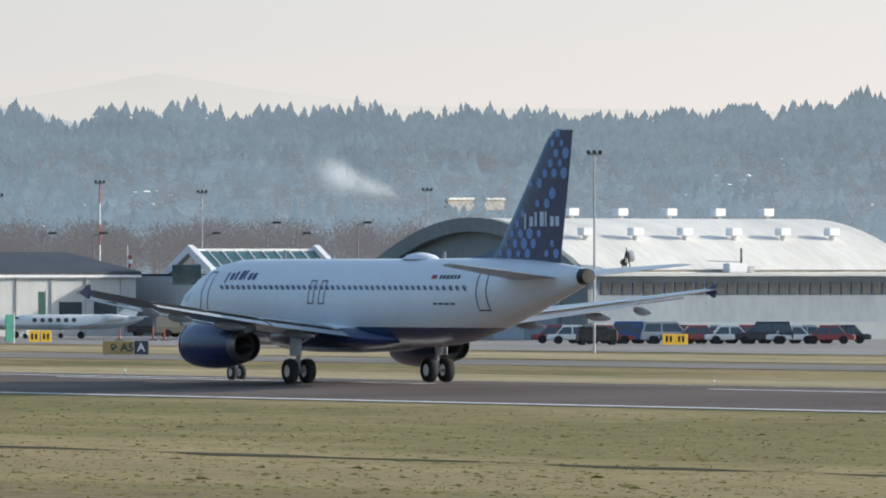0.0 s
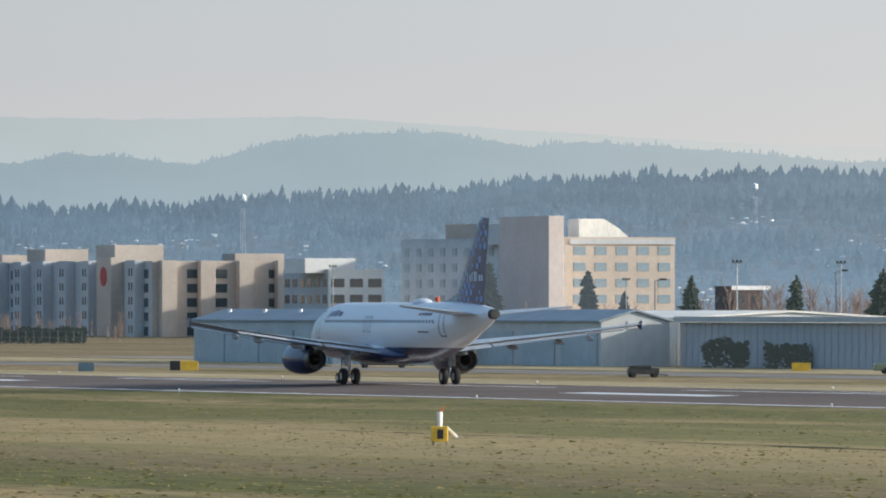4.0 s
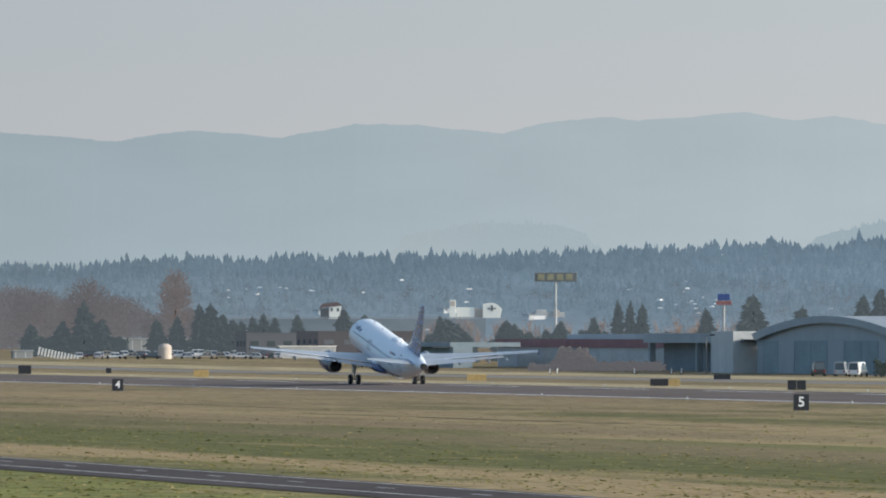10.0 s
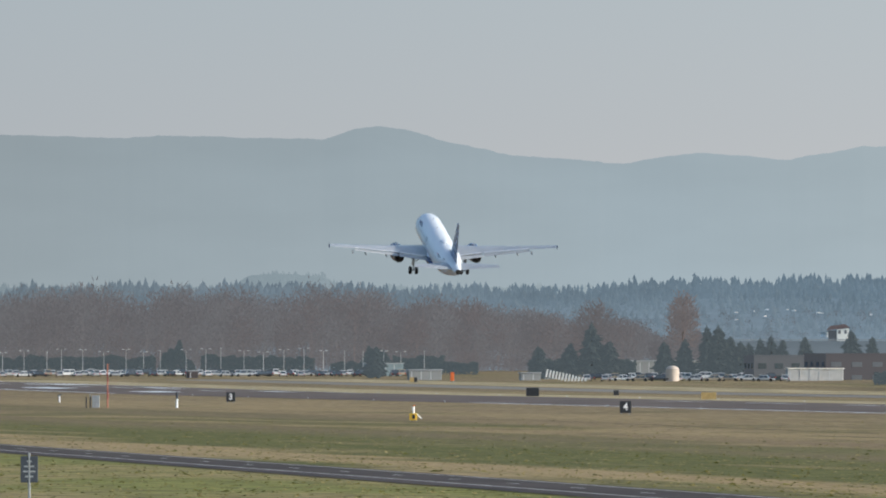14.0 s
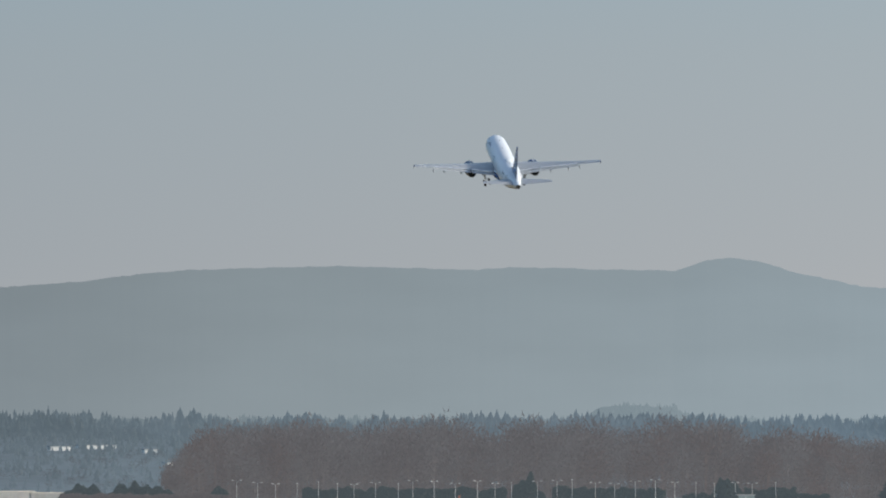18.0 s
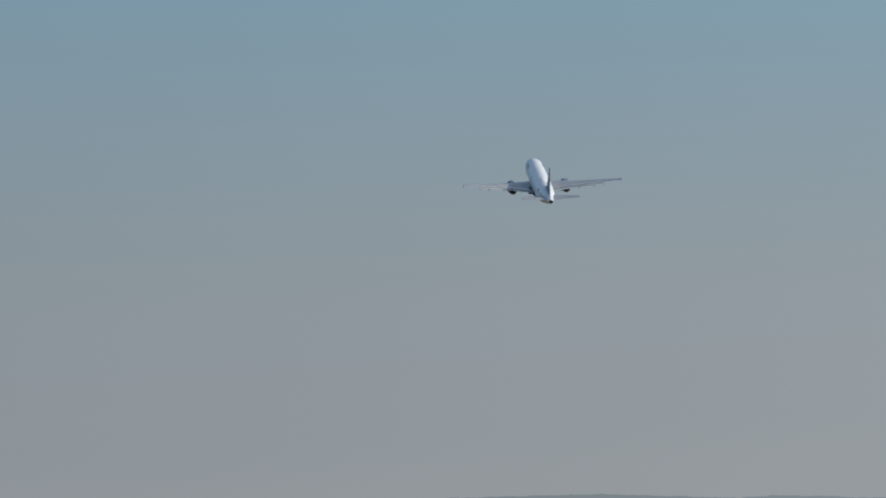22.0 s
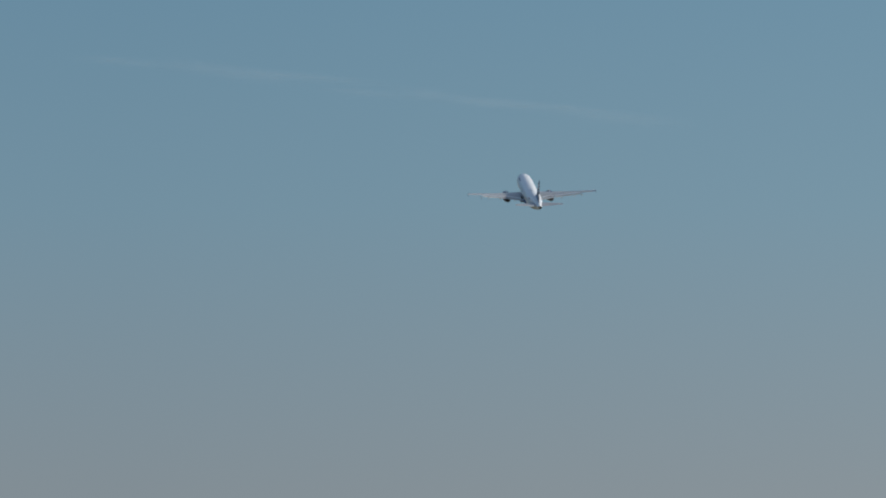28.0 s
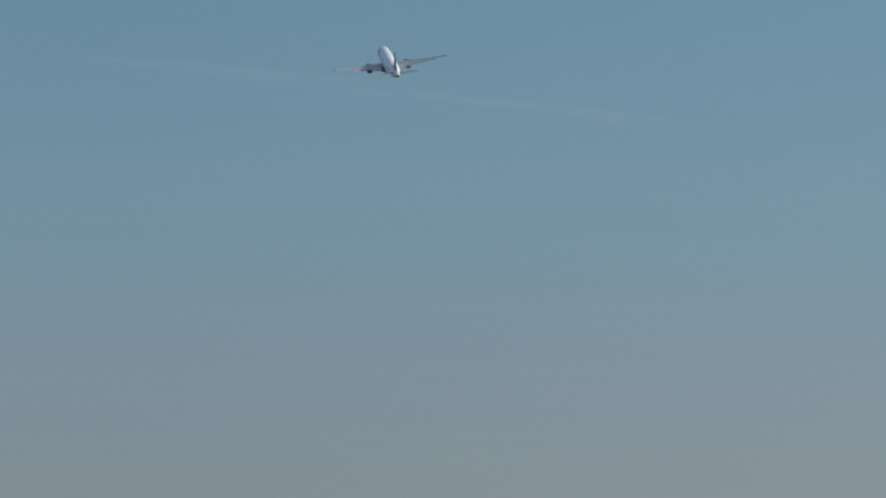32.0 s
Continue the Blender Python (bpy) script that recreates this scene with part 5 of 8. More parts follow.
def gable_roof_y(ob, x0, x1, y0, y1, eave, top, m, over=.4, thick=.25, label=""):
    """Two slopes with the ridge along y."""
    xm = (x0 + x1) / 2
    part("roof_slope", prism(((x0 - over, eave), (xm, top), (xm, top + thick), (x0 - over, eave + thick)), y0 - over, y1 + over), m, ob, label)
    part("roof_slope", prism(((xm, top), (x1 + over, eave), (x1 + over, eave + thick), (xm, top + thick)), y0 - over, y1 + over), m, ob, label)


def gable_roof_x(ob, x0, x1, y0, y1, eave, top, m, over=.4, thick=.25, label=""):
    ym = (y0 + y1) / 2
    for a, b in ((y0 - over, ym), (y1 + over, ym)):
        bm = bmesh.new()
        lo = [bm.verts.new(p) for p in ((x0 - over, a, eave), (x1 + over, a, eave), (x1 + over, b, top), (x0 - over, b, top))]
        hi = [bm.verts.new((v.co.x, v.co.y, v.co.z + thick)) for v in lo]
        bm.faces.new(lo)
        bm.faces.new(hi[::-1])
        for i in range(4):
            bm.faces.new((lo[i], hi[i], hi[(i + 1) % 4], lo[(i + 1) % 4]))
        bmesh.ops.recalc_face_normals(bm, faces=list(bm.faces))
        part("roof_slope", bm, m, ob, label)


def building(name, x, y, label, category="building"):
    return thing(name, x, y, BASE, label=label, category=category)


for dull in (WALL_GREY, DOOR_GREY):
    dull.node_tree.nodes["Principled BSDF"].inputs["Specular IOR Level"].default_value = 0.15
ANNEX_SIDE_LIFTED = mat("lifted_annex_blue", (0.42, 0.47, 0.50), 0.6, vary=0.06, scale=0.2)
# 1 the dark grey jet hangar
ob = building("jet_hangar", 388, 833, "dark grey clad jet hangar with a pale low-pitched roof", "hangar")
# shaded side wall coloured lighter than the front to lift its shade
wall_x(ob, 0, 34, 0, 9.0, GREYWALL_LIFTED, label="grey ribbed side wall")
wall_y(ob, 0, 42, 0, 9.0, WALL_GREY, top=((21, 10.35),), label="dark grey gable wall")
wall_x(ob, 0, 34, 41.7, 9.0, WALL_GREY)
wall_y(ob, 0, 42, 33.7, 9.0, WALL_GREY, top=((21, 10.35),))
gable_roof_y(ob, 0, 42, 0, 34, 9.05, 10.4, ROOF_PALE, .06, .1, label="pale metal roof slope")
for x0, z0, x1, z1 in ((-.1, 9.0, 21, 10.4), (21, 10.4, 42.1, 9.0)):
    part("verge_trim", prism(((x0, z0 - .2), (x1, z1 - .2), (x1, z1 + .2), (x0, z0 + .2)), -.16, -.07), WALL_GREY, ob)
for k in range(4):
    part("door_leaf", bevelled(boxes((6.4 + 7.4 * k + .06, -.25, .2, 6.4 + 7.4 * (k + 1) - .06, -.02, 6.6 - .0)), .03), DOOR_GREY, ob, "tall grey sliding door leaf")
part("door_rail", boxes((5.8, -.4, 6.62, 37, -.02, 6.95)), WALL_GREY, ob)
part("corner_trim", boxes((-.06, -.06, 0, .12, -.003, 9.0)), WALL_BLUE, ob)
for k in range(5):
    part("wall_rib", boxes((-.05, 3.2 + 6.4 * k, 0, -.003, 3.32 + 6.4 * k, 9.0)), ROOF_DARK, ob)
for k in range(10):
    y = 21.6 - k * 1.16
    bm = prism(((0, 5.95), (0.04, 5.95), (0.04, 7.45), (0, 7.45)), 0, .8 - .1 * (k % 3))
    p = part("name_block", bm, SIGN_WHITE, ob, "white block of the owner's name")
    p.location = (-.08, y - .8, 0)
bm = bmesh.new()
bm.faces.new([bm.verts.new((-.05, a, b)) for a, b in ((22.2, 5.75), (22.0, 4.75), (16.5, 5.5), (10.5, 5.72))])
part("red_swoosh", bm, RED_PAINT, ob, "red swoosh under the name")
part("sub_name", boxes((-.06, 12.0, 5.15, -.004, 15.5, 5.38)), SIGN_WHITE, ob)
part("wall_window", bevelled(boxes((-.1, 1.1, 6.3, .02, 4.2, 7.2)), .03), SIGN_WHITE, ob, "white framed window")
for y in (10, 24):
    part("roof_vent", tubes(((6, y, 9.4), (6, y, 11.1), .12, .12, 6), ((6, y, 11.1), (6, y, 11.7), .32, .32, 8)), WALL_WHITE, ob)

# 2 annex with an orange trim
ob = building("hangar_annex", 404.5, 804, "blue-grey flat-roofed annex with an orange roof trim")
# shaded side wall coloured lighter than the annex front, standing in for haze
wall_x(ob, 0, 15, 0, 4.9, ANNEX_SIDE_LIFTED)
wall_y(ob, 0, 10, 0, 4.9, WALL_BLUE)
wall_x(ob, 0, 15, 9.7, 4.9, WALL_BLUE)
part("roof", boxes((-.05, -.05, 4.9, 10.05, 15.05, 5.05)), ROOF_DARK, ob)
part("trim", boxes((-.12, -.12, 5.052, 10.12, 15.12, 5.2)), mat("orange_trim", (0.55, 0.22, 0.12), .6), ob, "orange trim")
# flat dark panel paints the shade inside the garage opening
part("opening", boxes((-.06, 4.8, .1, -.004, 11.0, 3.0)), ROOF_DARK, ob, "dark panel for the shade in a garage opening")
pieces("clad_panel", ob, WALL_WHITE, [(1.3 + 1.05 * k, -.03, 3.1) for k in range(8)], (.9, .05, 2.2))

# 3 blue gabled hangar
ob = building("blue_hangar", 390.5, 759, "pale blue gabled hangar with folding doors", "hangar")
BLUE_CLAD = mat("grey_blue_cladding", (0.24, 0.295, 0.325), 0.6, vary=0.06, scale=0.15, axes=(1, 1, .3))
wall_y(ob, 0, 15.6, 0, 6.0, BLUE_CLAD, top=((7.8, 6.85),))
wall_x(ob, 0, 7.4, 0, 6.0, BLUE_CLAD)
wall_x(ob, 0, 7.4, 15.3, 6.0, WALL_BLUE)
wall_y(ob, 0, 15.6, 7.1, 6.0, WALL_BLUE, top=((7.8, 6.85),))
gable_roof_y(ob, 0, 15.6, 0, 7.4, 6.05, 6.9, ROOF_DARK, .25, .15)
for x0, x1, m in ((.8, 5.6, BLUE_CLAD), (5.7, 9.2, WALL_BLUE), (9.3, 11.7, BLUE_CLAD), (11.8, 15.2, DOOR_GREY)):
    part("door_leaf", bevelled(boxes((x0, -.2, .1, x1, -.02, 5.4)), .03), m, ob, "tall sliding door leaf")
part("door_head", boxes((.5, -.3, 5.42, 15.4, -.02, 5.7)), WALL_WHITE, ob)

# 4 low building with a dark roof
ob = building("low_office", 405.6, 768, "long pale low building with a dark slate roof")
wall_y(ob, 0, 19, 0, 5.4, WALL_WHITE)
wall_x(ob, 0, 26, 0, 5.4, WALL_WHITE)
gable_roof_x(ob, 0, 19, 0, 26, 5.45, 7.15, ROOF_DARK, .35, .25, "dark slate roof slope")
part("gutter", boxes((-.3, -.48, 5.2, 19.3, -.36, 5.42)), SIGN_WHITE, ob)
pieces("window", ob, GLASS, [(2.4 + 3.4 * k, -.02, 2.3) for k in (3, 4)], (2.2, .12, 1.6), "dark window")
pieces("pilaster", ob, WALL_WHITE, [(.6 + 3.4 * k, -.06, 2.7) for k in range(6)], (.3, .14, 5.2))
ob2 = thing("green_banner_post", 411.5, 760, BASE, label="dark green banner on a pale post", category="banner")
part("post", tubes(((0, 0, 0), (0, 0, 4.2), .07, .07, 8)), SIGN_WHITE, ob2)
part("banner", boxes((-.75, -.03, .9, -.1, .03, 4.0)), mat("green_cloth", (0.02, 0.10, 0.08), .7), ob2)
ob2 = thing("green_sign", 373.3, 695, BASE, label="bright green sign panel beside the apron", category="sign")
part("panel", boxes((-.55, -.05, .3, .1, .05, 2.4)), mat("green_panel", (0.05, 0.30, 0.22), .6), ob2)
part("post", tubes(((.2, 0, 0), (.2, 0, 2.6), .05, .05, 6)), SIGN_WHITE, ob2)

# 5 terminal with a glazed roof
ob = building("private_terminal", 428.4, 762, "private terminal with a sloping green glass roof between white gables")
wall_y(ob, 0, 22, 0.6, 4.2, WALL_WHITE)
wall_y(ob, 13.4, 22, 0.2, 6.2, WALL_WHITE, name="side_wing_wall")
part("roof", boxes((13.3, .2, 6.2, 22.2, 24, 6.4)), ROOF_DARK, ob)
for z in (2.6, 4.4):
    part("band", boxes((13.5, .1, z, 21.9, .196, z + .35)), SIGN_WHITE, ob)
wall_x(ob, 0.6, 24, 0, 5.4, WALL_WHITE)
part("roof", boxes((0, 3.6, 5.3, 13.2, 24, 5.5)), ROOF_DARK, ob)
for k in range(9):
    x0 = .55 + k * 1.33
    bm = bmesh.new()
    a = [(x0 + .06, .3, 5.75), (x0 + 1.27, .3, 5.75), (x0 + 1.27, 3.5, 7.5), (x0 + .06, 3.5, 7.5)]
    lo, hi = [bm.verts.new(p) for p in a], [bm.verts.new((p[0], p[1] + .05, p[2] - .1)) for p in a]
    bm.faces.new(lo)
    bm.faces.new(hi[::-1])
    for i in range(4):
        bm.faces.new((lo[i], hi[i], hi[(i + 1) % 4], lo[(i + 1) % 4]))
    part("roof_pane", bm, GLASS_GREEN, ob, "sloping green glass pane")
    part("glazing_bar", tubes(((x0, .26, 5.76), (x0, 3.5, 7.56), .06, .06, 6)), SIGN_WHITE, ob)
    part("front_pane", boxes((x0 + .06, .42, 2.6, x0 + 1.27, .48, 5.6)), GLASS_GREEN, ob, "green glass pane")
part("glass_eave", boxes((.4, .25, 5.6, 12.7, .5, 5.78)), SIGN_WHITE, ob)
part("glass_ridge", boxes((.4, 3.45, 7.45, 12.7, 3.7, 7.68)), SIGN_WHITE, ob)
for x in (0.0, 12.5):
    bm = bmesh.new()
    for a, b in (((-.4, 5.2), (3.6, 7.75)), ((7.6, 5.2), (3.6, 7.75))):
        bm2 = [(x, a[0], a[1]), (x, a[0], a[1] + .75), (x, b[0], b[1] + .25), (x, b[0], b[1] - .45)]
        lo, hi = [bm.verts.new(p) for p in bm2], [bm.verts.new((p[0] + .55, p[1], p[2])) for p in bm2]
        bm.faces.new(lo)
        bm.faces.new(hi[::-1])
        for i in range(4):
            bm.faces.new((lo[i], hi[i], hi[(i + 1) % 4], lo[(i + 1) % 4]))
    bmesh.ops.recalc_face_normals(bm, faces=list(bm.faces))
    part("white_gable", bm, SIGN_WHITE, ob, "white gable frame")
part("gable_glass", prism(((0, 0), (.05, 0), (.05, 1), (0, 1)), 0, 1), GLASS_GREEN, ob).matrix_basis = Matrix.Translation((-.1, 1.2, 4.6)) @ Matrix.Diagonal((1, 5, 1.7, 1))


# 6 barrel-roofed hangars
def barrel(name, x, y, length, span, eave, top, roof_m, wall_m, face_m, label, steps=20):
    """Long side towards the runway's approach, arched end towards the runway."""
    ob = building(name, x, y, label, "hangar")
    rise = top - eave
    arc = []
    for i in range(steps + 1):
        k = -1 + 2 * i / steps
        arc.append((span / 2 + span / 2 * k, eave + rise * math.cos(k * math.pi / 2) ** .85))
    bm = bmesh.new()
    rows = [[bm.verts.new((xx, a, b + t)) for a, b in arc] for xx, t in ((-.6, 0), (length, 0), (length, .25), (-.6, .25))]
    for a, b in ((0, 1), (1, 2), (2, 3), (3, 0)):
        for i in range(steps):
            bm.faces.new((rows[a][i], rows[a][i + 1], rows[b][i + 1], rows[b][i]))
    bmesh.ops.recalc_face_normals(bm, faces=list(bm.faces))
    part("barrel_roof", bm, roof_m, ob, "curved pale roof", smooth=True)
    bm = bmesh.new()
    pts = [(0, 0), (span, 0)] + [q for q in arc[::-1]]
    lo, hi = [bm.verts.new((0, a, b)) for a, b in pts], [bm.verts.new((.3, a, b)) for a, b in pts]
    bm.faces.new(lo)
    bm.faces.new(hi[::-1])
    for i in range(len(pts)):
        bm.faces.new((lo[i], hi[i], hi[(i + 1) % len(pts)], lo[(i + 1) % len(pts)]))
    bmesh.ops.recalc_face_normals(bm, faces=list(bm.faces))
    part("arched_end", bm, face_m, ob, "arched end wall")
    bm = bmesh.new()
    rows = [[bm.verts.new((xx, span / 2 + (a - span / 2) * s, b * (1 if s == 1 else .97) + t)) for a, b in arc] for xx, s, t in ((-.9, 1.0, .3), (-.9, .95, -.55), (-.3, .95, -.55), (-.3, 1.0, .3))]
    for a, b in ((0, 1), (1, 2), (2, 3), (3, 0)):
        for i in range(steps):
            bm.faces.new((rows[a][i], rows[a][i + 1], rows[b][i + 1], rows[b][i]))
    bmesh.ops.recalc_face_normals(bm, faces=list(bm.faces))
    part("arch_rib", bm, face_m, ob, "arched edge rib")
    wall_y(ob, 0.3, length, 0, eave, wall_m)
    wall_y(ob, 0.3, length, span - .3, eave, wall_m)
    bm = bmesh.new()
    bm.faces.new([bm.verts.new((length - .2, a, b)) for a, b in pts])
    part("back_end", bm, wall_m, ob, "arched back wall")
    return ob


ob = barrel("barrel_hangar", 428, 699, 32, 34, 5.6, 9.85, ROOF_PALE, mat("faded_blue_wall", (0.30, 0.345, 0.385), 0.85, vary=0.07, scale=0.2, axes=(1, 1, .4)), OLIVE, "wide hangar with a bright barrel roof and ribbon windows")
pieces("window", ob, GLASS, [(1.6 + 1.0 * k, -.03, 4.35) for k in range(30)], (.76, .14, 1.0))
part("canopy", boxes((.2, -1.4, 5.35, 32, -.02, 5.62)), WALL_WHITE, ob, "flat canopy above the windows")
part("wall_base", boxes((.2, -.35, 0, 32, -.02, 1.6)), WALL_BLUE, ob)
for k in range(5):
    part("arch_door", bevelled(boxes((-.35, 4.2 + 5.1 * k, .1, -.05, 9.2 + 5.1 * k, 5.0)), .03), STUCCO_GREY if k % 2 else WALL_BLUE, ob, "tall sliding door leaf")
part("arch_beam", boxes((-.5, 2.0, 5.1, -.05, 32, 5.6)), SIGN_WHITE, ob)
for row, (yy, zz, x0) in enumerate(((16.6, 10.0, 3.8), (6.0, 8.35, 3.45))):
    for k in range(6):
        x = x0 + 4.75 * k
        part("vent_base", tubes(((x, yy, zz - .6), (x, yy, zz + .35), .22, .22, 8)), WALL_WHITE, ob)
        part("vent_cap", bevelled(boxes((x - .5, yy - .5, zz + .3, x + .5, yy + .5, zz + .95)), .06), SIGN_WHITE, ob, "white square roof vent")
# gear on its canopy
u = thing("roof_unit", 441.5, 698.2, BASE + 5.64, label="white rooftop air unit with a long boom", category="air unit")
part("body", bevelled(boxes((-.9, -.5, 0, .9, .5, .75)), .08), SIGN_WHITE, u)
part("stack", tubes(((.6, 0, .7), (.6, 0, 2.0), .09, .09, 8)), DARK_METAL, u)
part("boom", tubes(((-2.6, 0, .95), (.5, 0, .85), .05, .05, 6)), STEEL, u)
part("box", bevelled(boxes((1.1, -.3, 0, 1.7, .3, .5)), .04), STEEL, u)
MAST_PALE = mat("weathered_white_metal", (0.5, 0.5, 0.49), 0.6, vary=0.1, scale=1)
u = thing("roof_antenna", 431.2, 698.3, BASE + 5.64, label="dark dish antennas on a rooftop frame", category="antenna")
part("frame", tubes(((-.5, 0, 0), (0, 0, 1.7), .05, .05, 6), ((.5, 0, 0), (0, 0, 1.7), .05, .05, 6), ((0, 0, 0), (0, 0, 2.0), .05, .05, 6)), DARK_METAL, u)
part("dish", tubes(((.15, -.1, 1.3), (.5, -.2, 1.35), .5, .45, 12)), MAST_PALE, u)
part("dish", tubes(((-.2, -.1, .8), (-.45, -.2, .85), .3, .26, 12)), DARK_METAL, u)

ROOF_DULL = mat("dull_grey_roof", (0.37, 0.395, 0.41), 0.6, vary=0.07, scale=0.12)
WALL_DULL = mat("dull_grey_wall", (0.21, 0.245, 0.27), 0.8, vary=0.08, scale=0.12)
ob = barrel("arched_hangar", 396, 1496, 34, 94, 6.1, 9.0, ROOF_DULL, WALL_DULL, WALL_BLUE, "broad hangar with a low arched roof and blue-grey doors")
for k in range(8):
    part("arch_door", bevelled(boxes((-.4, 5 + 10.5 * k, .1, -.05, 15.2 + 10.5 * k, 5.4)), .03), TEAL if k % 3 else WALL_BLUE, ob, "tall blue-grey door leaf")
pieces("roof_light", ob, SIGN_WHITE, [(2 + 5.4 * k, 8, 7.0) for k in range(6)], (1.6, 1.6, .4))
pieces("wall_panel", ob, WALL_DULL, [(2.4 + 4.1 * k, -.06, 3.2) for k in range(8)], (4.02, .1, 5.4))
part("end_tower", bevelled(boxes((-3.2, 97, 0, 4, 112, 6.9)), .05), WALL_WHITE, ob, "pale block beside the arch")
part("side_roof", boxes((-2, 94.6, 5.2, 3.5, 97, 5.6)), ROOF_DARK, ob)


# 7 low pale hangar row by the taxiway
def shed(name, x, y, w, d, eave, top, label, wall_m, roof_m, doors):
    ob = building(name, x, y, label, "hangar")
    wall_y(ob, 0, w, 0, eave, WALL_WHITE, top=((w / 2, top),), label="pale gable wall")
    wall_y(ob, 0, w, d - .3, eave, WALL_WHITE, top=((w / 2, top),))
    wall_x(ob, 0, d, 0, eave, wall_m)
    wall_x(ob, 0, d, w - .3, eave, wall_m)
    gable_roof_y(ob, 0, w, 0, d, eave + .02, top + .03, roof_m, .3, .18, "blue-grey metal roof slope")
    for k in range(doors):
        s = d / doors
        part("shed_door", bevelled(boxes((-.14, k * s + s * .08, .1, -.02, (k + 1) * s - s * .08, eave - .9)), .03), SHED_DOOR, ob, "pale blue roller door")
    part("louvre", bevelled(boxes((w * .38, -.1, eave - .7, w * .62, -.02, eave + .1)), .03), STUCCO_GREY, ob, "small gable louvre")
    return ob


SHED_DOOR = mat("pale_roller_door", (0.43, 0.505, 0.54), 0.6, vary=0.07, scale=0.2)
ROOF_BLUE = mat("blue_grey_roof", (0.27, 0.33, 0.375), 0.5, 0.1, vary=0.08, scale=0.2)
shed("low_hangar", 353, 997, 7.6, 70, 4.6, 5.75, "long low hangar with a blue-grey roof and roller doors", SHED_DOOR, ROOF_BLUE, 6)
shed("low_hangar", 360.75, 960, 7.4, 37, 4.6, 5.7, "low pale hangar gable beside the taxiway", WALL_WHITE, ROOF_BLUE, 3)
shed("low_hangar", 372.5, 968, 24, 60, 4.9, 5.6, "wide low pale hangar behind the corrugated screen", WALL_WHITE, ROOF_PALE, 4)
ob = building("corrugated_screen", 369, 902, "long screen of pale corrugated panels below a flat roof", "screen")
pieces("screen_panel", ob, STUCCO_GREY, [(0, .9 + 1.78 * k, 2.3) for k in range(32)], (.3, 1.6, 4.6))
part("cap_roof", boxes((-.8, -22.4, 4.65, 3, 57, 5.2)), WALL_WHITE, ob, "flat pale roof edge")
part("back_wall", boxes((1.5, 0, 0, 1.8, 57, 4.6)), WALL_GREY, ob)
for y in (-1, -22):
    part("pillar", bevelled(boxes((-.4, y - .5, 0, .4, y + .5, 4.64)), .05), WALL_WHITE, ob, "pale square pillar")
for k in range(6):
    u = thing("roof_ventilator", 354, 1002 + 12 * k, BASE + 5.35, label="small white roof ventilator", category="ventilator", group="roof ventilators")
    part("stack", tubes(((1.5, 0, -.6), (1.5, 0, .6), .25, .25, 8)), SIGN_WHITE, u)


# 8 hotels and offices far behind
def block_with_windows(name, x, y, w, d, floors, fh, m_y, m_x, label, bays_y, bays_x, win=(1.5, 1.5), glass=None, base=0.0):
    """Lit end (plane y) and long shaded side (plane x) with real window recess frames."""
    ob = building(name, x, y, label)
    h = floors * fh + 1.0
    wall_y(ob, 0, w, 0, h, m_y, label="sunlit end wall")
    wall_x(ob, 0.3, d, 0, h, m_x, label="shaded long wall")
    wall_x(ob, 0.3, d, w - .3, h, m_x)
    wall_y(ob, 0.3, w - .3, d - .3, h, m_x)
    part("flat_roof", boxes((.3, .3, h - .6, w - .3, d - .3, h - .4)), ROOF_DARK, ob)
    g = glass or GLASS
    pieces("window", ob, g, [((i + .5) * w / bays_y, -.02, (k + .6) * fh) for i in range(bays_y) for k in range(floors)], (win[0], .16, win[1]))
    pieces("window", ob, g, [(-.02, (i + .5) * d / bays_x, (k + .6) * fh) for i in range(bays_x) for k in range(floors)], (.16, win[0], win[1]))
    part("parapet", boxes((-.12, -.12, h + .003, w + .12, .3, h + .35)), m_y, ob)
    part("parapet", boxes((-.12, .304, h + .003, .3, d, h + .35)), m_x, ob)
    return ob


# hotel and inn: grey stucco puts the long side's shade into colour
hotel = block_with_windows("hotel", 605, 1854, 33, 140, 5, 2.75, STUCCO, STUCCO_GREY, "long cream hotel with stepped bays, its shaded side coloured grey", 6, 18, (2.6, 1.7))
for k in range(4):
    part("bay", bevelled(boxes((1.2 + 7.8 * k, -2.2, 0, 4.2 + 7.8 * k, -.02, 15.2)), .05), STUCCO, hotel, "projecting cream stair bay")
for k in range(9):
    part("bay", bevelled(boxes((-2.0, 5 + 14.6 * k, 0, -.02, 10.5 + 14.6 * k, 15.3)), .05), STUCCO_GREY, hotel, "projecting bay in the grey of the shaded side")
pieces("bay_window", hotel, GLASS, [(-2.02, 5 + 14.6 * k + dy, 2.0 + 2.75 * f) for k in range(9) for f in range(5) for dy in (1.7, 3.3)], (.12, .75, 1.5))
for a, b, c, d, h in ((4, 36, 14, 48, 3.6), (3, 78, 12, 90, 3.0), (4, 110, 10, 120, 2.0), (18, 4, 28, 12, 1.8)):
    part("roof_house", bevelled(boxes((a, b, 14.6, c, d, 14.8 + h)), .05), STUCCO, hotel, "cream roof structure")
part("sign_shaft", bevelled(boxes((-2.6, 18, 0, -.02, 27, 15.9)), .05), STUCCO, hotel, "tall cream wall shaft")
p = part("round_emblem", tubes(((-2.75, 20.2, 12.2), (-2.61, 20.2, 12.2), 1.9, 1.9, 20)), RED_PAINT, hotel, "round red emblem")
p.matrix_basis = Matrix.Translation((0, 2.2, 0))

ob = block_with_windows("inn", 554, 1862, 9.5, 42, 4, 2.75, STUCCO, STUCCO_GREY, "tan inn with a dark mansard roof", 0, 9, (1.0, 1.6))
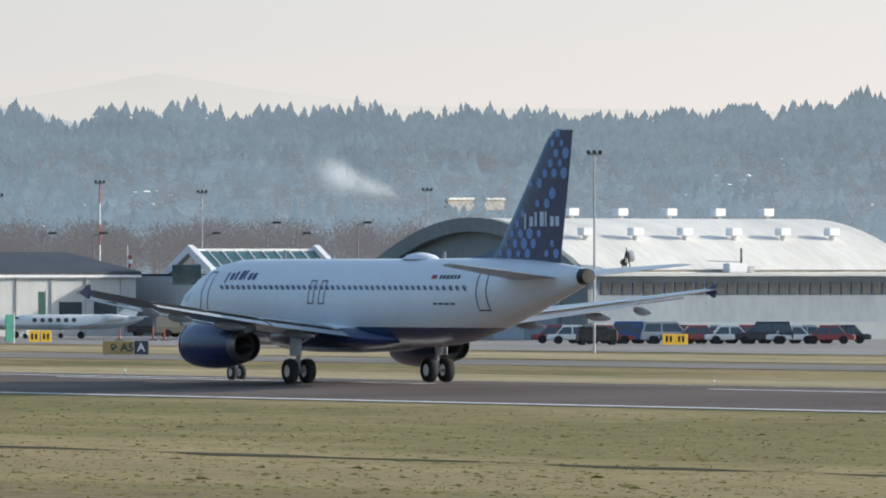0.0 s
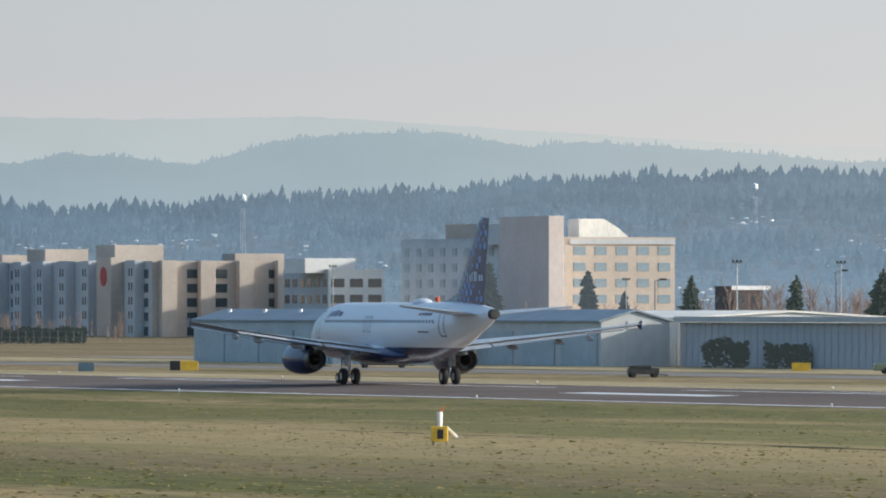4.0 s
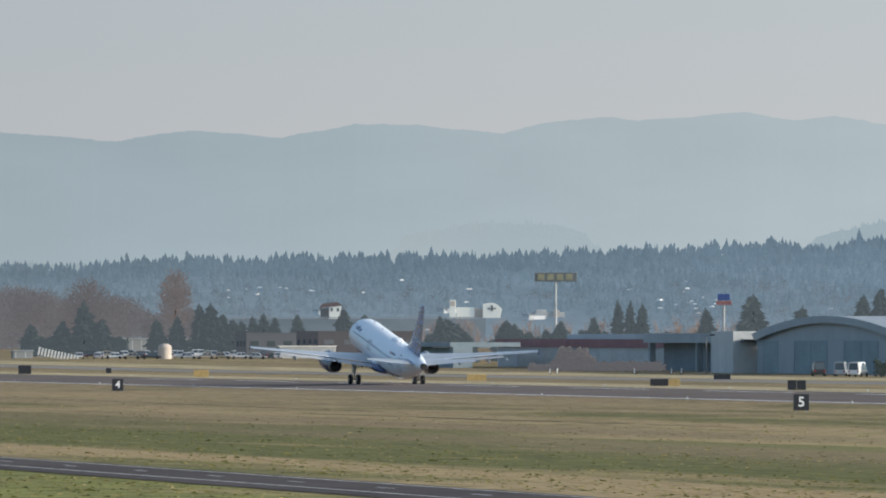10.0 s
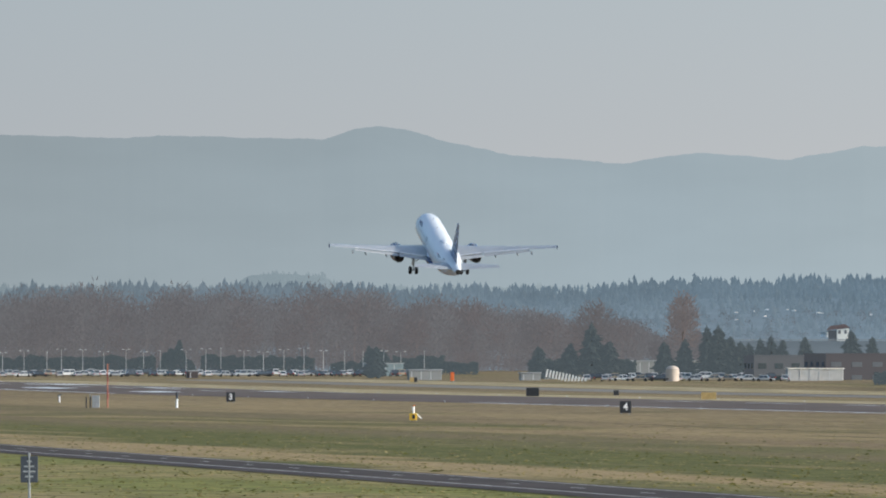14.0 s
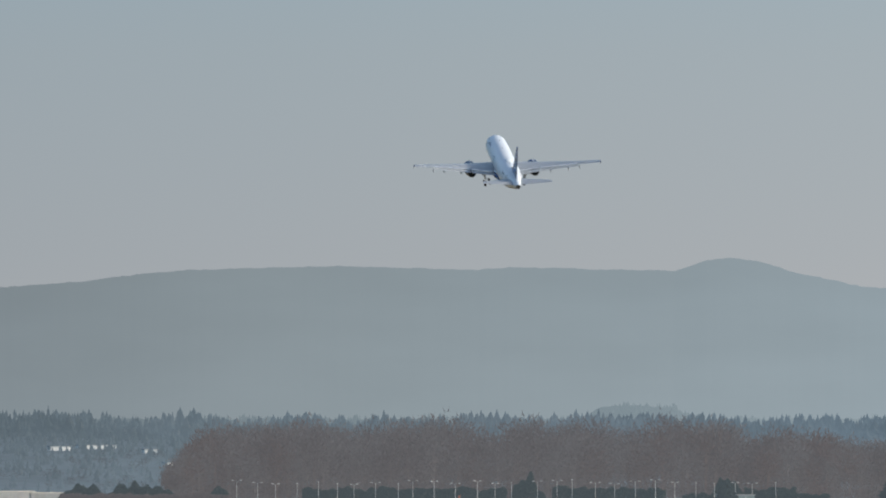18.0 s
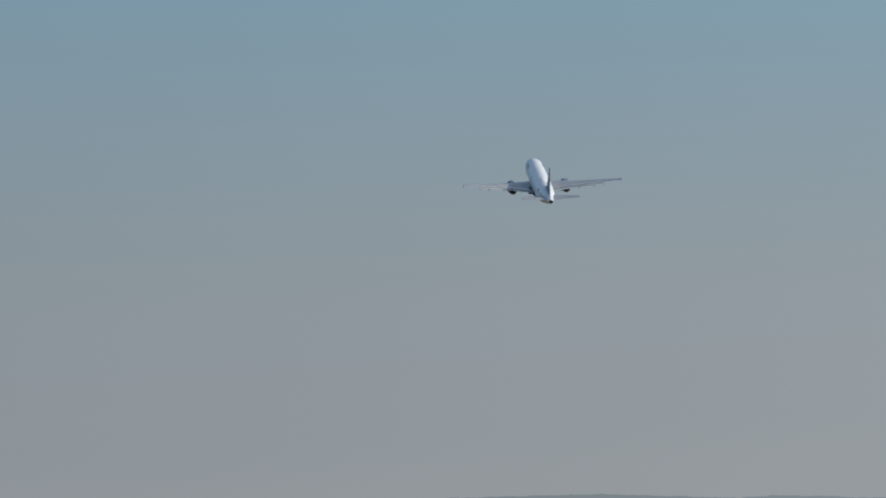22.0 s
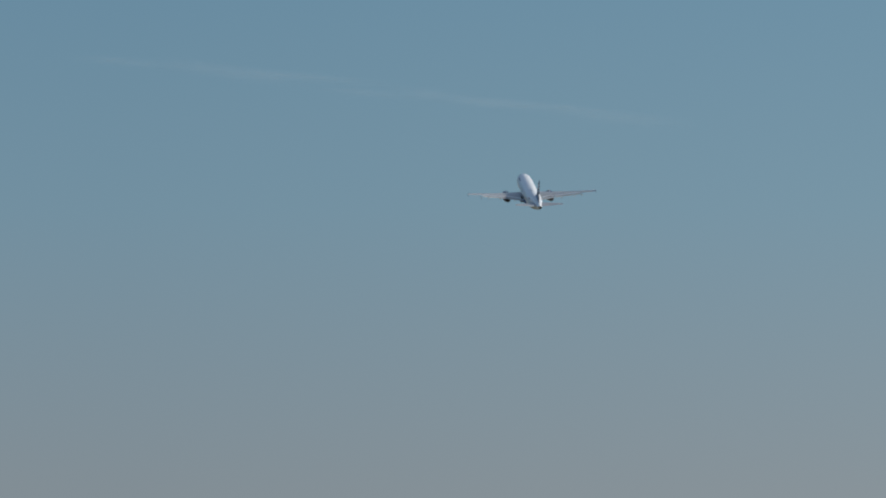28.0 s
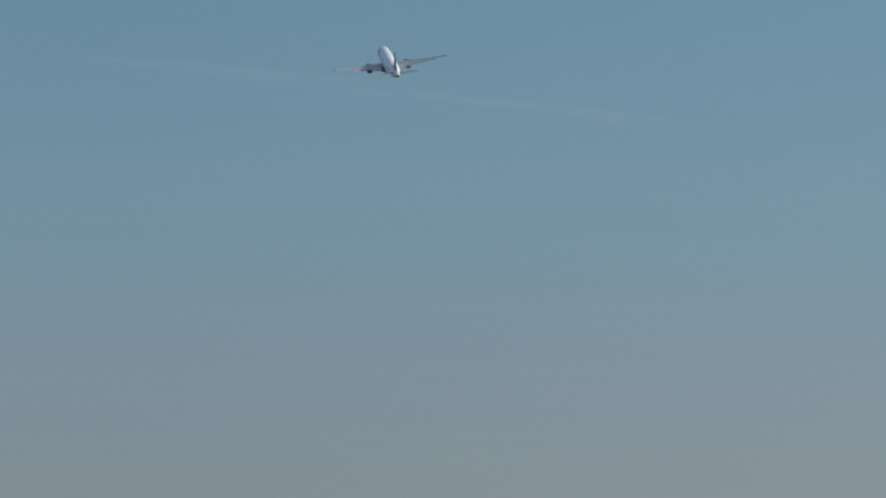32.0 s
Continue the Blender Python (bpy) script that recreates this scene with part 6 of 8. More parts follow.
bm = prism(((-.6, 11.6), (6, 11.6), (5, 13.8), (1.4, 13.8)), 12, 36.5)
part("mansard", bm, ROOF_DARK, ob, "dark mansard roof")
part("roof_house", bevelled(boxes((.5, 1, 11.5, 9, 10, 14.4)), .05), STUCCO, ob)
for y in (2.2, 4.6):
    part("flue", tubes(((8.6, y, 14), (8.6, y, 16.5), .25, .25, 8)), SIGN_WHITE, ob, "bright metal flue")

CURTAIN = mat("blue_grey_curtain_wall", (0.40, 0.49, 0.55), 0.35, vary=0.1, scale=0.15, coat=0.2)
tower = block_with_windows("office_tower", 659, 1782, 25.4, 82, 6, 3.0, STUCCO, CURTAIN, "tan office hotel with a blue-grey glazed side and green windows", 6, 12, (2.4, 1.6), mat("tinted_pane", (0.27, 0.35, 0.40), 0.35, vary=0.08, scale=0.3))
part("lift_tower", bevelled(boxes((-4.6, -13, 0, -1.6, 14, 23.2)), .06), mat("pale_pink_render", (0.70, 0.61, 0.57), 0.9, vary=0.05, scale=0.12), tower, "tall tan lift tower")
part("lift_tower_back", bevelled(boxes((-2, 14.1, 18, 6, 34, 22.0)), .06), CURTAIN, tower, "grey roof tower")
part("roof_house", bevelled(boxes((2, 44, 18, 10, 62, 22.2)), .06), STUCCO, tower, "tan roof structure")
part("top_band", boxes((4.4, -.3, 18.0, 25.4, -.003, 19.0)), STUCCO_GREY, tower, "white band under the parapet")
bm = prism(((7, 19.3), (17, 19.3), (15, 21.0), (12, 22.8), (7, 22.8)), 2, 8)
part("glass_slope", bm, ROOF_PALE, tower, "bright sloping roof glazing")
ob = block_with_windows("grey_office", 622, 1800, 11, 26, 4, 3.0, WHITE_WALL, STUCCO_GREY, "low grey office block with dark windows", 3, 6, (2.6, 1.6))
part("roof_house", bevelled(boxes((-4, 2, 12.6, 6, 14, 15.4)), .05), WHITE_WALL, ob, "white roof structure")
ob = block_with_windows("red_shop", 715, 1830, 6, 10, 3, 3.0, BRICK, BRICK, "red-brown shop front with a white sign band", 2, 3, (1.2, 1.2))
part("sign_band", boxes((-.5, -.4, 9.6, 7.5, -.1, 10.4)), SIGN_WHITE, ob, "white sign band")

# 9 low buildings left of the arched hangar
ob = building("freight_shed", 411, 1700, "long white freight shed with a maroon roof band", "shed")
FREIGHT = mat("hazy_white_wall", (0.50, 0.50, 0.49), 0.8, vary=0.08, scale=0.1)
wall_x(ob, 0, 150, 0, 5.5, FREIGHT)
wall_y(ob, 0, 20, 0, 5.5, FREIGHT)
wall_x(ob, 0, 150, 19.7, 5.5, FREIGHT)
part("monitor_roof", bevelled(boxes((3, 40, 5.5, 12, 105, 6.5)), .05), ROOF_DULL, ob, "raised grey roof monitor")
part("roof_band", boxes((-.25, -.2, 4.1, -.003, 150.2, 5.6)), RED_BAND, ob, "maroon band below the roof edge")
part("flat_roof", boxes((.3, 0, 5.25, 20, 150, 5.45)), ROOF_PALE, ob)
pieces("dock_door", ob, STUCCO_GREY, [(-.05, 8 + 21 * k, 1.7) for k in range(7)], (.1, 4, 3.0))
ob = building("open_garage", 392, 1800, "teal-fronted low garage with pale end piers", "garage")
wall_x(ob, 0, 34, 1.0, 4.0, TEAL)
part("flat_roof", boxes((-1, -1, 4.2, 12, 35, 5.0)), BLUE_CLAD, ob)
for y in (0, 34):
    part("pier", boxes((-.6, y - 1.5, 0, 3, y + 1.5, 4.2)), BLUE_CLAD, ob)
ob = building("canopy_shed", 402, 1618, "dark canopy shed beside a pale block", "shed")
wall_x(ob, 0, 70, 2.0, 5.6, WALL_DULL)
part("canopy_roof", boxes((-1, -1, 5.0, 14, 72, 6.6)), WALL_BLUE, ob)
for y in (2, 36, 70):
    part("pier", boxes((-.5, y - .6, 0, .5, y + .6, 5.0)), WALL_BLUE, ob)
# yard walls and roofs have the haze painted in as glow
YARD_AIR_GLOW = ((300, (66, 69, 73)), (1300, (70, 75, 80)))
HAZY_BRICK = far_mat("hazy_brown_brick", ((0.05, 0.041, 0.042), (0.056, 0.046, 0.046)), YARD_AIR_GLOW)
HAZY_GREY = far_mat("hazy_grey_wall", ((0.07, 0.073, 0.077), (0.08, 0.083, 0.087)), YARD_AIR_GLOW)
HAZY_RED = far_mat("hazy_red_roof", ((0.09, 0.05, 0.045), (0.09, 0.05, 0.045)), YARD_AIR_GLOW)
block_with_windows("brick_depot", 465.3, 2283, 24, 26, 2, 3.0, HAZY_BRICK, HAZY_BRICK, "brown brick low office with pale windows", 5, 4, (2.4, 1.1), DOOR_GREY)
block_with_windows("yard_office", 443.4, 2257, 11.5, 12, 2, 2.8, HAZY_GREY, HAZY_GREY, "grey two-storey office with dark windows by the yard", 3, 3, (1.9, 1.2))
for b, d, w, h, m, lab in ((10.618, 2500, 22.6, 4.0, PALEWALL, "long low pale store building behind the car yard"), (11.46, 2290, 12.6, 2.7, WHITE_WALL, "long white box trailer in the depot yard"), (9.038, 2600, 9.5, 3.2, TEAL, "low blue-green site building by the car park"), (9.267, 2320, 7.5, 2.3, PALEWALL, "pale site cabin beyond the runway"),
                          (9.86, 2300, 4.5, 1.7, PALEWALL, "small white site cabin by the slatted stand"), (7.96, 2450, 2.4, 1.7, BRICK, "small faded red hut before the car park"), (12.0, 2300, 9, 3.0, WHITE_WALL, "white box trailer by the garage"), (5.2, 3150, 14, 3.2, WHITE_WALL, "pale far warehouse beyond the car park"), (4.9, 3200, 22, 3.5, WHITE_WALL, "pale far warehouse beyond the car park"), 
                          (13.3, 2950, 8, 3.4, WHITE_WALL, "white far store front"), (14.0, 2960, 6, 3.2, WHITE_WALL, "white far store front")):
    x, y = polar(b, d)
    q = thing("cabin" if w < 12 else "warehouse", x, y, ground_z(x, y) - .1, -b + 6, label=lab, category="cabin" if w < 12 else "warehouse", group="sheds and trailers in the far yards")
    part("wall_block", bevelled(boxes((-w / 2, 0, 0, w / 2, 4, h)), .08), FREIGHT if m is WHITE_WALL else m, q)
    part("roof", boxes((-w / 2 - .2, -.2, h + .003, w / 2 + .2, 4.2, h + .25)), ROOF_PALE if m is WHITE_WALL else ROOF_DULL, q)
    for k in range(int(w / 2.2)):
        part("panel_rib", boxes((-w / 2 + .5 + 2.2 * k, -.06, .2, -w / 2 + .7 + 2.2 * k, -.003, h - .2)), STUCCO_GREY, q)
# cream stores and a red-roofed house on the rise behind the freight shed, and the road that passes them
# cream walls brightened by a painted haze glow
CREAM_HAZE = far_mat("hazy_cream_render", ((0.62, 0.56, 0.46), (0.68, 0.62, 0.52)), AIR_GLOW)
b, d = 12.407, 3600
x, y = polar(b, d)
z = slope_z(b, d) - 1
ob = thing("store", x, y, z, -b, label="cream store with a rounded gable and a square pylon", category="store", group="stores on the rise")
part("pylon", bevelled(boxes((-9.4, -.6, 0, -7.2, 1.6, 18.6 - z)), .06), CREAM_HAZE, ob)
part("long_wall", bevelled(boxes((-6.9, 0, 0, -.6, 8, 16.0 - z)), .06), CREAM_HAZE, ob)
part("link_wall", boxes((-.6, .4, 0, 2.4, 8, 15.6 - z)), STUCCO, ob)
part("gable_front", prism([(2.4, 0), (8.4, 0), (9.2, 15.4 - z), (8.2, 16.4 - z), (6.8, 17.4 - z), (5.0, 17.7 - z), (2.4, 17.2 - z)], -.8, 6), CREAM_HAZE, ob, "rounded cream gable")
part("ornament_bar", boxes((4.0, -.9, 15.3 - z, 7.0, -.81, 15.8 - z)), HAZY_GREY, ob)
part("ornament_bar", boxes((5.2, -.96, 14.6 - z, 5.9, -.906, 16.7 - z)), HAZY_GREY, ob)
part("sign_panel", boxes((-9.2, -.7, 16.4 - z, -7.4, -.61, 18.2 - z)), STUCCO, ob)
b, d = 12.818, 3600
x, y = polar(b, d)
z = slope_z(b, d) - 1
ob = thing("store", x, y, z, -b, label="low cream store with a stepped front beside the sign pole", category="store", group="stores on the rise")
part("front_wall", bevelled(boxes((-6.6, 0, 0, 5.4, 7, 14.3 - z)), .06), FREIGHT, ob)
part("step_wall", bevelled(boxes((-4.8, -.5, 0, -1.0, 6, 15.2 - z)), .06), FREIGHT, ob)
part("step_wall", bevelled(boxes((1.6, -.5, 0, 3.6, 6, 15.0 - z)), .06), STUCCO, ob)
b, d = 11.6, 3500
x, y = polar(b, d)
z = slope_z(b, d) - 1
ob = thing("house", x, y, z, -b, label="cream gabled house with a dark red roof on the rise", category="house", group="stores on the rise")
part("wall", bevelled(boxes((-1.2, 0, 0, 3.0, 7, 16.2 - z)), .06), CREAM_HAZE, ob)
part("side_wall", bevelled(boxes((-4.2, 1.2, 0, -1.25, 7, 15.4 - z)), .06), HAZY_GREY, ob)
part("roof", prism([(-4.8, 15.5 - z), (3.5, 16.3 - z), (1.6, 17.6 - z), (-3.4, 17.0 - z)], -.4, 7.4), HAZY_RED, ob, "dark red roof")
for wx in (-.7, 1.4):
    part("window", boxes((wx, -.06, 14.3 - z, wx + .8, .02, 15.5 - z)), HAZY_GREY, ob)
bm = bmesh.new()
lines = [[bm.verts.new((*polar(10.9 + .06 * i, 3380), h)) for i in range(27)] for h in (1.0, 11.6)]
for i in range(26):
    bm.faces.new((lines[0][i], lines[0][i + 1], lines[1][i + 1], lines[1][i]))
# bank and rail also glow with painted haze
tagged(mesh_ob("road_bank", bm, far_mat("hazy_bank_grass", ((0.03, 0.027, 0.022), (0.03, 0.027, 0.022)), WARM_AIR_GLOW, deep=True)), "dull grassy bank of a raised road", "bank", kind="structure")
PALE_RAIL = far_mat("hazy_rail", ((0.12, 0.11, 0.1), (0.16, 0.15, 0.13)), WARM_AIR_GLOW)
rail = thing("guard_rail", *polar(11.65, 3379), 11.6, -11.65, label="pale guard rail along the raised road", category="rail")
for i in range(14):
    part("rail_beam", boxes((-46 + 6.6 * i, -.1, .25, -39.5 + 6.6 * i, .1, .5)), PALE_RAIL, rail)
    part("post", boxes((-46 + 6.6 * i, .11, 0, -45.7 + 6.6 * i, .3, .6)), STEEL, rail)
x, y = polar(10.656, 2250)
ob = thing("storage_tank", x, y, ground_z(x, y), label="white cylindrical storage tank in the car yard", category="tank")
part("tank_body", tubes(((0, 0, 0), (0, 0, 2.6), 1.5, 1.5, 24)), STUCCO, ob)
part("tank_lid", loft([[(r * math.cos(a * .2618), r * math.sin(a * .2618), z) for a in range(24)] for r, z in ((1.5, 2.605), (1.35, 2.95), (.95, 3.25), (.4, 3.42))]), STUCCO, ob, smooth=True)

# 10 big signs on poles, water towers
x, y = polar(12.855, 2600)
ob = thing("pole_sign", x, y, ground_z(x, y), -12.9, label="tall roadside sign, dull yellow blocks on a dark board", category="sign")
part("pole", tubes(((0, 0, 0), (0, 0, 18.6), .32, .26, 10)), STUCCO_GREY, ob)
part("board", bevelled(boxes((-5.4, -.5, 18.4, 5.4, .5, 20.7)), .05), mat("dull_blue_board", (0.16, 0.18, 0.19), .6), ob)
for k in range(4):
    part("sign_block", boxes((-4.6 + 2.4 * k, -.56, 18.8, -2.9 + 2.4 * k, -.503, 20.3)), mat("dull_yellow", (0.33, 0.32, 0.21), .6) if k == 0 else bpy.data.materials["dull_yellow"], ob)
x, y = polar(13.8, 2500)
ob = thing("pole_sign", x, y, ground_z(x, y), -13.8, label="blue and red roadside sign on a pole", category="sign")
part("pole", tubes(((0, 0, 0), (0, 0, 14), .3, .3, 8)), STEEL, ob)
part("board", bevelled(boxes((-1.5, -.3, 13.4, 1.5, .3, 15.0)), .05), mat("sign_blue", (0.05, 0.10, 0.30), .6), ob)
part("board", bevelled(boxes((-1.9, -.3, 12.3, 1.9, .3, 13.3)), .05), RED_BAND, ob)
for b, d, h in ((21.46, 3900, 14), (18.58, 3750, 20)):
    x, y = polar(b, d)
    ob = thing("water_tower", x, y, slope_z(b, d), -b, label="white water tower on the hillside", category="tower")
    part("tank", ring_solid(((0, .1), (.3, .9), (1.0, 1.35), (1.9, 1.3), (2.7, .8), (3.0, .1)), 16), WHITE_WALL, ob, smooth=True).matrix_basis = pose(0, 0, h + 3.2, -90, 0, 0)
    for dx, dy in ((-.7, 0), (.7, 0), (0, .7), (0, -.7)):
        part("leg", tubes(((dx * 1.3, dy * 1.3, -1), (dx, dy, h + 1), .09, .09, 5)), STUCCO_GREY, ob)

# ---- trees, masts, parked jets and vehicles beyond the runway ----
# needles and leaves glow faintly, which paints haze over their dark parts
FIR_NEAR = far_mat("hazy_dark_needles", ((0.115, 0.135, 0.12), (0.135, 0.16, 0.13), (0.155, 0.18, 0.14), (0.185, 0.195, 0.15)), ((300, (56, 64, 64)), (1300, (58, 66, 66))))
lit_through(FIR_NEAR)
FIR_AIR_GLOW = ((300, (74, 82, 87)), (800, (75, 85, 90)), (1300, (78, 88, 94)))
FIR_FAR = far_mat("hazy_conifer_needles", ((0.014, 0.019, 0.018), (0.022, 0.028, 0.025), (0.032, 0.038, 0.032)), FIR_AIR_GLOW)
SHRUB = far_mat("hazy_hedge_leaves", ((0.042, 0.056, 0.042), (0.048, 0.063, 0.046), (0.056, 0.068, 0.05), (0.066, 0.07, 0.053)), ((300, (68, 77, 78)), (800, (66, 75, 77)), (1300, (66, 74, 76))))
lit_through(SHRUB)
TWIGS = far_mat("brown_twigs", ((0.16, 0.125, 0.115), (0.22, 0.17, 0.15), (0.28, 0.22, 0.19)))
TRUNK = mat("conifer_bark", (0.09, 0.07, 0.055), 0.95, vary=0.2, scale=2)
CONE = mat("cone_orange", (0.55, 0.12, 0.06), 0.6, vary=0.1, scale=3)


def conifer(bearing, d, top, width, seed, label, name="conifer", leaf=None):
    """Trunk and a ragged crown of drooping boughs, each its own clump."""
    rnd = random.Random(seed)
    x, y = polar(bearing, d)
    z = ground_z(x, y)
    h = top - z
    width *= 1.2
    round_top = name == "broad_tree"
    ob = thing(name, x, y, z, label=label, category="tree", group="conifers beyond the apron")
    part("trunk", tubes(((0, 0, 0), (0, 0, h * .9), h * .018, .04, 7)), TRUNK, ob)
    verts, faces = [], []
    tiers = 32
    lop = rnd.uniform(0, 6.28)
    for k in range(tiers):
        t = k / (tiers - 1)
        reach = width * .62 * min(1.0, .62 + t * 2.2) * ((1 - t * t) ** .6 if round_top else (1 - t) ** .46) * (1 + .38 * noise.noise((seed, k * .55, 0))) + .12
        for i in range(24 if t < .7 else 16):
            a = rnd.uniform(0, 6.283)
            r = reach * rnd.uniform(.55, 1.12) * (1 + .14 * math.cos(a - lop)) * (1 + .3 * noise.noise((2 * math.cos(a), 2 * math.sin(a), t * 5 + seed)))
            zz = h * (.09 + .86 * t) + rnd.uniform(-.03, .03) * h
            drop, wide = r * rnd.uniform(-.12, .3), max(.16, r * rnd.uniform(.09, .2))
            c, s = math.cos(a), math.sin(a)
            base = len(verts)
            thick = h * rnd.uniform(.012, .034)
            for f, w, up in ((.08, .1, thick), (.55, 1, thick * .6), (1.0, .12, -drop), (.5, 0, -drop - thick * .9)):
                for side in ((-1, 1) if w else (0,)):
                    verts.append((c * r * f - s * wide * w * side, s * r * f + c * wide * w * side, zz + up))
            faces.extend(tuple(base + q for q in f) for f in ((0, 1, 3), (0, 3, 2), (2, 3, 5), (2, 5, 4), (2, 4, 6), (3, 6, 5), (0, 2, 6), (1, 6, 3)))
    base = len(verts)
    verts.extend(((-.14, -.1, h * .9), (.14, -.1, h * .9), (0, .14, h * .9), (0, 0, h)))
    faces.extend(((base, base + 1, base + 3), (base + 1, base + 2, base + 3), (base + 2, base, base + 3)))
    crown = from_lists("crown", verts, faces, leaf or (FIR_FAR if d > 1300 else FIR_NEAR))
    crown.parent = ob
    return ob


near = "dark green conifer standing behind the apron"
for k, (b, d, top, w) in enumerate((
        (22.183, 1150, 10.10, 3.3), (22.469, 1160, 7.57, 3.0), (22.714, 1150, 11.70, 4.4), (23.188, 1150, 11.57, 3.0),
        (23.391, 1150, 12.14, 4.2), (23.579, 1155, 12.88, 4.6), (23.487, 1165, 10.48, 3.4), (23.779, 1150, 10.93, 3.4), (23.871, 1160, 9.18, 3.0),
        (24.094, 1180, 12.51, 2.8), (24.202, 1180, 10.88, 2.2), (24.342, 1180, 11.86, 2.4), (24.440, 1180, 12.91, 2.4), (24.552, 1180, 13.17, 3.0), (21.694, 1150, 9.34, 2.6), (21.106, 1200, 9.50, 2.6))):
    conifer(b, d, top, w, 30 + k, "slim " + near if w < 3.2 else "tall " + near)
conifer(23.042, 1155, 9.48, 5.4, 61, "broad dark green tree behind the apron", "broad_tree")
conifer(23.932, 1165, 7.25, 4.4, 62, "low dark green tree behind the apron", "broad_tree")
for k, (b, d, top, w, lab) in enumerate((
        (19.961, 1500, 12.57, 4.0, "tall dark conifer before the office tower"), (20.521, 1500, 11.32, 3.0, "slim dark conifer before the office tower"), (20.727, 1500, 8.16, 2.2, "small dark conifer before the office tower"),
        (14.681, 1900, 14.87, 5.4, "broad dark conifer behind the arched hangar"), (14.586, 1910, 13.65, 4.6, "dark conifer behind the arched hangar"), (15.632, 1900, 15.08, 5.0, "forked dark conifer behind the arched hangar"), (15.692, 1902, 14.56, 4.4, "dark conifer behind the arched hangar"),
        (15.123, 1900, 13.71, 5.4, "round-topped dark conifer behind the arched hangar"), (13.966, 1950, 13.82, 6.5, "broad dark conifer behind the freight shed"), (14.243, 1950, 11.54, 5.0, "low dark conifer behind the freight shed"),
        (13.203, 1950, 12.73, 2.6, "slim dark conifer in a row of three"), (13.276, 1950, 12.52, 2.4, "slim dark conifer in a row of three"), (13.340, 1950, 11.98, 3.0, "slim dark conifer in a row of three"), (13.696, 1950, 11.11, 4.0, "dark conifer behind the freight shed"),
        (16.159, 1830, 12.29, 5.5, "dark conifer beside the tan inn"), (16.064, 1825, 11.26, 4.0, "slim dark conifer beside the tan inn"), (15.873, 1900, 11.39, 5.0, "low dark conifer behind the hangar"), (15.285, 1920, 11.03, 5.0, "low dark conifer behind the hangar"),
        (10.608, 2400, 9.8, 4.0, "low dark conifer beyond the car yard"), (10.726, 2400, 10.5, 4.0, "low dark conifer beyond the car yard"), (10.850, 2400, 13.7, 4.2, "tall dark conifer beyond the car yard"), (10.914, 2400, 13.6, 4.6, "tall dark conifer beyond the car yard"), (10.984, 2400, 11.0, 4.4, "dark conifer beyond the car yard"), (11.038, 2400, 9.9, 4.0, "low dark conifer beyond the car yard"),
        (11.085, 2450, 9.6, 3.6, "small dark conifer behind the yard office"), (11.149, 2450, 10.6, 3.6, "dark conifer behind the yard office"), (11.212, 2450, 11.3, 3.8, "dark conifer behind the yard office"), (11.276, 2450, 10.4, 3.6, "dark conifer behind the yard office"), (11.403, 2450, 11.1, 4.0, "dark conifer behind the yard office"), (11.66, 2450, 12.6, 5.0, "broad dark conifer behind the brick depot"), (11.78, 2450, 11.0, 4.0, "dark conifer behind the brick depot"),
        (12.234, 2050, 9.35, 7, "low dark tree by the freight shed"), (12.583, 2050, 9.01, 5, "low dark tree by the freight shed"))):
    conifer(b, d, top, w, 90 + k, lab, "broad_tree" if "tree" in lab else "conifer")
for k, (b, top, w, lab) in enumerate(((10.202, 14.3, 4.6, "big round dark tree beyond the car yard"), (10.084, 9.5, 4.0, "low round dark tree beyond the car yard"), (10.306, 9.9, 4.6, "low broad dark tree beyond the car yard"), (9.90, 8.6, 4.0, "low dark tree beside the car yard"), (8.99, 8.4, 4.2, "round dark tree by the car park"))):
    conifer(b, 2400, top, w, 140 + k, lab, "broad_tree")
# brown crowns with the haze painted in as glow
RUST = far_mat("hazy_rusty_leaves", ((0.085, 0.054, 0.042), (0.10, 0.064, 0.048), (0.115, 0.075, 0.057)), LOW_AIR_GLOW)
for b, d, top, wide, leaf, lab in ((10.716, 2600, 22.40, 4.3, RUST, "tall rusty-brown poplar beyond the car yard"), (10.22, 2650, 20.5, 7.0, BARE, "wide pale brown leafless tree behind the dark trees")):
    x, y = polar(b, d)
    z = ground_z(x, y)
    ob = thing("poplar" if wide < 5 else "leafless_tree", x, y, z, label=lab, category="tree", group="tall trees beyond the car yard")
    part("trunk", tubes(((0, 0, 0), (0, 0, (top - z) * .9), .35, .08, 7)), TRUNK, ob)
    rnd, verts, faces = random.Random(int(top * 10)), [], []
    add_bare(verts, faces, 0, 0, 0, (top - z) * .9, wide * .8, rnd, 60, 1.0)
    add_crown(verts, faces, 0, 0, 0, top - z, wide, rnd, 1900, .16)
    from_lists("crown", verts, faces, leaf).parent = ob


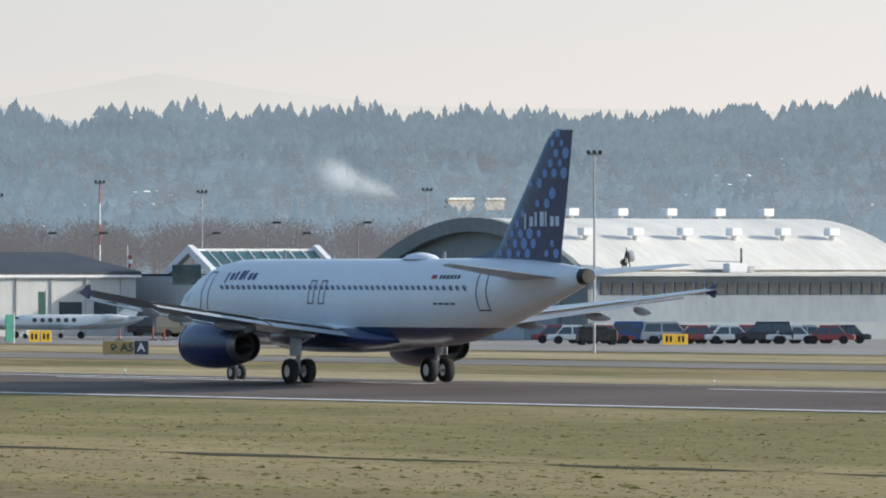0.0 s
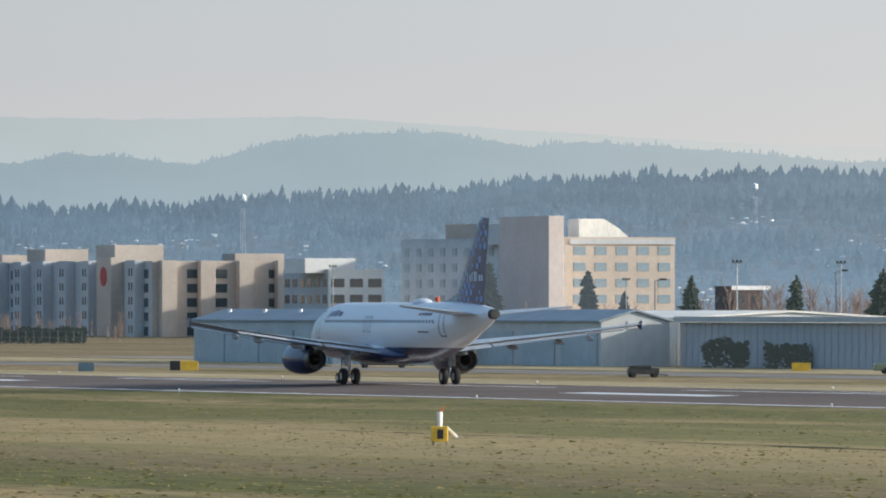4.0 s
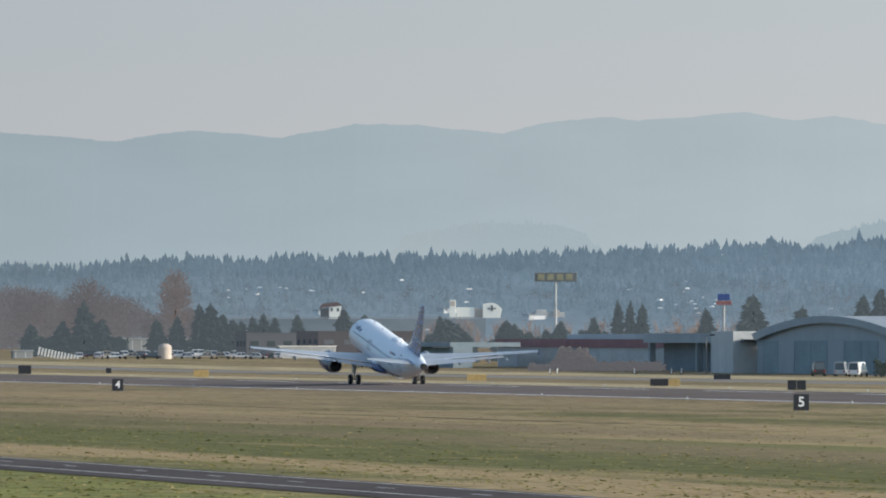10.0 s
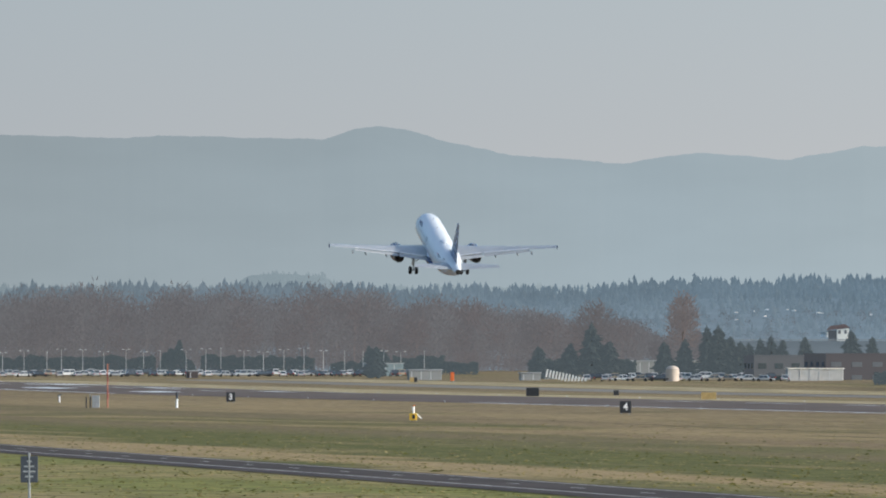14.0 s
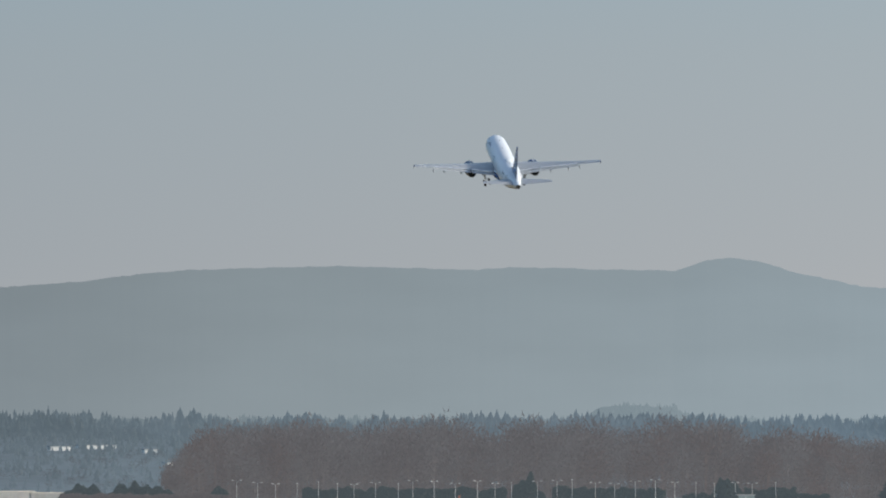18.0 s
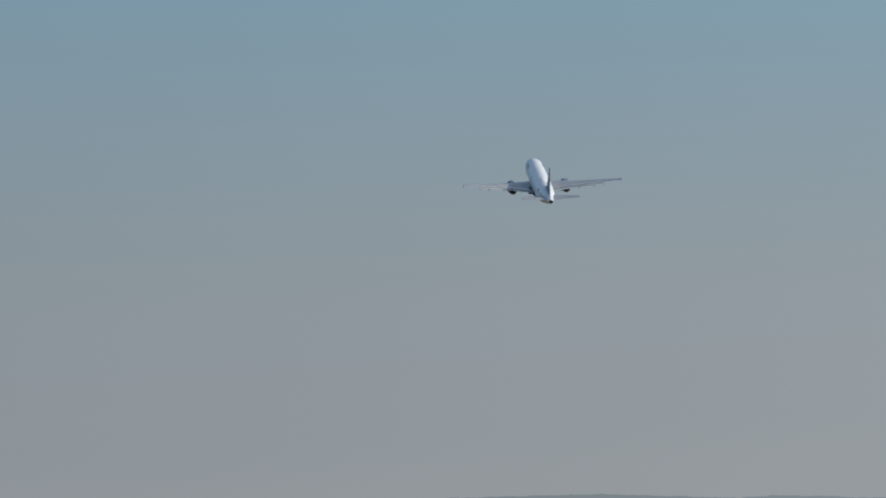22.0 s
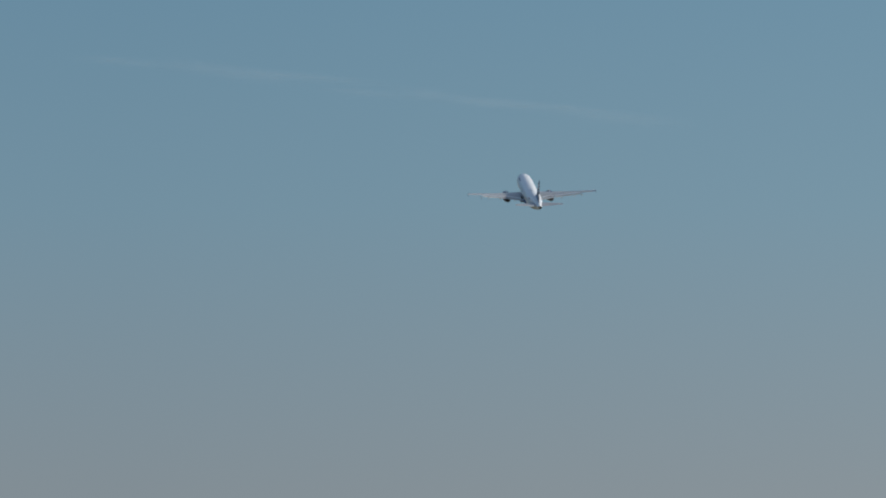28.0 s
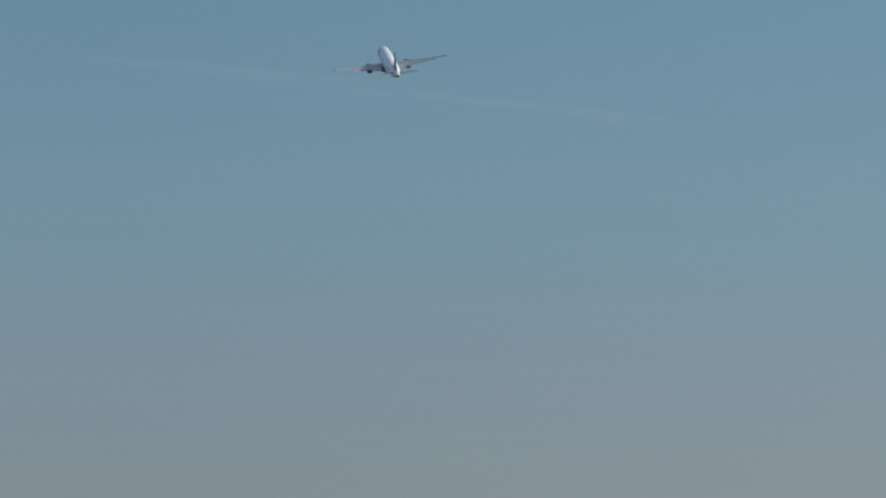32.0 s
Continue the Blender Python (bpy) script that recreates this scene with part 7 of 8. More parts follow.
def hedge(name, label, runs, m=None, seed=7):
    """Low shrubs as a mass of small leaf clumps; runs: (bearing from, to, distance, height)."""
    rnd = random.Random(seed)
    verts, faces = [], []
    for b0, b1, d, h in runs:
        for _ in range(int((b1 - b0) * d * .0175 * h * 48)):
            b = rnd.uniform(b0, b1)
            top = h * (.72 + .22 * noise.noise((b * 9, d, 0)) + .14 * noise.noise((b * 31, d, 4)))
            if h > 6.4:
                top *= max(0.0, 1 - (2 * (b - b0) / (b1 - b0) - 1) ** 2) ** .6 * (.8 + .45 * noise.noise((b * 22, d, 9)))
            x, y = polar(b, d + rnd.uniform(-2, 2))
            z, s = ground_z(x, y) + max(.1, top) * rnd.random() ** .7, rnd.uniform(.16, .38)
            base = len(verts)
            for _k in range(5):
                verts.append((x + rnd.uniform(-s, s), y + rnd.uniform(-s, s), z + rnd.uniform(-s, s) * .8))
            faces.extend(tuple(base + q for q in f) for f in ((0, 1, 2), (1, 3, 2), (2, 3, 4), (0, 2, 4), (0, 4, 1), (1, 4, 3)))
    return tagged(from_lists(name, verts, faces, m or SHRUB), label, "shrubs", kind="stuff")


hedge("clipped_hedge", "dark green hedge along the airfield fence", ((14.649, 15.762, 1490, 3.2), (15.730, 17.701, 1690, 3.6), (14.745, 14.904, 1495, 4.6), (15.921, 16.239, 1800, 7.5)))
# far evergreens carry the same painted haze glow
SHRUB_FAR = far_mat("hazy_evergreens", ((0.01, 0.015, 0.014), (0.02, 0.026, 0.022), (0.03, 0.034, 0.028)), FIR_AIR_GLOW)
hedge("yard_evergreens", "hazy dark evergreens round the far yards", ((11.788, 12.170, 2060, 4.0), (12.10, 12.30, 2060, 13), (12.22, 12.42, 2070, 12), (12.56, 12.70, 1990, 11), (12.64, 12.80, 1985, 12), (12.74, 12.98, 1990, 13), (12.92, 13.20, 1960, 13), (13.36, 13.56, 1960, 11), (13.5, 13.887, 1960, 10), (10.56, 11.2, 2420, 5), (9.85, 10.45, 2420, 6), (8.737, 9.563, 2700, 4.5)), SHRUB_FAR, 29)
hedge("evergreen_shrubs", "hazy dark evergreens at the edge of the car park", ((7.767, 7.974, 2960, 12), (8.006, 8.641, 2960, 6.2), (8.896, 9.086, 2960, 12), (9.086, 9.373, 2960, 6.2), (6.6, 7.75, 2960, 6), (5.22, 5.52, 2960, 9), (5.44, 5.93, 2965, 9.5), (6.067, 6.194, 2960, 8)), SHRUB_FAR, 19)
hedge("shed_thicket", "purple-brown leafless bushes before the freight shed", ((12.82, 13.00, 1745, 6.6), (12.9, 13.10, 1742, 6.5), (12.7, 13.7, 1735, 1.5), (13.1, 13.45, 1715, 2.2)), BARE, 33)
hedge("purple_thicket", "low purple-brown thicket beyond the runway", ((5.240, 6.194, 2880, 4.0),), BARE, 15)
hedge("apron_shrubs", "dark shrubs behind the apron", ((22.056, 24.631, 1170, 4.2), (21.172, 21.420, 1003, 3.6), (21.522, 21.770, 995, 3.2), (22.247, 22.724, 1060, 3.0), (19.640, 20.244, 1520, 3.0)), seed=12)

rnd = random.Random(21)
verts, faces = [], []
for b0, b1, d, n, h0, h1 in ((21.929, 24.695, 1190, 130, 4, 9), (19.545, 21.134, 1540, 60, 4, 8), (16.112, 17.955, 1720, 60, 3, 6), (14.332, 16.144, 1900, 110, 5, 9), (12.106, 14.332, 2100, 110, 5, 10), (20.975, 25.903, 1450, 130, 6, 11)):
    for _ in range(n):
        b, dd, h = rnd.uniform(b0, b1), d + rnd.uniform(-30, 30), rnd.uniform(h0, h1)
        x, y = polar(b, dd)
        add_bare(verts, faces, x, y, ground_z(x, y), h, h * .34, rnd, 34)
tagged(from_lists("bare_thicket", verts, faces, TWIGS), "brown leafless trees and thickets behind the buildings", "trees", kind="stuff")


verts, faces = [], []
for _ in range(620):
    b, dd, h = rnd.uniform(24.949, 32.896), 2900 + rnd.uniform(-60, 90), rnd.uniform(11, 20)
    x, y = polar(b, dd)
    add_bare(verts, faces, x, y, ground_z(x, y), h * .9, h * .34, rnd, 18, 1.3)
    add_crown(verts, faces, x, y, ground_z(x, y) - 1, h, h * rnd.uniform(.3, .45), rnd, 260, .14)
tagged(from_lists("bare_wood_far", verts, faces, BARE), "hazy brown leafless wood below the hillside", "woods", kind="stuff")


# ---- masts and lamps ----
MAST_RED = mat("mast_red", (0.42, 0.12, 0.09), 0.6, vary=0.1, scale=1)
PALE_POLE = mat("pale_grey_pole", (0.42, 0.43, 0.44), 0.5, vary=0.08, scale=1)
MAST_GREY = mat("mast_grey", (0.2, 0.21, 0.22), 0.5, 0.3, vary=0.1, scale=1)


def light_mast(b, d, top, label, banded=False, head=True):
    x, y = polar(b, d)
    z = ground_z(x, y)
    h = top - z
    ob = thing("light_mast", x, y, z, -b, label=label, category="mast", group="masts behind the apron")
    n = 7 if banded else 1
    for k in range(n):
        part("mast_section", tubes(((0, 0, h * k / n), (0, 0, h * (k + 1) / n), .09 - .03 * k / n, .09 - .03 * (k + 1) / n, 8)), (MAST_RED if k % 2 == 0 else SIGN_WHITE) if banded else PALE_POLE, ob)
    if head:
        part("cross_arm", boxes((-.5, -.05, h - .12, .5, .05, h)), MAST_GREY, ob)
        for k in (-.4, 0, .4):
            part("lamp_head", bevelled(boxes((k - .13, -.2, h + .003, k + .13, .1, h + .2)), .04), DARK_METAL, ob)
    return ob


def street_lamp(b, d, top, label="grey street lamp with a bent arm", first={}):
    x, y = polar(b, d)
    z = ground_z(x, y)
    h = round(top - z, 0)
    if h in first:
        return copy_thing(first[h], pose(x, y, z, 0, 0, -b))
    ob = thing("street_lamp", x, y, z, -b, label=label, category="lamp", group="street lamps")
    part("pole", tubes(((0, 0, 0), (0, 0, h), .1, .06, 8)), MAST_GREY, ob)
    part("arm", tubes(((0, 0, h - .05), (.9, 0, h + .12), .05, .05, 6)), MAST_GREY, ob)
    part("lamp_head", bevelled(boxes((.55, -.15, h + .05, 1.35, .15, h + .25)), .04), DARK_METAL, ob)
    first[h] = ob
    return ob


light_mast(26.170, 820, 12.84, "red and white banded mast before the hangar", True)
for b, d, top, banded in ((28.735, 1000, 13.95, True), (28.163, 1000, 12.67, False), (29.310, 1000, 13.00, False), (31.516, 690, 13.33, False), (30.576, 1000, 13.22, False), (23.681, 980, 13.18, False), (21.360, 1050, 10.35, False), (19.087, 1330, 11.05, False), (21.945, 1120, 10.60, False), (20.737, 1400, 9.54, False)):
    light_mast(b, d, top, "red and white banded light mast" if banded else "tall white light mast behind the apron", banded)
for u_b, d, top in ((28.700, 960, 9.08), (29.673, 960, 9.29), (29.844, 960, 9.08), (30.185, 960, 9.40), (29.336, 960, 9.19), (28.414, 960, 8.76), (21.916, 1150, 9.27), (22.393, 1150, 9.14), (20.899, 1150, 9.08), (22.803, 1150, 9.08), (27.746, 960, 9.03), (16.693, 1700, 7.38), (16.827, 1700, 6.15), (16.748, 1720, 6.64), (13.702, 1600, 6.12), (14.808, 1480, 7.55), (15.079, 1480, 7.72), (15.317, 1480, 7.72)):
    street_lamp(u_b, d, top)
x, y = polar(28.891, 880)
flag = thing("flagpole", x, y, ground_z(x, y), -28, label="white flagpole with a furled red and white flag", category="flagpole")
part("pole", tubes(((0, 0, 0), (0, 0, 7.52 + .3), .07, .04, 8)), SIGN_WHITE, flag)
for k in range(5):
    part("flag_fold", bevelled(boxes((.06, -.06 + .02 * k, 7.52 - .9 - .38 * k, .42 - .05 * k, .06 + .02 * k, 7.52 - .55 - .38 * k)), .03), MAST_RED if k % 2 == 0 else SIGN_WHITE, flag)
x, y = polar(19.666, 1050)
sock = thing("windsock", x, y, ground_z(x, y), -15, label="drooping orange-red windsock on a pole", category="windsock")
part("pole", tubes(((0, 0, 0), (0, 0, 6.85 + .3), .035, .03, 8)), WALL_BLUE, sock)
top = 6.85 + .2
part("sock", loft([[(ox + r * math.cos(a * .785), r * math.sin(a * .785), top - oz + .3 * r * math.cos(a * .785)) for a in range(8)] for ox, oz, r in ((.15, 0, .3), (.2, .4, .27), (.1, .9, .22), (-.05, 1.4, .17), (-.2, 1.7, .13))]), CONE, sock, "faded orange fabric")


# ---- parked business jets ----
JET_WHITE = mat("jet_white", (0.82, 0.82, 0.80), 0.3, vary=0.02, scale=.5, coat=.4)
JET_GOLD = mat("jet_gold", (0.66, 0.58, 0.42), 0.3, vary=0.04, scale=.5, coat=.4)
JET_BROWN = mat("jet_brown", (0.13, 0.08, 0.075), 0.3, vary=0.05, scale=.5, coat=.4)
JET_BLUE = mat("jet_stripe_blue", (0.05, 0.07, 0.16), 0.3, vary=0.05, scale=.5)
JET_SILVER = mat("jet_silver", (0.52, 0.56, 0.58), 0.3, vary=0.04, scale=.5, coat=.3)


def blade(p0, p1, c0, c1, thick, axis):
    """A tapered flying surface from root p0 to tip p1; chords run back along -x, thickness along axis."""
    rings = []
    for p, c in ((p0, c0), (p1, c1)):
        ring = []
        for f, k in ((0, 0), (-.15, 1), (-.5, 1), (-1, .1), (-1, -.1), (-.5, -1), (-.15, -1)):
            q = [p[0] + f * c, p[1], p[2]]
            q[axis] += k * thick * c / 2
            ring.append(tuple(q))
        rings.append(ring)
    return loft(rings)


def bizjet(b, d, length, fin_top, nose, body_m, belly_m, fin_m, label, t_tail=True, windows=7, swing=0.0):
    """Small twin jet with rear engines; nose: 1 to the airfield's right, -1 to its left."""
    x, y = polar(b, d)
    L, r, z = length, length * .055, ground_z(x, y) + .03
    cz = .55 + r * 1.35
    turn = -b + swing + (0 if nose > 0 else 180)
    ob = thing("business_jet", x, y, z, turn, label=label, category="airplane", group="parked business jets")
    rings, low = [], []
    for t, k, up in ((0.5, .05, -.12), (.485, .3, -.1), (.455, .58, -.06), (.41, .84, -.02), (.36, .98, 0), (.3, 1, 0), (0, 1, 0), (-.2, 1, .0), (-.33, .82, .12), (-.43, .5, .3), (-.5, .16, .5)):
        rings.append([(t * L, r * k * math.cos(a * math.pi / 8), cz + up * r + r * k * math.sin(a * math.pi / 8)) for a in range(16)])
        low.append([(t * L, (r * k + .015) * math.cos(a), cz + up * r + (r * k + .015) * math.sin(a)) for a in [math.pi + math.pi * (.12 + .76 * i / 8) for i in range(9)]])
    part("fuselage", loft(rings), body_m, ob, smooth=True)
    if belly_m is not body_m:
        part("belly_band", loft(low, cap=False, closed=False), belly_m, ob, "belly band in a darker colour", smooth=True)
    for side in (-1, 1):
        for k in range(windows):
            part("window", tubes(((.3 * L - k * .058 * L, side * (r * .97), cz + r * .25), (.3 * L - k * .058 * L, side * (r + .012), cz + r * .25), .2, .2, 10)), GLASS, ob)
        part("cockpit_window", bevelled(boxes((.415 * L, side * r * .45 - .28, cz + r * .42, .445 * L, side * r * .45 + .28, cz + r * .66)), .05), GLASS, ob)
        wing = part("wing", blade((.1 * L, side * r * .6, cz - r * .8), (-.14 * L, side * L * .43, cz - r * .8 + L * .035), .2 * L, .06 * L, .1, 2), body_m, ob)
        part("winglet", blade((-.15 * L, side * L * .43, cz - r * .8 + L * .035), (-.21 * L, side * L * .45, cz - r * .8 + L * .085), .055 * L, .03 * L, .08, 1), body_m, wing)
        eng = part("engine", loft([[(t * L, side * r * 1.75 + q * math.cos(a * .628), cz + r * .55 + q * math.sin(a * .628)) for a in range(10)] for t, q in ((-.2, r * .42), (-.215, r * .5), (-.27, r * .52), (-.34, r * .4), (-.36, r * .3))]), body_m, ob, smooth=True)
        part("intake", tubes(((-.198 * L, side * r * 1.75, cz + r * .55), (-.196 * L, side * r * 1.75, cz + r * .55), r * .36, r * .36, 10)), DARK_METAL, eng)
        part("pylon", boxes((-.32 * L, min(side * r * .7, side * r * 1.4), cz + r * .5, -.23 * L, max(side * r * .7, side * r * 1.4), cz + r * .62)), body_m, ob)
        leg = part("main_leg", tubes(((-.04 * L, side * r * 1.1, cz - r * .8), (-.04 * L, side * r * 1.1, .3), .07, .07, 6)), STEEL, ob)
        part("wheel", tubes(((-.04 * L, side * r * 1.1 - .13, .3), (-.04 * L, side * r * 1.1 + .13, .3), .3, .3, 12)), BLACK, leg)
        tail_z = fin_top if t_tail else cz + r * .7
        part("tailplane", blade((-.44 * L if t_tail else -.37 * L, 0, tail_z), (-.5 * L, side * L * .16, tail_z), .1 * L, .05 * L, .09, 2), fin_m if t_tail else body_m, ob)
    part("fin", blade((-.28 * L, 0, cz + r * .7), (-.435 * L, 0, fin_top), .16 * L, .075 * L, .08, 1), fin_m, ob, "tall swept tail fin")
    leg = part("nose_leg", tubes(((.37 * L, 0, cz - r * .8), (.37 * L, 0, .22), .06, .06, 6)), STEEL, ob)
    part("wheel", tubes(((.37 * L, -.1, .22), (.37 * L, .1, .22), .22, .22, 12)), BLACK, leg)
    return ob


# the gold jet's brown belly band is shade put in as colour
bizjet(24.466, 893, 18.8, 5.71 + .3, 1, JET_GOLD, JET_BROWN, JET_GOLD, "cream-gold jet on the apron, its belly darkened for shade", windows=6)
bizjet(23.916, 925, 14.0, 4.4, 1, JET_WHITE, JET_BLUE, JET_WHITE, "white jet with a dark blue belly behind another jet", windows=5)
bizjet(23.271, 1080, 19.5, 8.63 + .3, 1, JET_WHITE, JET_SILVER, JET_SILVER, "white jet with a tall silver fin", t_tail=False)
bizjet(25.521, 890, 12.4, 4.48 + .3, 1, JET_WHITE, JET_WHITE, JET_BROWN, "white jet with a dark brown tail fin", windows=5)
bizjet(26.062, 870, 11.5, 4.74 + .3, 1, JET_WHITE, JET_WHITE, JET_WHITE, "all-white jet with a swept white fin", t_tail=False, windows=6)
bizjet(26.894, 830, 9.1, 3.40 + .3, 1, JET_WHITE, JET_BLUE, JET_WHITE, "small white jet with dark tail stripes", windows=3)
bizjet(27.349, 825, 9.0, 3.27 + .3, 1, JET_WHITE, JET_WHITE, JET_WHITE, "small white jet before the blue hangar", windows=4)
bizjet(28.287, 845, 9.1, 3.13 + .3, 1, JET_WHITE, JET_SILVER, JET_WHITE, "small white jet with a high tailplane", windows=5)
bizjet(28.598, 840, 11.2, 2.72 + .3, -1, JET_WHITE, JET_SILVER, JET_WHITE, "white jet with dark oval windows by the terminal", t_tail=False, windows=6)


# ---- vehicles ----
CAR_GLASS = mat("car_glass", (0.08, 0.10, 0.12), 0.15, vary=0.08, scale=2, coat=0.4)
LAMP_RED = mat("tail_lamp_red", (0.45, 0.02, 0.02), 0.2, vary=0.05, scale=4)
PAINTS = {n: mat("car_" + n, c, .3, vary=.03, scale=1, coat=.6) for n, c in (("white", (.78, .78, .77)), ("silver", (.45, .46, .47)), ("black", (.03, .03, .035)), ("red", (.34, .06, .06)), ("blue", (.04, .10, .32)), ("green", (.13, .17, .12)), ("tan", (.34, .28, .2)), ("yellow", (.42, .39, .15)))}


def car(x, y, z, turn, paint, label, kind="car", group="parked cars"):
    """Profile-built car, van or pickup, nose to +x, wheels on the ground."""
    shape = {"car": (4.5, .72, 1.45, (-.36, -.22, .1, .24)), "van": (5.2, .95, 2.15, (-.49, -.48, .26, .36)), "pickup": (5.5, .95, 1.8, (-.12, -.09, .14, .22)), "suv": (4.7, .9, 1.72, (-.48, -.42, .12, .24))}[kind]
    L, belt, roof, (r0, r1, f1, f0) = shape
    ob = thing({"car": "parked_car", "van": "parked_van", "pickup": "pickup_truck", "suv": "parked_car"}[kind], x, y, z, turn, label=label, category="van" if kind == "van" else "truck" if kind == "pickup" else "car", group=group)
    half = .88
    body = [(-.5 * L, .32), (.5 * L, .3), (.5 * L, belt * .82), (.3 * L, belt), (-.46 * L, belt + .03), (-.5 * L, belt * .92)]
    bm = bmesh.new()
    rows = [[bm.verts.new((px, yy, pz)) for px, pz in body] for yy in (-half, half)]
    for i in range(6):
        bm.faces.new((rows[0][i], rows[0][(i + 1) % 6], rows[1][(i + 1) % 6], rows[1][i]))
    bm.faces.new(rows[0][::-1])
    bm.faces.new(rows[1])
    bmesh.ops.recalc_face_normals(bm, faces=list(bm.faces))
    part("body", bevelled(bm, .07), PAINTS[paint], ob)
    cab = loft([[(r0 * L, -half * .95, belt - .02), (f0 * L, -half * .95, belt - .02), (f0 * L, half * .95, belt - .02), (r0 * L, half * .95, belt - .02)], [(r1 * L, -half * .78, roof - .08), (f1 * L, -half * .78, roof - .08), (f1 * L, half * .78, roof - .08), (r1 * L, half * .78, roof - .08)]])
    part("cab", cab, PAINTS[paint], ob)
    lo, hi = belt + .04, roof - .16
    k0, k1 = (lo - belt + .02) / (roof - .06 - belt), (hi - belt + .02) / (roof - .06 - belt)

    def at(end, k, wide):
        a, b = ((r0, r1) if end < 0 else (f0, f1))
        return (a + (b - a) * k) * L, half * (.95 - .17 * k) * wide

    def quad(name, pts):
        bm = bmesh.new()
        bm.faces.new([bm.verts.new(p) for p in pts])
        part(name, bm, CAR_GLASS, ob)

    for end in (-1, 1):
        quad("windscreen" if end > 0 else "rear_window", [(at(end, k, 1)[0] + end * .015, s * at(end, k, .86)[1], z) for s, k, z in ((-1, k0, lo), (1, k0, lo), (1, k1, hi), (-1, k1, hi))])
    mid = (r1 + f1) / 2 * L
    for s in (-1, 1):
        spans = ((mid + .06, None),) if kind == "van" else ((mid + .06, None), (None, mid - .06))
        for a, b in spans:
            x0, x1 = (a if a is not None else at(-1, k0, 1)[0] + .12), (b if b is not None else at(1, k0, 1)[0] - .12)
            x2, x3 = (b if b is not None else at(1, k1, 1)[0] - .1), (a if a is not None else at(-1, k1, 1)[0] + .1)
            quad("side_window", [(x0, s * (at(1, k0, 1)[1] + .012), lo), (x1, s * (at(1, k0, 1)[1] + .012), lo), (x2, s * (at(1, k1, 1)[1] + .012), hi), (x3, s * (at(1, k1, 1)[1] + .012), hi)])
    part("roof_panel", bevelled(boxes((r1 * L - .04, -half * .8, roof - .1, f1 * L + .04, half * .8, roof)), .04), PAINTS[paint], ob)
    for side in (-1, 1):
        for wx in (-.3, .31):
            wheel = part("wheel", tubes(((wx * L, side * half - .11, .33), (wx * L, side * half + .06, .33), .33, .33, 12)), TYRE, ob)
        part("headlight", boxes((.5 * L - .06, side * .62 - .16, belt * .6, .5 * L + .012, side * .62 + .16, belt * .78)), LENS, ob)
        part("tail_light", boxes((-.5 * L - .012, side * .68 - .12, belt * .68, -.5 * L + .06, side * .68 + .12, belt * .9)), LAMP_RED, ob)
    return ob


def park(b, d, paint, kind="car", turn=0.0, label=None, seen={}):
    x, y = polar(b, d)
    z = ground_z(x, y) + .035
    key = (paint, kind)
    if key in seen and label is None:
        return copy_thing(seen[key], pose(x, y, z, 0, 0, turn))
    ob = car(x, y, z, turn, paint, label or f"{paint} parked {'van' if kind == 'van' else 'car'} in a row of cars", kind)
    if label is None:
        seen[key] = ob
    return ob


rnd = random.Random(8)
tones = ("white", "silver", "black", "silver", "blue", "white", "silver", "red", "tan", "black")
# before the barrel hangar
for k in range(19):
    b = 31.323 + k * .088
    park(b, 785 - 4 * (k % 2), ("red", "white", "silver", "red", "blue", "blue", "white", "silver", "red", "red", "silver", "white", "red", "black", "blue", "white", "silver", "red", "black")[k], "suv" if k in (4, 7, 13) else "car", rnd.choice((-30, -25, 150)) + rnd.uniform(-6, 6))
for b, d, paint, kind, turn, lab in (
        (22.301, 905, "green", "pickup", -15, "green pickup truck with a pale canopy on the taxiway edge"), (22.565, 1080, "white", "van", 60, "white van by the apron gate"), (22.613, 1075, "white", "car", 60, "white car by the apron gate"), (22.838, 1060, "white", "suv", 70, "white car facing the apron"),
        (22.422, 1120, "silver", "car", -10, "silver car behind the apron"), (22.660, 1120, "silver", "car", -10, "silver car behind the apron"), (24.631, 905, "white", "van", -20, "white van behind the gold jet"), (22.740, 1100, "blue", "car", 0, "dark blue car behind the apron"),
        (29.495, 850, "black", "suv", -20, "dark car beside the terminal"), (29.717, 850, "blue", "car", -20, "dark blue car beside the terminal"), (29.209, 860, "tan", "van", -20, "tan van beside the terminal"), (29.050, 870, "black", "van", -20, "dark van beside the terminal"),
        (14.459, 1500, "silver", "van", 70, "silver van beside the arched hangar"), (14.554, 1490, "white", "van", 60, "white van beside the arched hangar"), (14.332, 1514, "black", "van", 80, "dark van beside the arched hangar"), (16.446, 1740, "silver", "car", 0, "silver car behind the hedge"), (16.525, 1740, "white", "car", 0, "white car behind the hedge")):
    park(b, d, paint, kind, turn, lab)
# car yard, then the big car park far behind the runway's end
for k in range(46):
    park(10.18 + k * .025 + rnd.uniform(-.01, .01), 2245 + 55 * (k % 4) + rnd.uniform(-15, 15), rnd.choice(("white", "silver", "black", "silver", "silver", "white", "tan", "black")), rnd.choice(("car", "car", "suv", "car")), rnd.choice((-10, 80, 170)) + rnd.uniform(-8, 8))
for k in range(92):
    park(6.162 + k * .0348 + rnd.uniform(-.008, .008), 2540 + 45 * (k % 3), rnd.choice(("silver", "white", "black", "silver", "tan", "black", "white", "silver")), rnd.choice(("car", "car", "suv", "car", "car")), rnd.choice((0, 90, 90, 180)) + rnd.uniform(-8, 8))
lamp = None
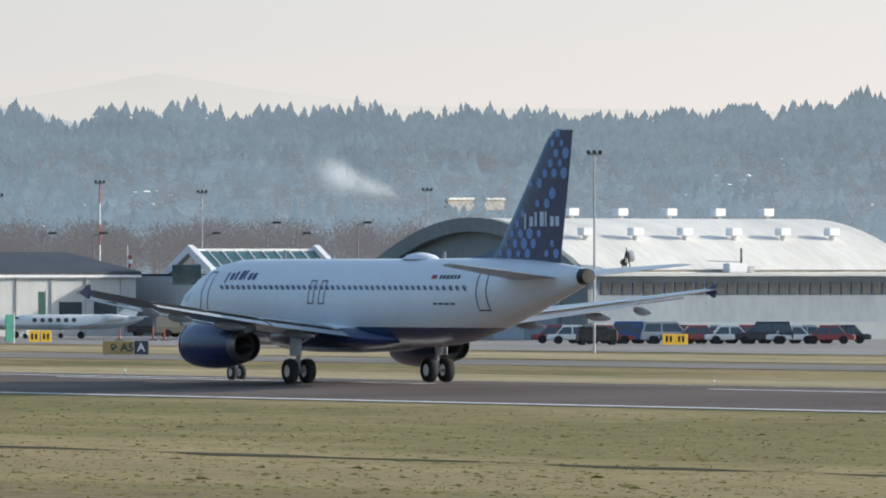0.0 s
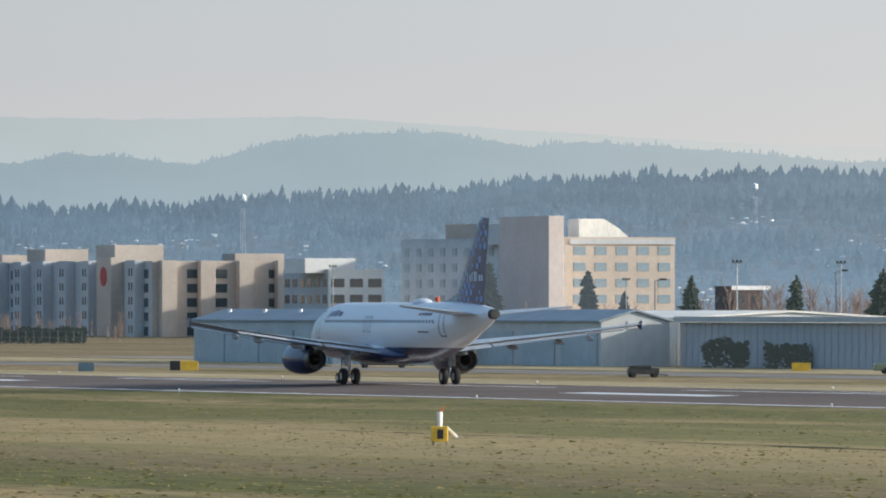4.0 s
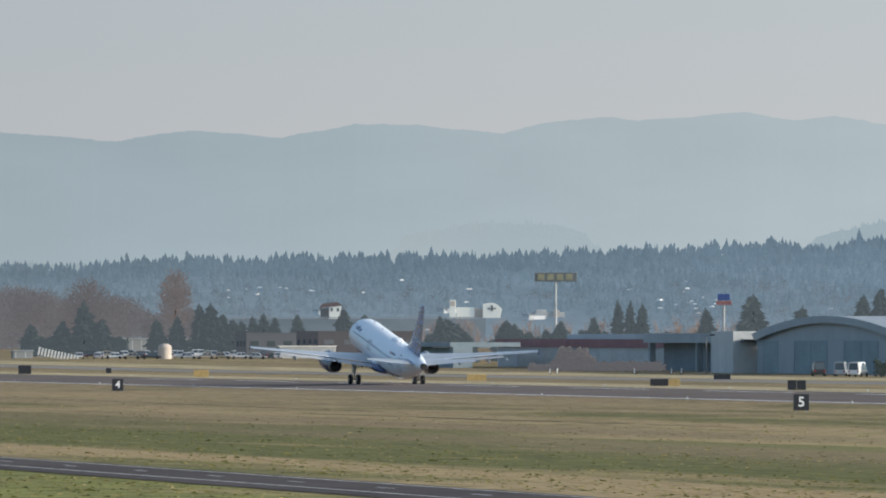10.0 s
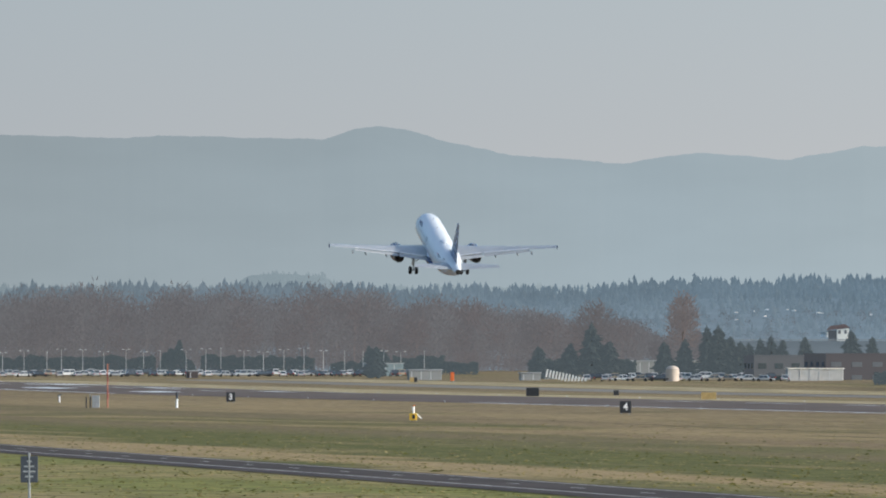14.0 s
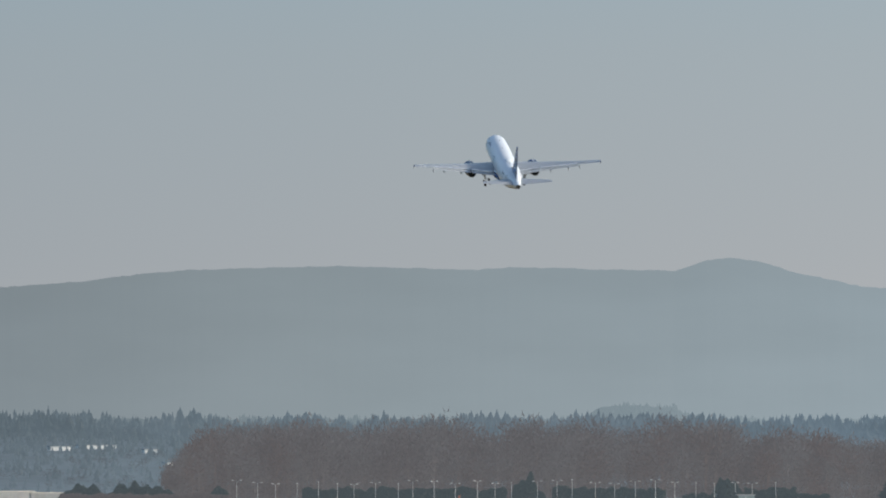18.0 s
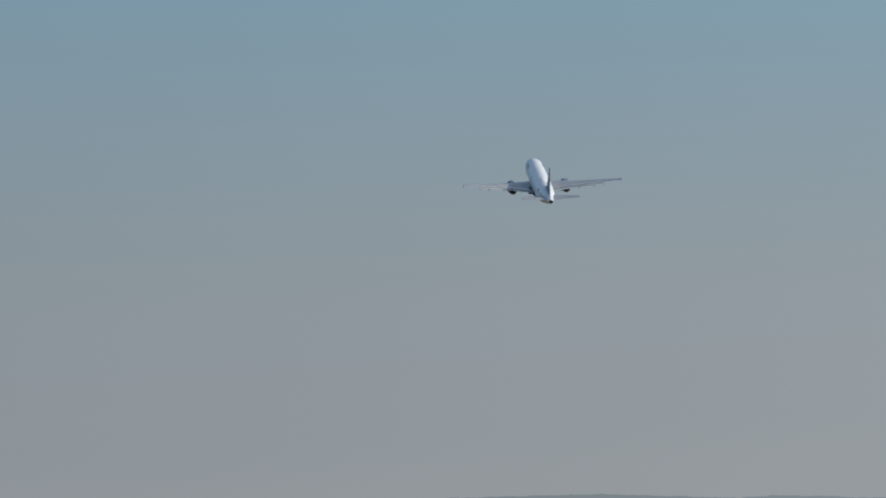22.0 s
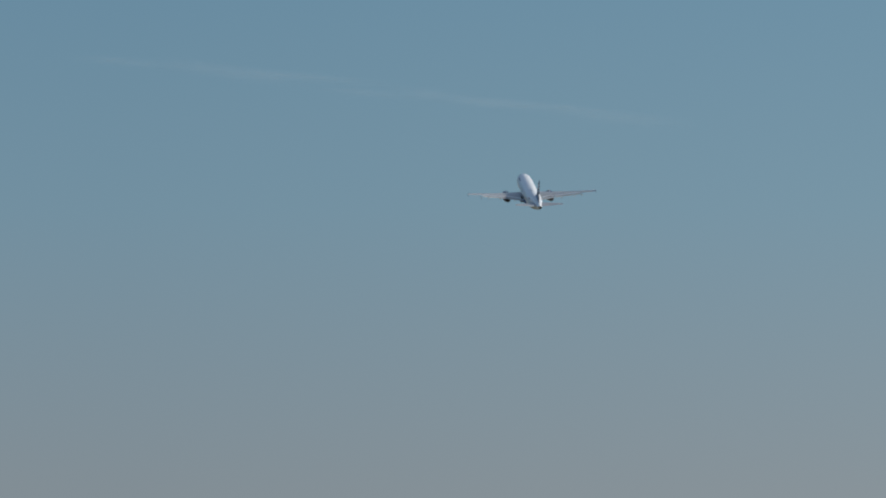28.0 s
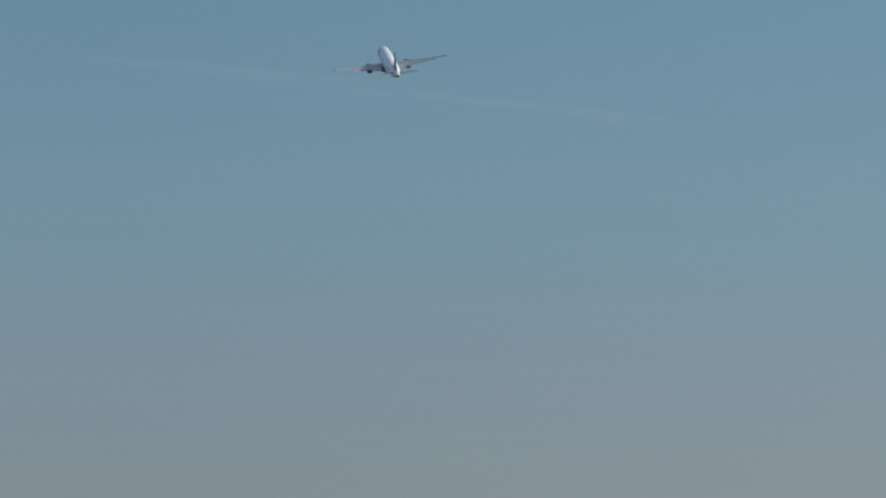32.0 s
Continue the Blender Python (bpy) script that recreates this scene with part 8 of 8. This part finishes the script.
for k in range(28):
    x, y = polar(6.225 + k * .112 + rnd.uniform(-.02, .02), 2620 + 60 * (k % 2))
    if lamp:
        copy_thing(lamp, pose(x, y, ground_z(x, y) - rnd.uniform(0, 1.2), 0, 0, rnd.choice((0, 40, 80))))
        continue
    lamp = thing("car_park_lamp", x, y, ground_z(x, y), 0, label="tall twin-headed lamp post in the car park", category="lamp", group="car park lamps")
    part("pole", tubes(((0, 0, 0), (0, 0, 7), .09, .06, 8)), PALE_POLE, lamp)
    for side in (-1, 1):
        part("arm", tubes(((0, 0, 6.9), (side * .9, 0, 7.0), .06, .06, 6)), MAST_GREY, lamp)
        part("lamp_head", bevelled(boxes((side * 1.1 - .3, -.2, 6.97, side * 1.1 + .3, .2, 7.2)), .04), PALE_POLE, lamp)

# fuel tanker before the terminal
x, y = polar(30.404, 865)
ob = thing("fuel_tanker", x, y, ground_z(x, y) + .03, -30.404, label="long polished silver fuel tanker with a white cab", category="truck")
POLISHED = mat("polished_tank", (0.75, 0.75, 0.74), 0.28, .7, vary=.04, scale=.6)
for x0, x1 in ((-6.4, -4.5), (-3.9, -2.4), (-1.9, 2.6)):
    part("tank", loft([[(xx, 1.15 * k * math.cos(a * .393), 1.75 + .78 * k * math.sin(a * .393)) for a in range(16)] for xx, k in ((x0, .7), (x0 + .15, 1), (x1 - .15, 1), (x1, .7))]), POLISHED, ob, "polished silver tank", smooth=True)
part("chassis", boxes((-6.5, -.9, .6, 5.6, .9, .95)), DARK_METAL, ob)
part("cab", bevelled(prism(((3.3, .7), (5.0, .7), (5.0, 1.7), (4.5, 2.5), (3.3, 2.6)), -1.15, 1.15), .08), PAINTS["white"], ob, "white cab")
part("bonnet", bevelled(boxes((5.02, -.85, .7, 6.3, .85, 1.55)), .1), PAINTS["white"], ob)
part("windscreen", prism(((4.99, 1.76), (5.03, 1.76), (4.62, 2.42), (4.58, 2.42)), -.95, .95), GLASS, ob)
for side in (-1, 1):
    part("side_window", boxes((3.6, side * 1.16 - .012, 1.75, 4.5, side * 1.16 + .012, 2.3)), GLASS, ob)
    part("exhaust", tubes(((3.1, side * 1.0, .9), (3.1, side * 1.0, 3.0), .08, .08, 8)), STEEL, ob)
    for wx in (-5.9, -4.8, -1.2, -.2, 2.0, 3.0, 5.6):
        part("wheel", tubes(((wx, side * 1.0 - .15, .5), (wx, side * 1.0 + .15, .5), .5, .5, 14)), TYRE, ob)


def ramp_cart(b, d, m, label, w=2.2, h=1.1, mast=False):
    x, y = polar(b, d)
    ob = thing("ramp_cart", x, y, ground_z(x, y) + .03, -b + 12, label=label, category="cart", group="carts on the apron")
    part("cart_body", bevelled(boxes((-w / 2, -.6, .28, w / 2, .6, h)), .06), m, ob)
    part("cart_top", bevelled(boxes((-w / 2 + .15, -.45, h + .003, w / 4, .45, h + .22)), .05), DARK_METAL, ob)
    part("tow_bar", tubes(((w / 2, 0, .3), (w / 2 + .9, 0, .2), .04, .04, 6)), DARK_METAL, ob)
    for wx in (-w / 2 + .35, w / 2 - .35):
        for side in (-1, 1):
            part("wheel", tubes(((wx, side * .55 - .1, .22), (wx, side * .55 + .1, .22), .22, .22, 10)), TYRE, ob)
    if mast:
        part("lamp_pole", tubes(((0, 0, h), (0, 0, h + 1.6), .05, .05, 6)), DARK_METAL, ob)
        part("lamp_box", bevelled(boxes((-.25, -.15, h + 1.5, .25, .15, h + 1.85)), .04), DARK_METAL, ob)


for b, d, m, lab, w, h, lamp_on in (
        (22.953, 930, PAINTS["red"], "bright red tug beside the silver-finned jet", 1.6, 1.5, False), (27.467, 840, PAINTS["blue"], "dark blue tug on the apron", 1.8, 1.5, False), (26.236, 820, DARK_METAL, "dark equipment cart on the apron", 2.2, 1.2, False), (25.229, 850, DARK_METAL, "dark ground power cart on the apron", 2.0, 1.3, False),
        (26.125, 850, DARK_METAL, "dark cart with a small light mast", 1.2, 1.0, True), (26.214, 850, DARK_METAL, "dark cart with a small light mast", 1.2, 1.0, True), (26.443, 840, DARK_METAL, "dark tall equipment box on the apron", 2.4, 2.2, False), (26.523, 835, BOARD_YELLOW, "yellow tow cart on the apron", 1.4, 1.0, False), (26.348, 830, BOARD_YELLOW, "yellow tow cart on the apron", 1.2, 1.0, False),
        (29.129, 860, ORANGE, "orange cart behind the terminal apron", 1.6, 1.5, False), (25.124, 880, FADED, "tan cart on the apron", 1.3, 1.2, False), (28.001, 850, TEAL, "dark teal cart by the green sign", 1.8, 1.9, False), (20.832, 870, DARK_METAL, "dark low cart beside the pale hangars", 2.6, .8, False), (18.98, 1000, DARK_METAL, "dark low cart beside the hangar doors", 1.7, .9, False), (19.37, 1000, DARK_METAL, "long dark low trailer cart beside the hangar doors", 4.4, .8, False), (31.529, 770, DARK_METAL, "dark low trailer before the cars", 3.0, 1.2, False)):
    ramp_cart(b, d, m, lab, w, h, lamp_on)
for b, d in ((24.208, 880), (24.606, 875), (24.822, 870), (28.846, 820), (29.034, 820), (29.097, 820), (28.223, 830), (22.495, 920), (22.743, 920), (12.822, 1600), (12.863, 1600), (13.505, 1600), (13.562, 1600), (13.298, 1600)):
    x, y = polar(b, d)
    ob = thing("bollard", x, y, ground_z(x, y) + .02, label="orange-red safety post on the apron" if d < 1000 else "white safety post before the shed", category="bollard", group="safety posts")
    part("post", tubes(((0, 0, 0), (0, 0, .95), .09, .05, 8)), CONE if d < 1000 else SIGN_WHITE, ob)
    part("base", boxes((-.25, -.25, 0, .25, .25, .08)), TYRE, ob)

ob = thing("slatted_stand", *polar(10.055, 2250), ground_z(*polar(10.055, 2250)), -9, label="row of leaning white slats beside the car yard", category="rack")
for k in range(13):
    part("slat", bevelled(boxes((-4.6 + .72 * k, 0, 0, -4.2 + .72 * k, .12, 1.7)), .03), WHITE_WALL, ob).rotation_euler = (0, .22, 0)
part("rail", boxes((-4.7, .13, .5, 4.9, .22, .65)), STEEL, ob)

# fence along the hedge
ob = thing("chain_link_fence", 0, 0, 0, label="thin grey wire fence along the hedge", category="fence")
for k in range(40):
    x, y = polar(15.921 + k * .045, 1640)
    q = part("fence_post", tubes(((0, 0, 0), (0, 0, 2.3), .05, .05, 6)), MAST_GREY, ob) if k == 0 else new("fence_post", q.data)
    q.parent = ob
    q.location = (x, y, ground_z(x, y))
x0, y0 = polar(15.921, 1640)
x1, y1 = polar(15.921 + 39 * .045, 1640)
for z in (.3, 1.2, 2.2):
    part("wire", tubes(((x0, y0, ground_z(x0, y0) + z), (x1, y1, ground_z(x1, y1) + z), .02, .02, 4)), MAST_GREY, ob)

# pale building on the hill, and a drift of smoke before the wood
b, d = 30.852, 3700
x, y = polar(b, d)
ob = thing("hill_building", x, y, slope_z(b, d), 4, label="long pale building among trees on the hillside", category="building")
part("wall_block", bevelled(boxes((-12.5, 0, -4, 12.5, 9, 30.28 - slope_z(b, d))), .2), CREAM, ob)
part("roof", prism(((-13, 0), (13, 0), (12, .9), (-12, .9)), -.5, 9.5), ROOF_PALE, ob).location = (0, 0, 30.28 - slope_z(b, d))
pieces("window", ob, STUCCO_GREY, [(-11 + 2.45 * k, -.05, 28.43 - slope_z(b, d)) for k in range(10)], (1.3, .2, 1.2))


def veil(name, tone, thick):
    """Thin vapour that fades out to each wisp's rim."""
    m = bpy.data.materials.new(name)
    m.use_nodes = True
    n, l = m.node_tree.nodes, m.node_tree.links
    b = n["Principled BSDF"]
    b.inputs["Base Color"].default_value = (*tone, 1)
    b.inputs["Roughness"].default_value, b.inputs["Specular IOR Level"].default_value = 1.0, 0.0
    at, co, tex, mul, amount = n.new("ShaderNodeAttribute"), n.new("ShaderNodeTexCoord"), n.new("ShaderNodeTexNoise"), n.new("ShaderNodeMath"), n.new("ShaderNodeMath")
    at.attribute_name = "veil_amount"
    tex.inputs["Scale"].default_value, tex.inputs["Detail"].default_value = 0.12, 4.0
    l.new(co.outputs["Object"], tex.inputs["Vector"])
    mul.operation = amount.operation = "MULTIPLY"
    l.new(at.outputs["Fac"], mul.inputs[0])
    l.new(tex.outputs["Fac"], mul.inputs[1])
    l.new(mul.outputs[0], amount.inputs[0])
    amount.inputs[1].default_value = thick
    l.new(amount.outputs[0], b.inputs["Alpha"])
    return m


def wisps(name, label, category, m, places, bearing):
    """Slightly domed wisps: (x, y, z, half width, half height, slope)."""
    verts, faces, dense = [], [], []
    c, s = math.cos(radians(bearing)), math.sin(radians(bearing))
    for x, y, z, w, h, lean in places:
        base = len(verts)
        verts.append((x, y, z))
        dense.append(1.0)
        for k, r in enumerate((.3, .55, .8, 1.0)):
            for i in range(16):
                a = i * math.pi / 8
                u, v = w * r * math.cos(a), h * r * math.sin(a) + lean * w * r * math.cos(a)
                verts.append((x + u * c, y - u * s + r * r * h * .3, z + v))
                dense.append((1 - r) ** 1.4)
        for i in range(16):
            faces.append((base, base + 1 + i, base + 1 + (i + 1) % 16))
        for k in range(3):
            o = base + 1 + 16 * k
            faces.extend((o + i, o + 16 + i, o + 16 + (i + 1) % 16, o + (i + 1) % 16) for i in range(16))
    ob = from_lists(name, verts, faces, m)
    at = ob.data.attributes.new("veil_amount", "FLOAT", "POINT")
    at.data.foreach_set("value", dense)
    ob.visible_shadow = False
    return tagged(ob, label, category, kind="stuff")


rnd = random.Random(5)
puffs = []
for k in range(13):
    t = k / 12
    x, y = polar(30.369 - t * .36 + rnd.uniform(-.02, .02), 3300 + 6 * k)
    puffs.append((x, y, 29.07 + t * 8.5 + rnd.uniform(-.8, .8), 4 + 8 * t, 2.8 + 5.5 * t, -.2))
wisps("smoke_drift", "thin pale smoke drifting before the wooded hill", "smoke", veil("thin_smoke", (0.85, 0.9, 0.93), .3), puffs, -4)
streaks = []
for k in range(9):
    t = k / 8
    x, y = polar(2.729 + 2.7 * t + rnd.uniform(-.05, .05), 4880 + 4 * k)
    streaks.append((x, y, 438 - 19 * t + rnd.uniform(-3, 3), rnd.uniform(24, 50), rnd.uniform(2.5, 5), -.08))
wisps("thin_cloud", "faint streaks of thin high cloud", "cloud", veil("thin_cloud", (0.95, 0.95, 0.95), .075), streaks, -1)

for b, rise, w in ((5.447, 0.00447, 15), (5.749, 0.00408, 5), (5.876, 0.00280, 6), (5.955, 0.00275, 4), (5.240, 0.00436, 8), (12.329, 0.00280, 14), (11.553, 0.00258, 4), (12.749, 0.00219, 6), (11.916, 0.00169, 9), (11.232, 0.00147, 5)):
    d = 3320.0
    while d < 4300 and slope_z(b, d) < 5.54 + rise * d - 1.8:
        d += 15
    x, y = polar(b, d)
    ob = thing("far_store", x, y, slope_z(b, d) - .5, 4, label="long white store building on the far slope", category="building", group="white stores on the far slope")
    part("wall_block", bevelled(boxes((-w / 2, 0, -1.5, w / 2, 8, 2.0)), .15), WHITE_WALL, ob)
    part("roof", boxes((-w / 2 - .3, -.3, 2.005, w / 2 + .3, 8.3, 2.3)), ROOF_DULL, ob)

# old snow on the far crest
rnd = random.Random(3)
verts, faces = [], []
for _ in range(8):
    b = 15.826 + rnd.random() * .35
    x, y = polar(b, 4765)
    z, w = 101.37 + rnd.uniform(0, 4.5), rnd.uniform(.4, 1.5)
    base = len(verts)
    for i in range(6):
        a = i * 1.047
        verts.append((x + w * math.cos(a) * rnd.uniform(.7, 1.3), y, z + .35 * w * math.sin(a) * rnd.uniform(.7, 1.3)))
    faces.append(tuple(range(base, base + 6)))
tagged(from_lists("snow_patches", verts, faces, SNOW), "small patches of old snow near the crest", "snow", kind="stuff")

# ---- the yellow car that drives away along the service road ----
suv = thing("yellow_car", 57.6, 549, 1.42, label="dull yellow-green estate car with roof bars on the service road", category="car")
Y = PAINTS["yellow"]
bm = bmesh.new()
rings = []
for yy, w, lo, hi in ((-2.3, .80, .42, .95), (-2.2, .90, .32, 1.02), (-1.2, .93, .28, 1.04), (1.2, .93, .28, 1.0), (2.1, .86, .3, .88), (2.3, .75, .4, .78)):
    rings.append([(-w, yy, lo + .1), (-w * .9, yy, lo), (w * .9, yy, lo), (w, yy, lo + .1), (w, yy, hi - .1), (w * .93, yy, hi), (-w * .93, yy, hi), (-w, yy, hi - .1)])
part("body", loft(rings), Y, suv)
part("cabin_glass", loft([[(-.86, -2.16, .98), (.86, -2.16, .98), (.86, 1.15, .98), (-.86, 1.15, .98)], [(-.70, -1.8, 1.58), (.70, -1.8, 1.58), (.70, .45, 1.58), (-.70, .45, 1.58)]]), GLASS, suv)
part("roof_panel", bevelled(boxes((-.74, -1.9, 1.56, .74, .5, 1.66)), .05), Y, suv)
for side in (-1, 1):
    part("rear_pillar", tubes(((side * .86, -2.14, 1.0), (side * .71, -1.8, 1.6), .07, .06, 6)), Y, suv)
    part("centre_pillar", tubes(((side * .875, -.4, 1.0), (side * .72, -.5, 1.6), .05, .05, 6)), Y, suv)
    part("tail_light", bevelled(boxes((side * .78 - .09, -2.28, .72, side * .78 + .09, -2.14, 1.0)), .02), LAMP_RED, suv)
    part("roof_bar", tubes(((side * .62, -1.6, 1.74), (side * .62, .3, 1.74), .025, .025, 6)), DARK_METAL, suv)
    part("mirror", bevelled(boxes((side * 1.0 - .1, .75, 1.0, side * 1.0 + .1, .85, 1.16)), .02), DARK_METAL, suv)
    for wy in (-1.45, 1.45):
        wheel = part("wheel", tubes(((side * .84 - .11, wy, .34), (side * .84 + .11, wy, .34), .34, .34, 16)), TYRE, suv)
        part("rim", tubes(((side * .96 - .01, wy, .34), (side * .96 + .01, wy, .34), .2, .2, 12)), STEEL, wheel)
part("bumper", bevelled(boxes((-.86, -2.38, .42, .86, -2.24, .66)), .03), DARK_METAL, suv, "dark rear bumper")
part("plate_bar", boxes((-.26, -2.31, .74, .26, -2.29, .88)), SIGN_WHITE, suv)
for yy in (-1.3, -.1):
    part("cross_bar", tubes(((-.64, yy, 1.75), (.64, yy, 1.75), .022, .022, 6)), DARK_METAL, suv)


# ---- what moves ----
# seconds, x, y, z of the main wheels' contact, heading to the left, nose up, left wing down (degrees)
FLIGHT = [
    (0, 242.66, 416.15, 0.12, 0.00, 0.00, 0.00),
    (1, 242.66, 480.50, 0.12, 0.00, 0.00, -0.08),
    (2, 242.66, 547.06, 0.12, 0.00, 0.00, -0.17),
    (3, 242.66, 615.80, 0.12, 0.00, 0.00, -0.25),
    (4, 242.66, 686.66, 0.12, 0.00, 0.00, -0.33),
    (5, 242.66, 759.54, 0.12, 0.00, 0.00, -0.42),
    (6, 242.66, 834.33, 0.12, 0.00, 0.00, -0.50),
    (7, 242.66, 910.90, 0.12, 0.00, 0.00, -0.58),
    (7.5, 242.66, 949.82, 0.12, 0.00, 0.40, -0.62),
    (8, 242.66, 989.18, 0.12, 0.00, 1.49, -0.67),
    (8.5, 242.66, 1029.01, 0.12, 0.00, 3.20, -0.71),
    (9, 242.66, 1069.32, 0.12, 0.00, 5.20, -0.75),
    (9.5, 242.66, 1110.09, 0.12, 0.00, 7.00, -0.79),
    (10, 242.66, 1151.18, 0.12, 0.00, 8.60, -0.83),
    (10.5, 242.66, 1192.37, 0.75, 0.00, 10.00, -0.88),
    (11, 242.66, 1233.50, 1.90, -0.50, 11.30, -0.92),
    (11.5, 242.66, 1274.57, 3.60, -1.00, 12.05, -0.96),
    (12, 242.66, 1315.71, 5.60, -1.20, 12.80, -1.00),
    (12.5, 242.81, 1357.09, 8.00, -1.40, 13.25, -1.00),
    (13, 242.96, 1398.78, 10.60, -1.38, 13.70, -1.00),
    (13.5, 243.46, 1440.76, 14.00, -1.35, 14.30, -0.67),
    (14, 243.96, 1482.94, 18.40, -1.32, 14.90, -0.33),
    (14.5, 244.46, 1525.26, 23.20, -1.30, 15.50, 0.00),
    (15.5, 245.56, 1610.17, 33.30, -1.02, 16.10, 0.67),
    (16.5, 246.66, 1695.26, 43.40, -0.74, 16.70, 1.20),
    (17, 247.16, 1737.82, 49.00, -0.60, 17.00, 1.40),
    (17.5, 247.41, 1780.38, 54.90, -0.45, 17.17, 1.55),
    (18, 247.66, 1822.91, 60.90, -0.30, 17.33, 1.70),
    (18.5, 247.76, 1865.40, 67.00, -0.15, 17.50, 2.25),
    (19, 247.86, 1907.85, 73.40, 0.00, 17.67, 2.80),
    (19.5, 247.41, 1950.23, 80.00, 0.00, 17.83, 3.05),
    (20, 246.96, 1992.54, 87.00, 0.00, 18.00, 3.30),
    (21, 245.86, 2076.92, 101.60, 0.25, 18.16, 3.20),
    (22, 244.86, 2160.94, 116.40, 0.50, 18.32, 2.85),
    (23, 243.46, 2244.60, 131.20, 1.00, 18.48, 2.50),
    (24, 241.76, 2327.92, 146.00, 1.60, 18.64, 2.65),
    (25, 239.66, 2410.95, 160.80, 2.20, 18.80, 2.80),
    (26, 237.26, 2493.81, 175.60, 2.47, 18.93, 2.60),
    (27, 234.66, 2576.64, 190.40, 2.73, 19.07, 2.40),
    (28, 232.27, 2659.62, 205.08, 3.00, 19.20, 2.20),
    (29, 233.90, 2742.99, 221.03, 3.30, 19.30, 2.20),
    (30, 231.02, 2827.06, 236.51, 3.60, 19.40, 3.00),
    (31, 226.49, 2912.17, 252.91, 3.90, 19.50, 5.60),
    (32, 220.41, 2998.73, 269.33, 4.20, 19.60, 8.50),
]


def motions():
    fold = ((0, 0), (17.3, 0), (17.8, 12), (18.3, 32), (19.0, 54), (19.7, 70), (20.6, 84), (32, 84))
    # the struts stretch as the weight comes off, then draw in
    def strut(t):
        return float(np.interp(t, (9.6, 10.6, 17.3, 19.5), (0, -.34, -.34, 0)))
    for side in (-1, 1):
        leg, hinge = GEAR[side]
        walk(leg, [(t, pose(hinge[0], hinge[1], hinge[2] + strut(t), 0, side * a, 0)) for t, a in sorted((*fold, (9.6, 0), (10.6, 0)))])
    for side, wing in WINGS.items():
        walk(wing, [(t, pose(0, 0, 0, 0, -side * a, 0)) for t, a in ((0, 0), (8.5, 0), (10.0, 0.6), (11.5, 1.5), (32, 1.6))])
    leg, hinge = GEAR[0]
    walk(leg, [(t, pose(*hinge, a, 0, 0)) for t, a in fold])
    walk(airplane, [(t, pose(x, y, z, 0, 0, left) @ pose(0, 0, 0, up, 0, 0) @ pose(0, 0, 0, 0, -lean, 0)) for t, x, y, z, left, up, lean in FLIGHT])
    walk(suv, [(t, pose(57.6 + .25 * math.sin(t * .35), 549 + 15 * (t - 16.6), ground_z(57.3, 549) + .02)) for t in (0, 4, 8, 12, 16, 20, 24, 28, 32)])


motions()
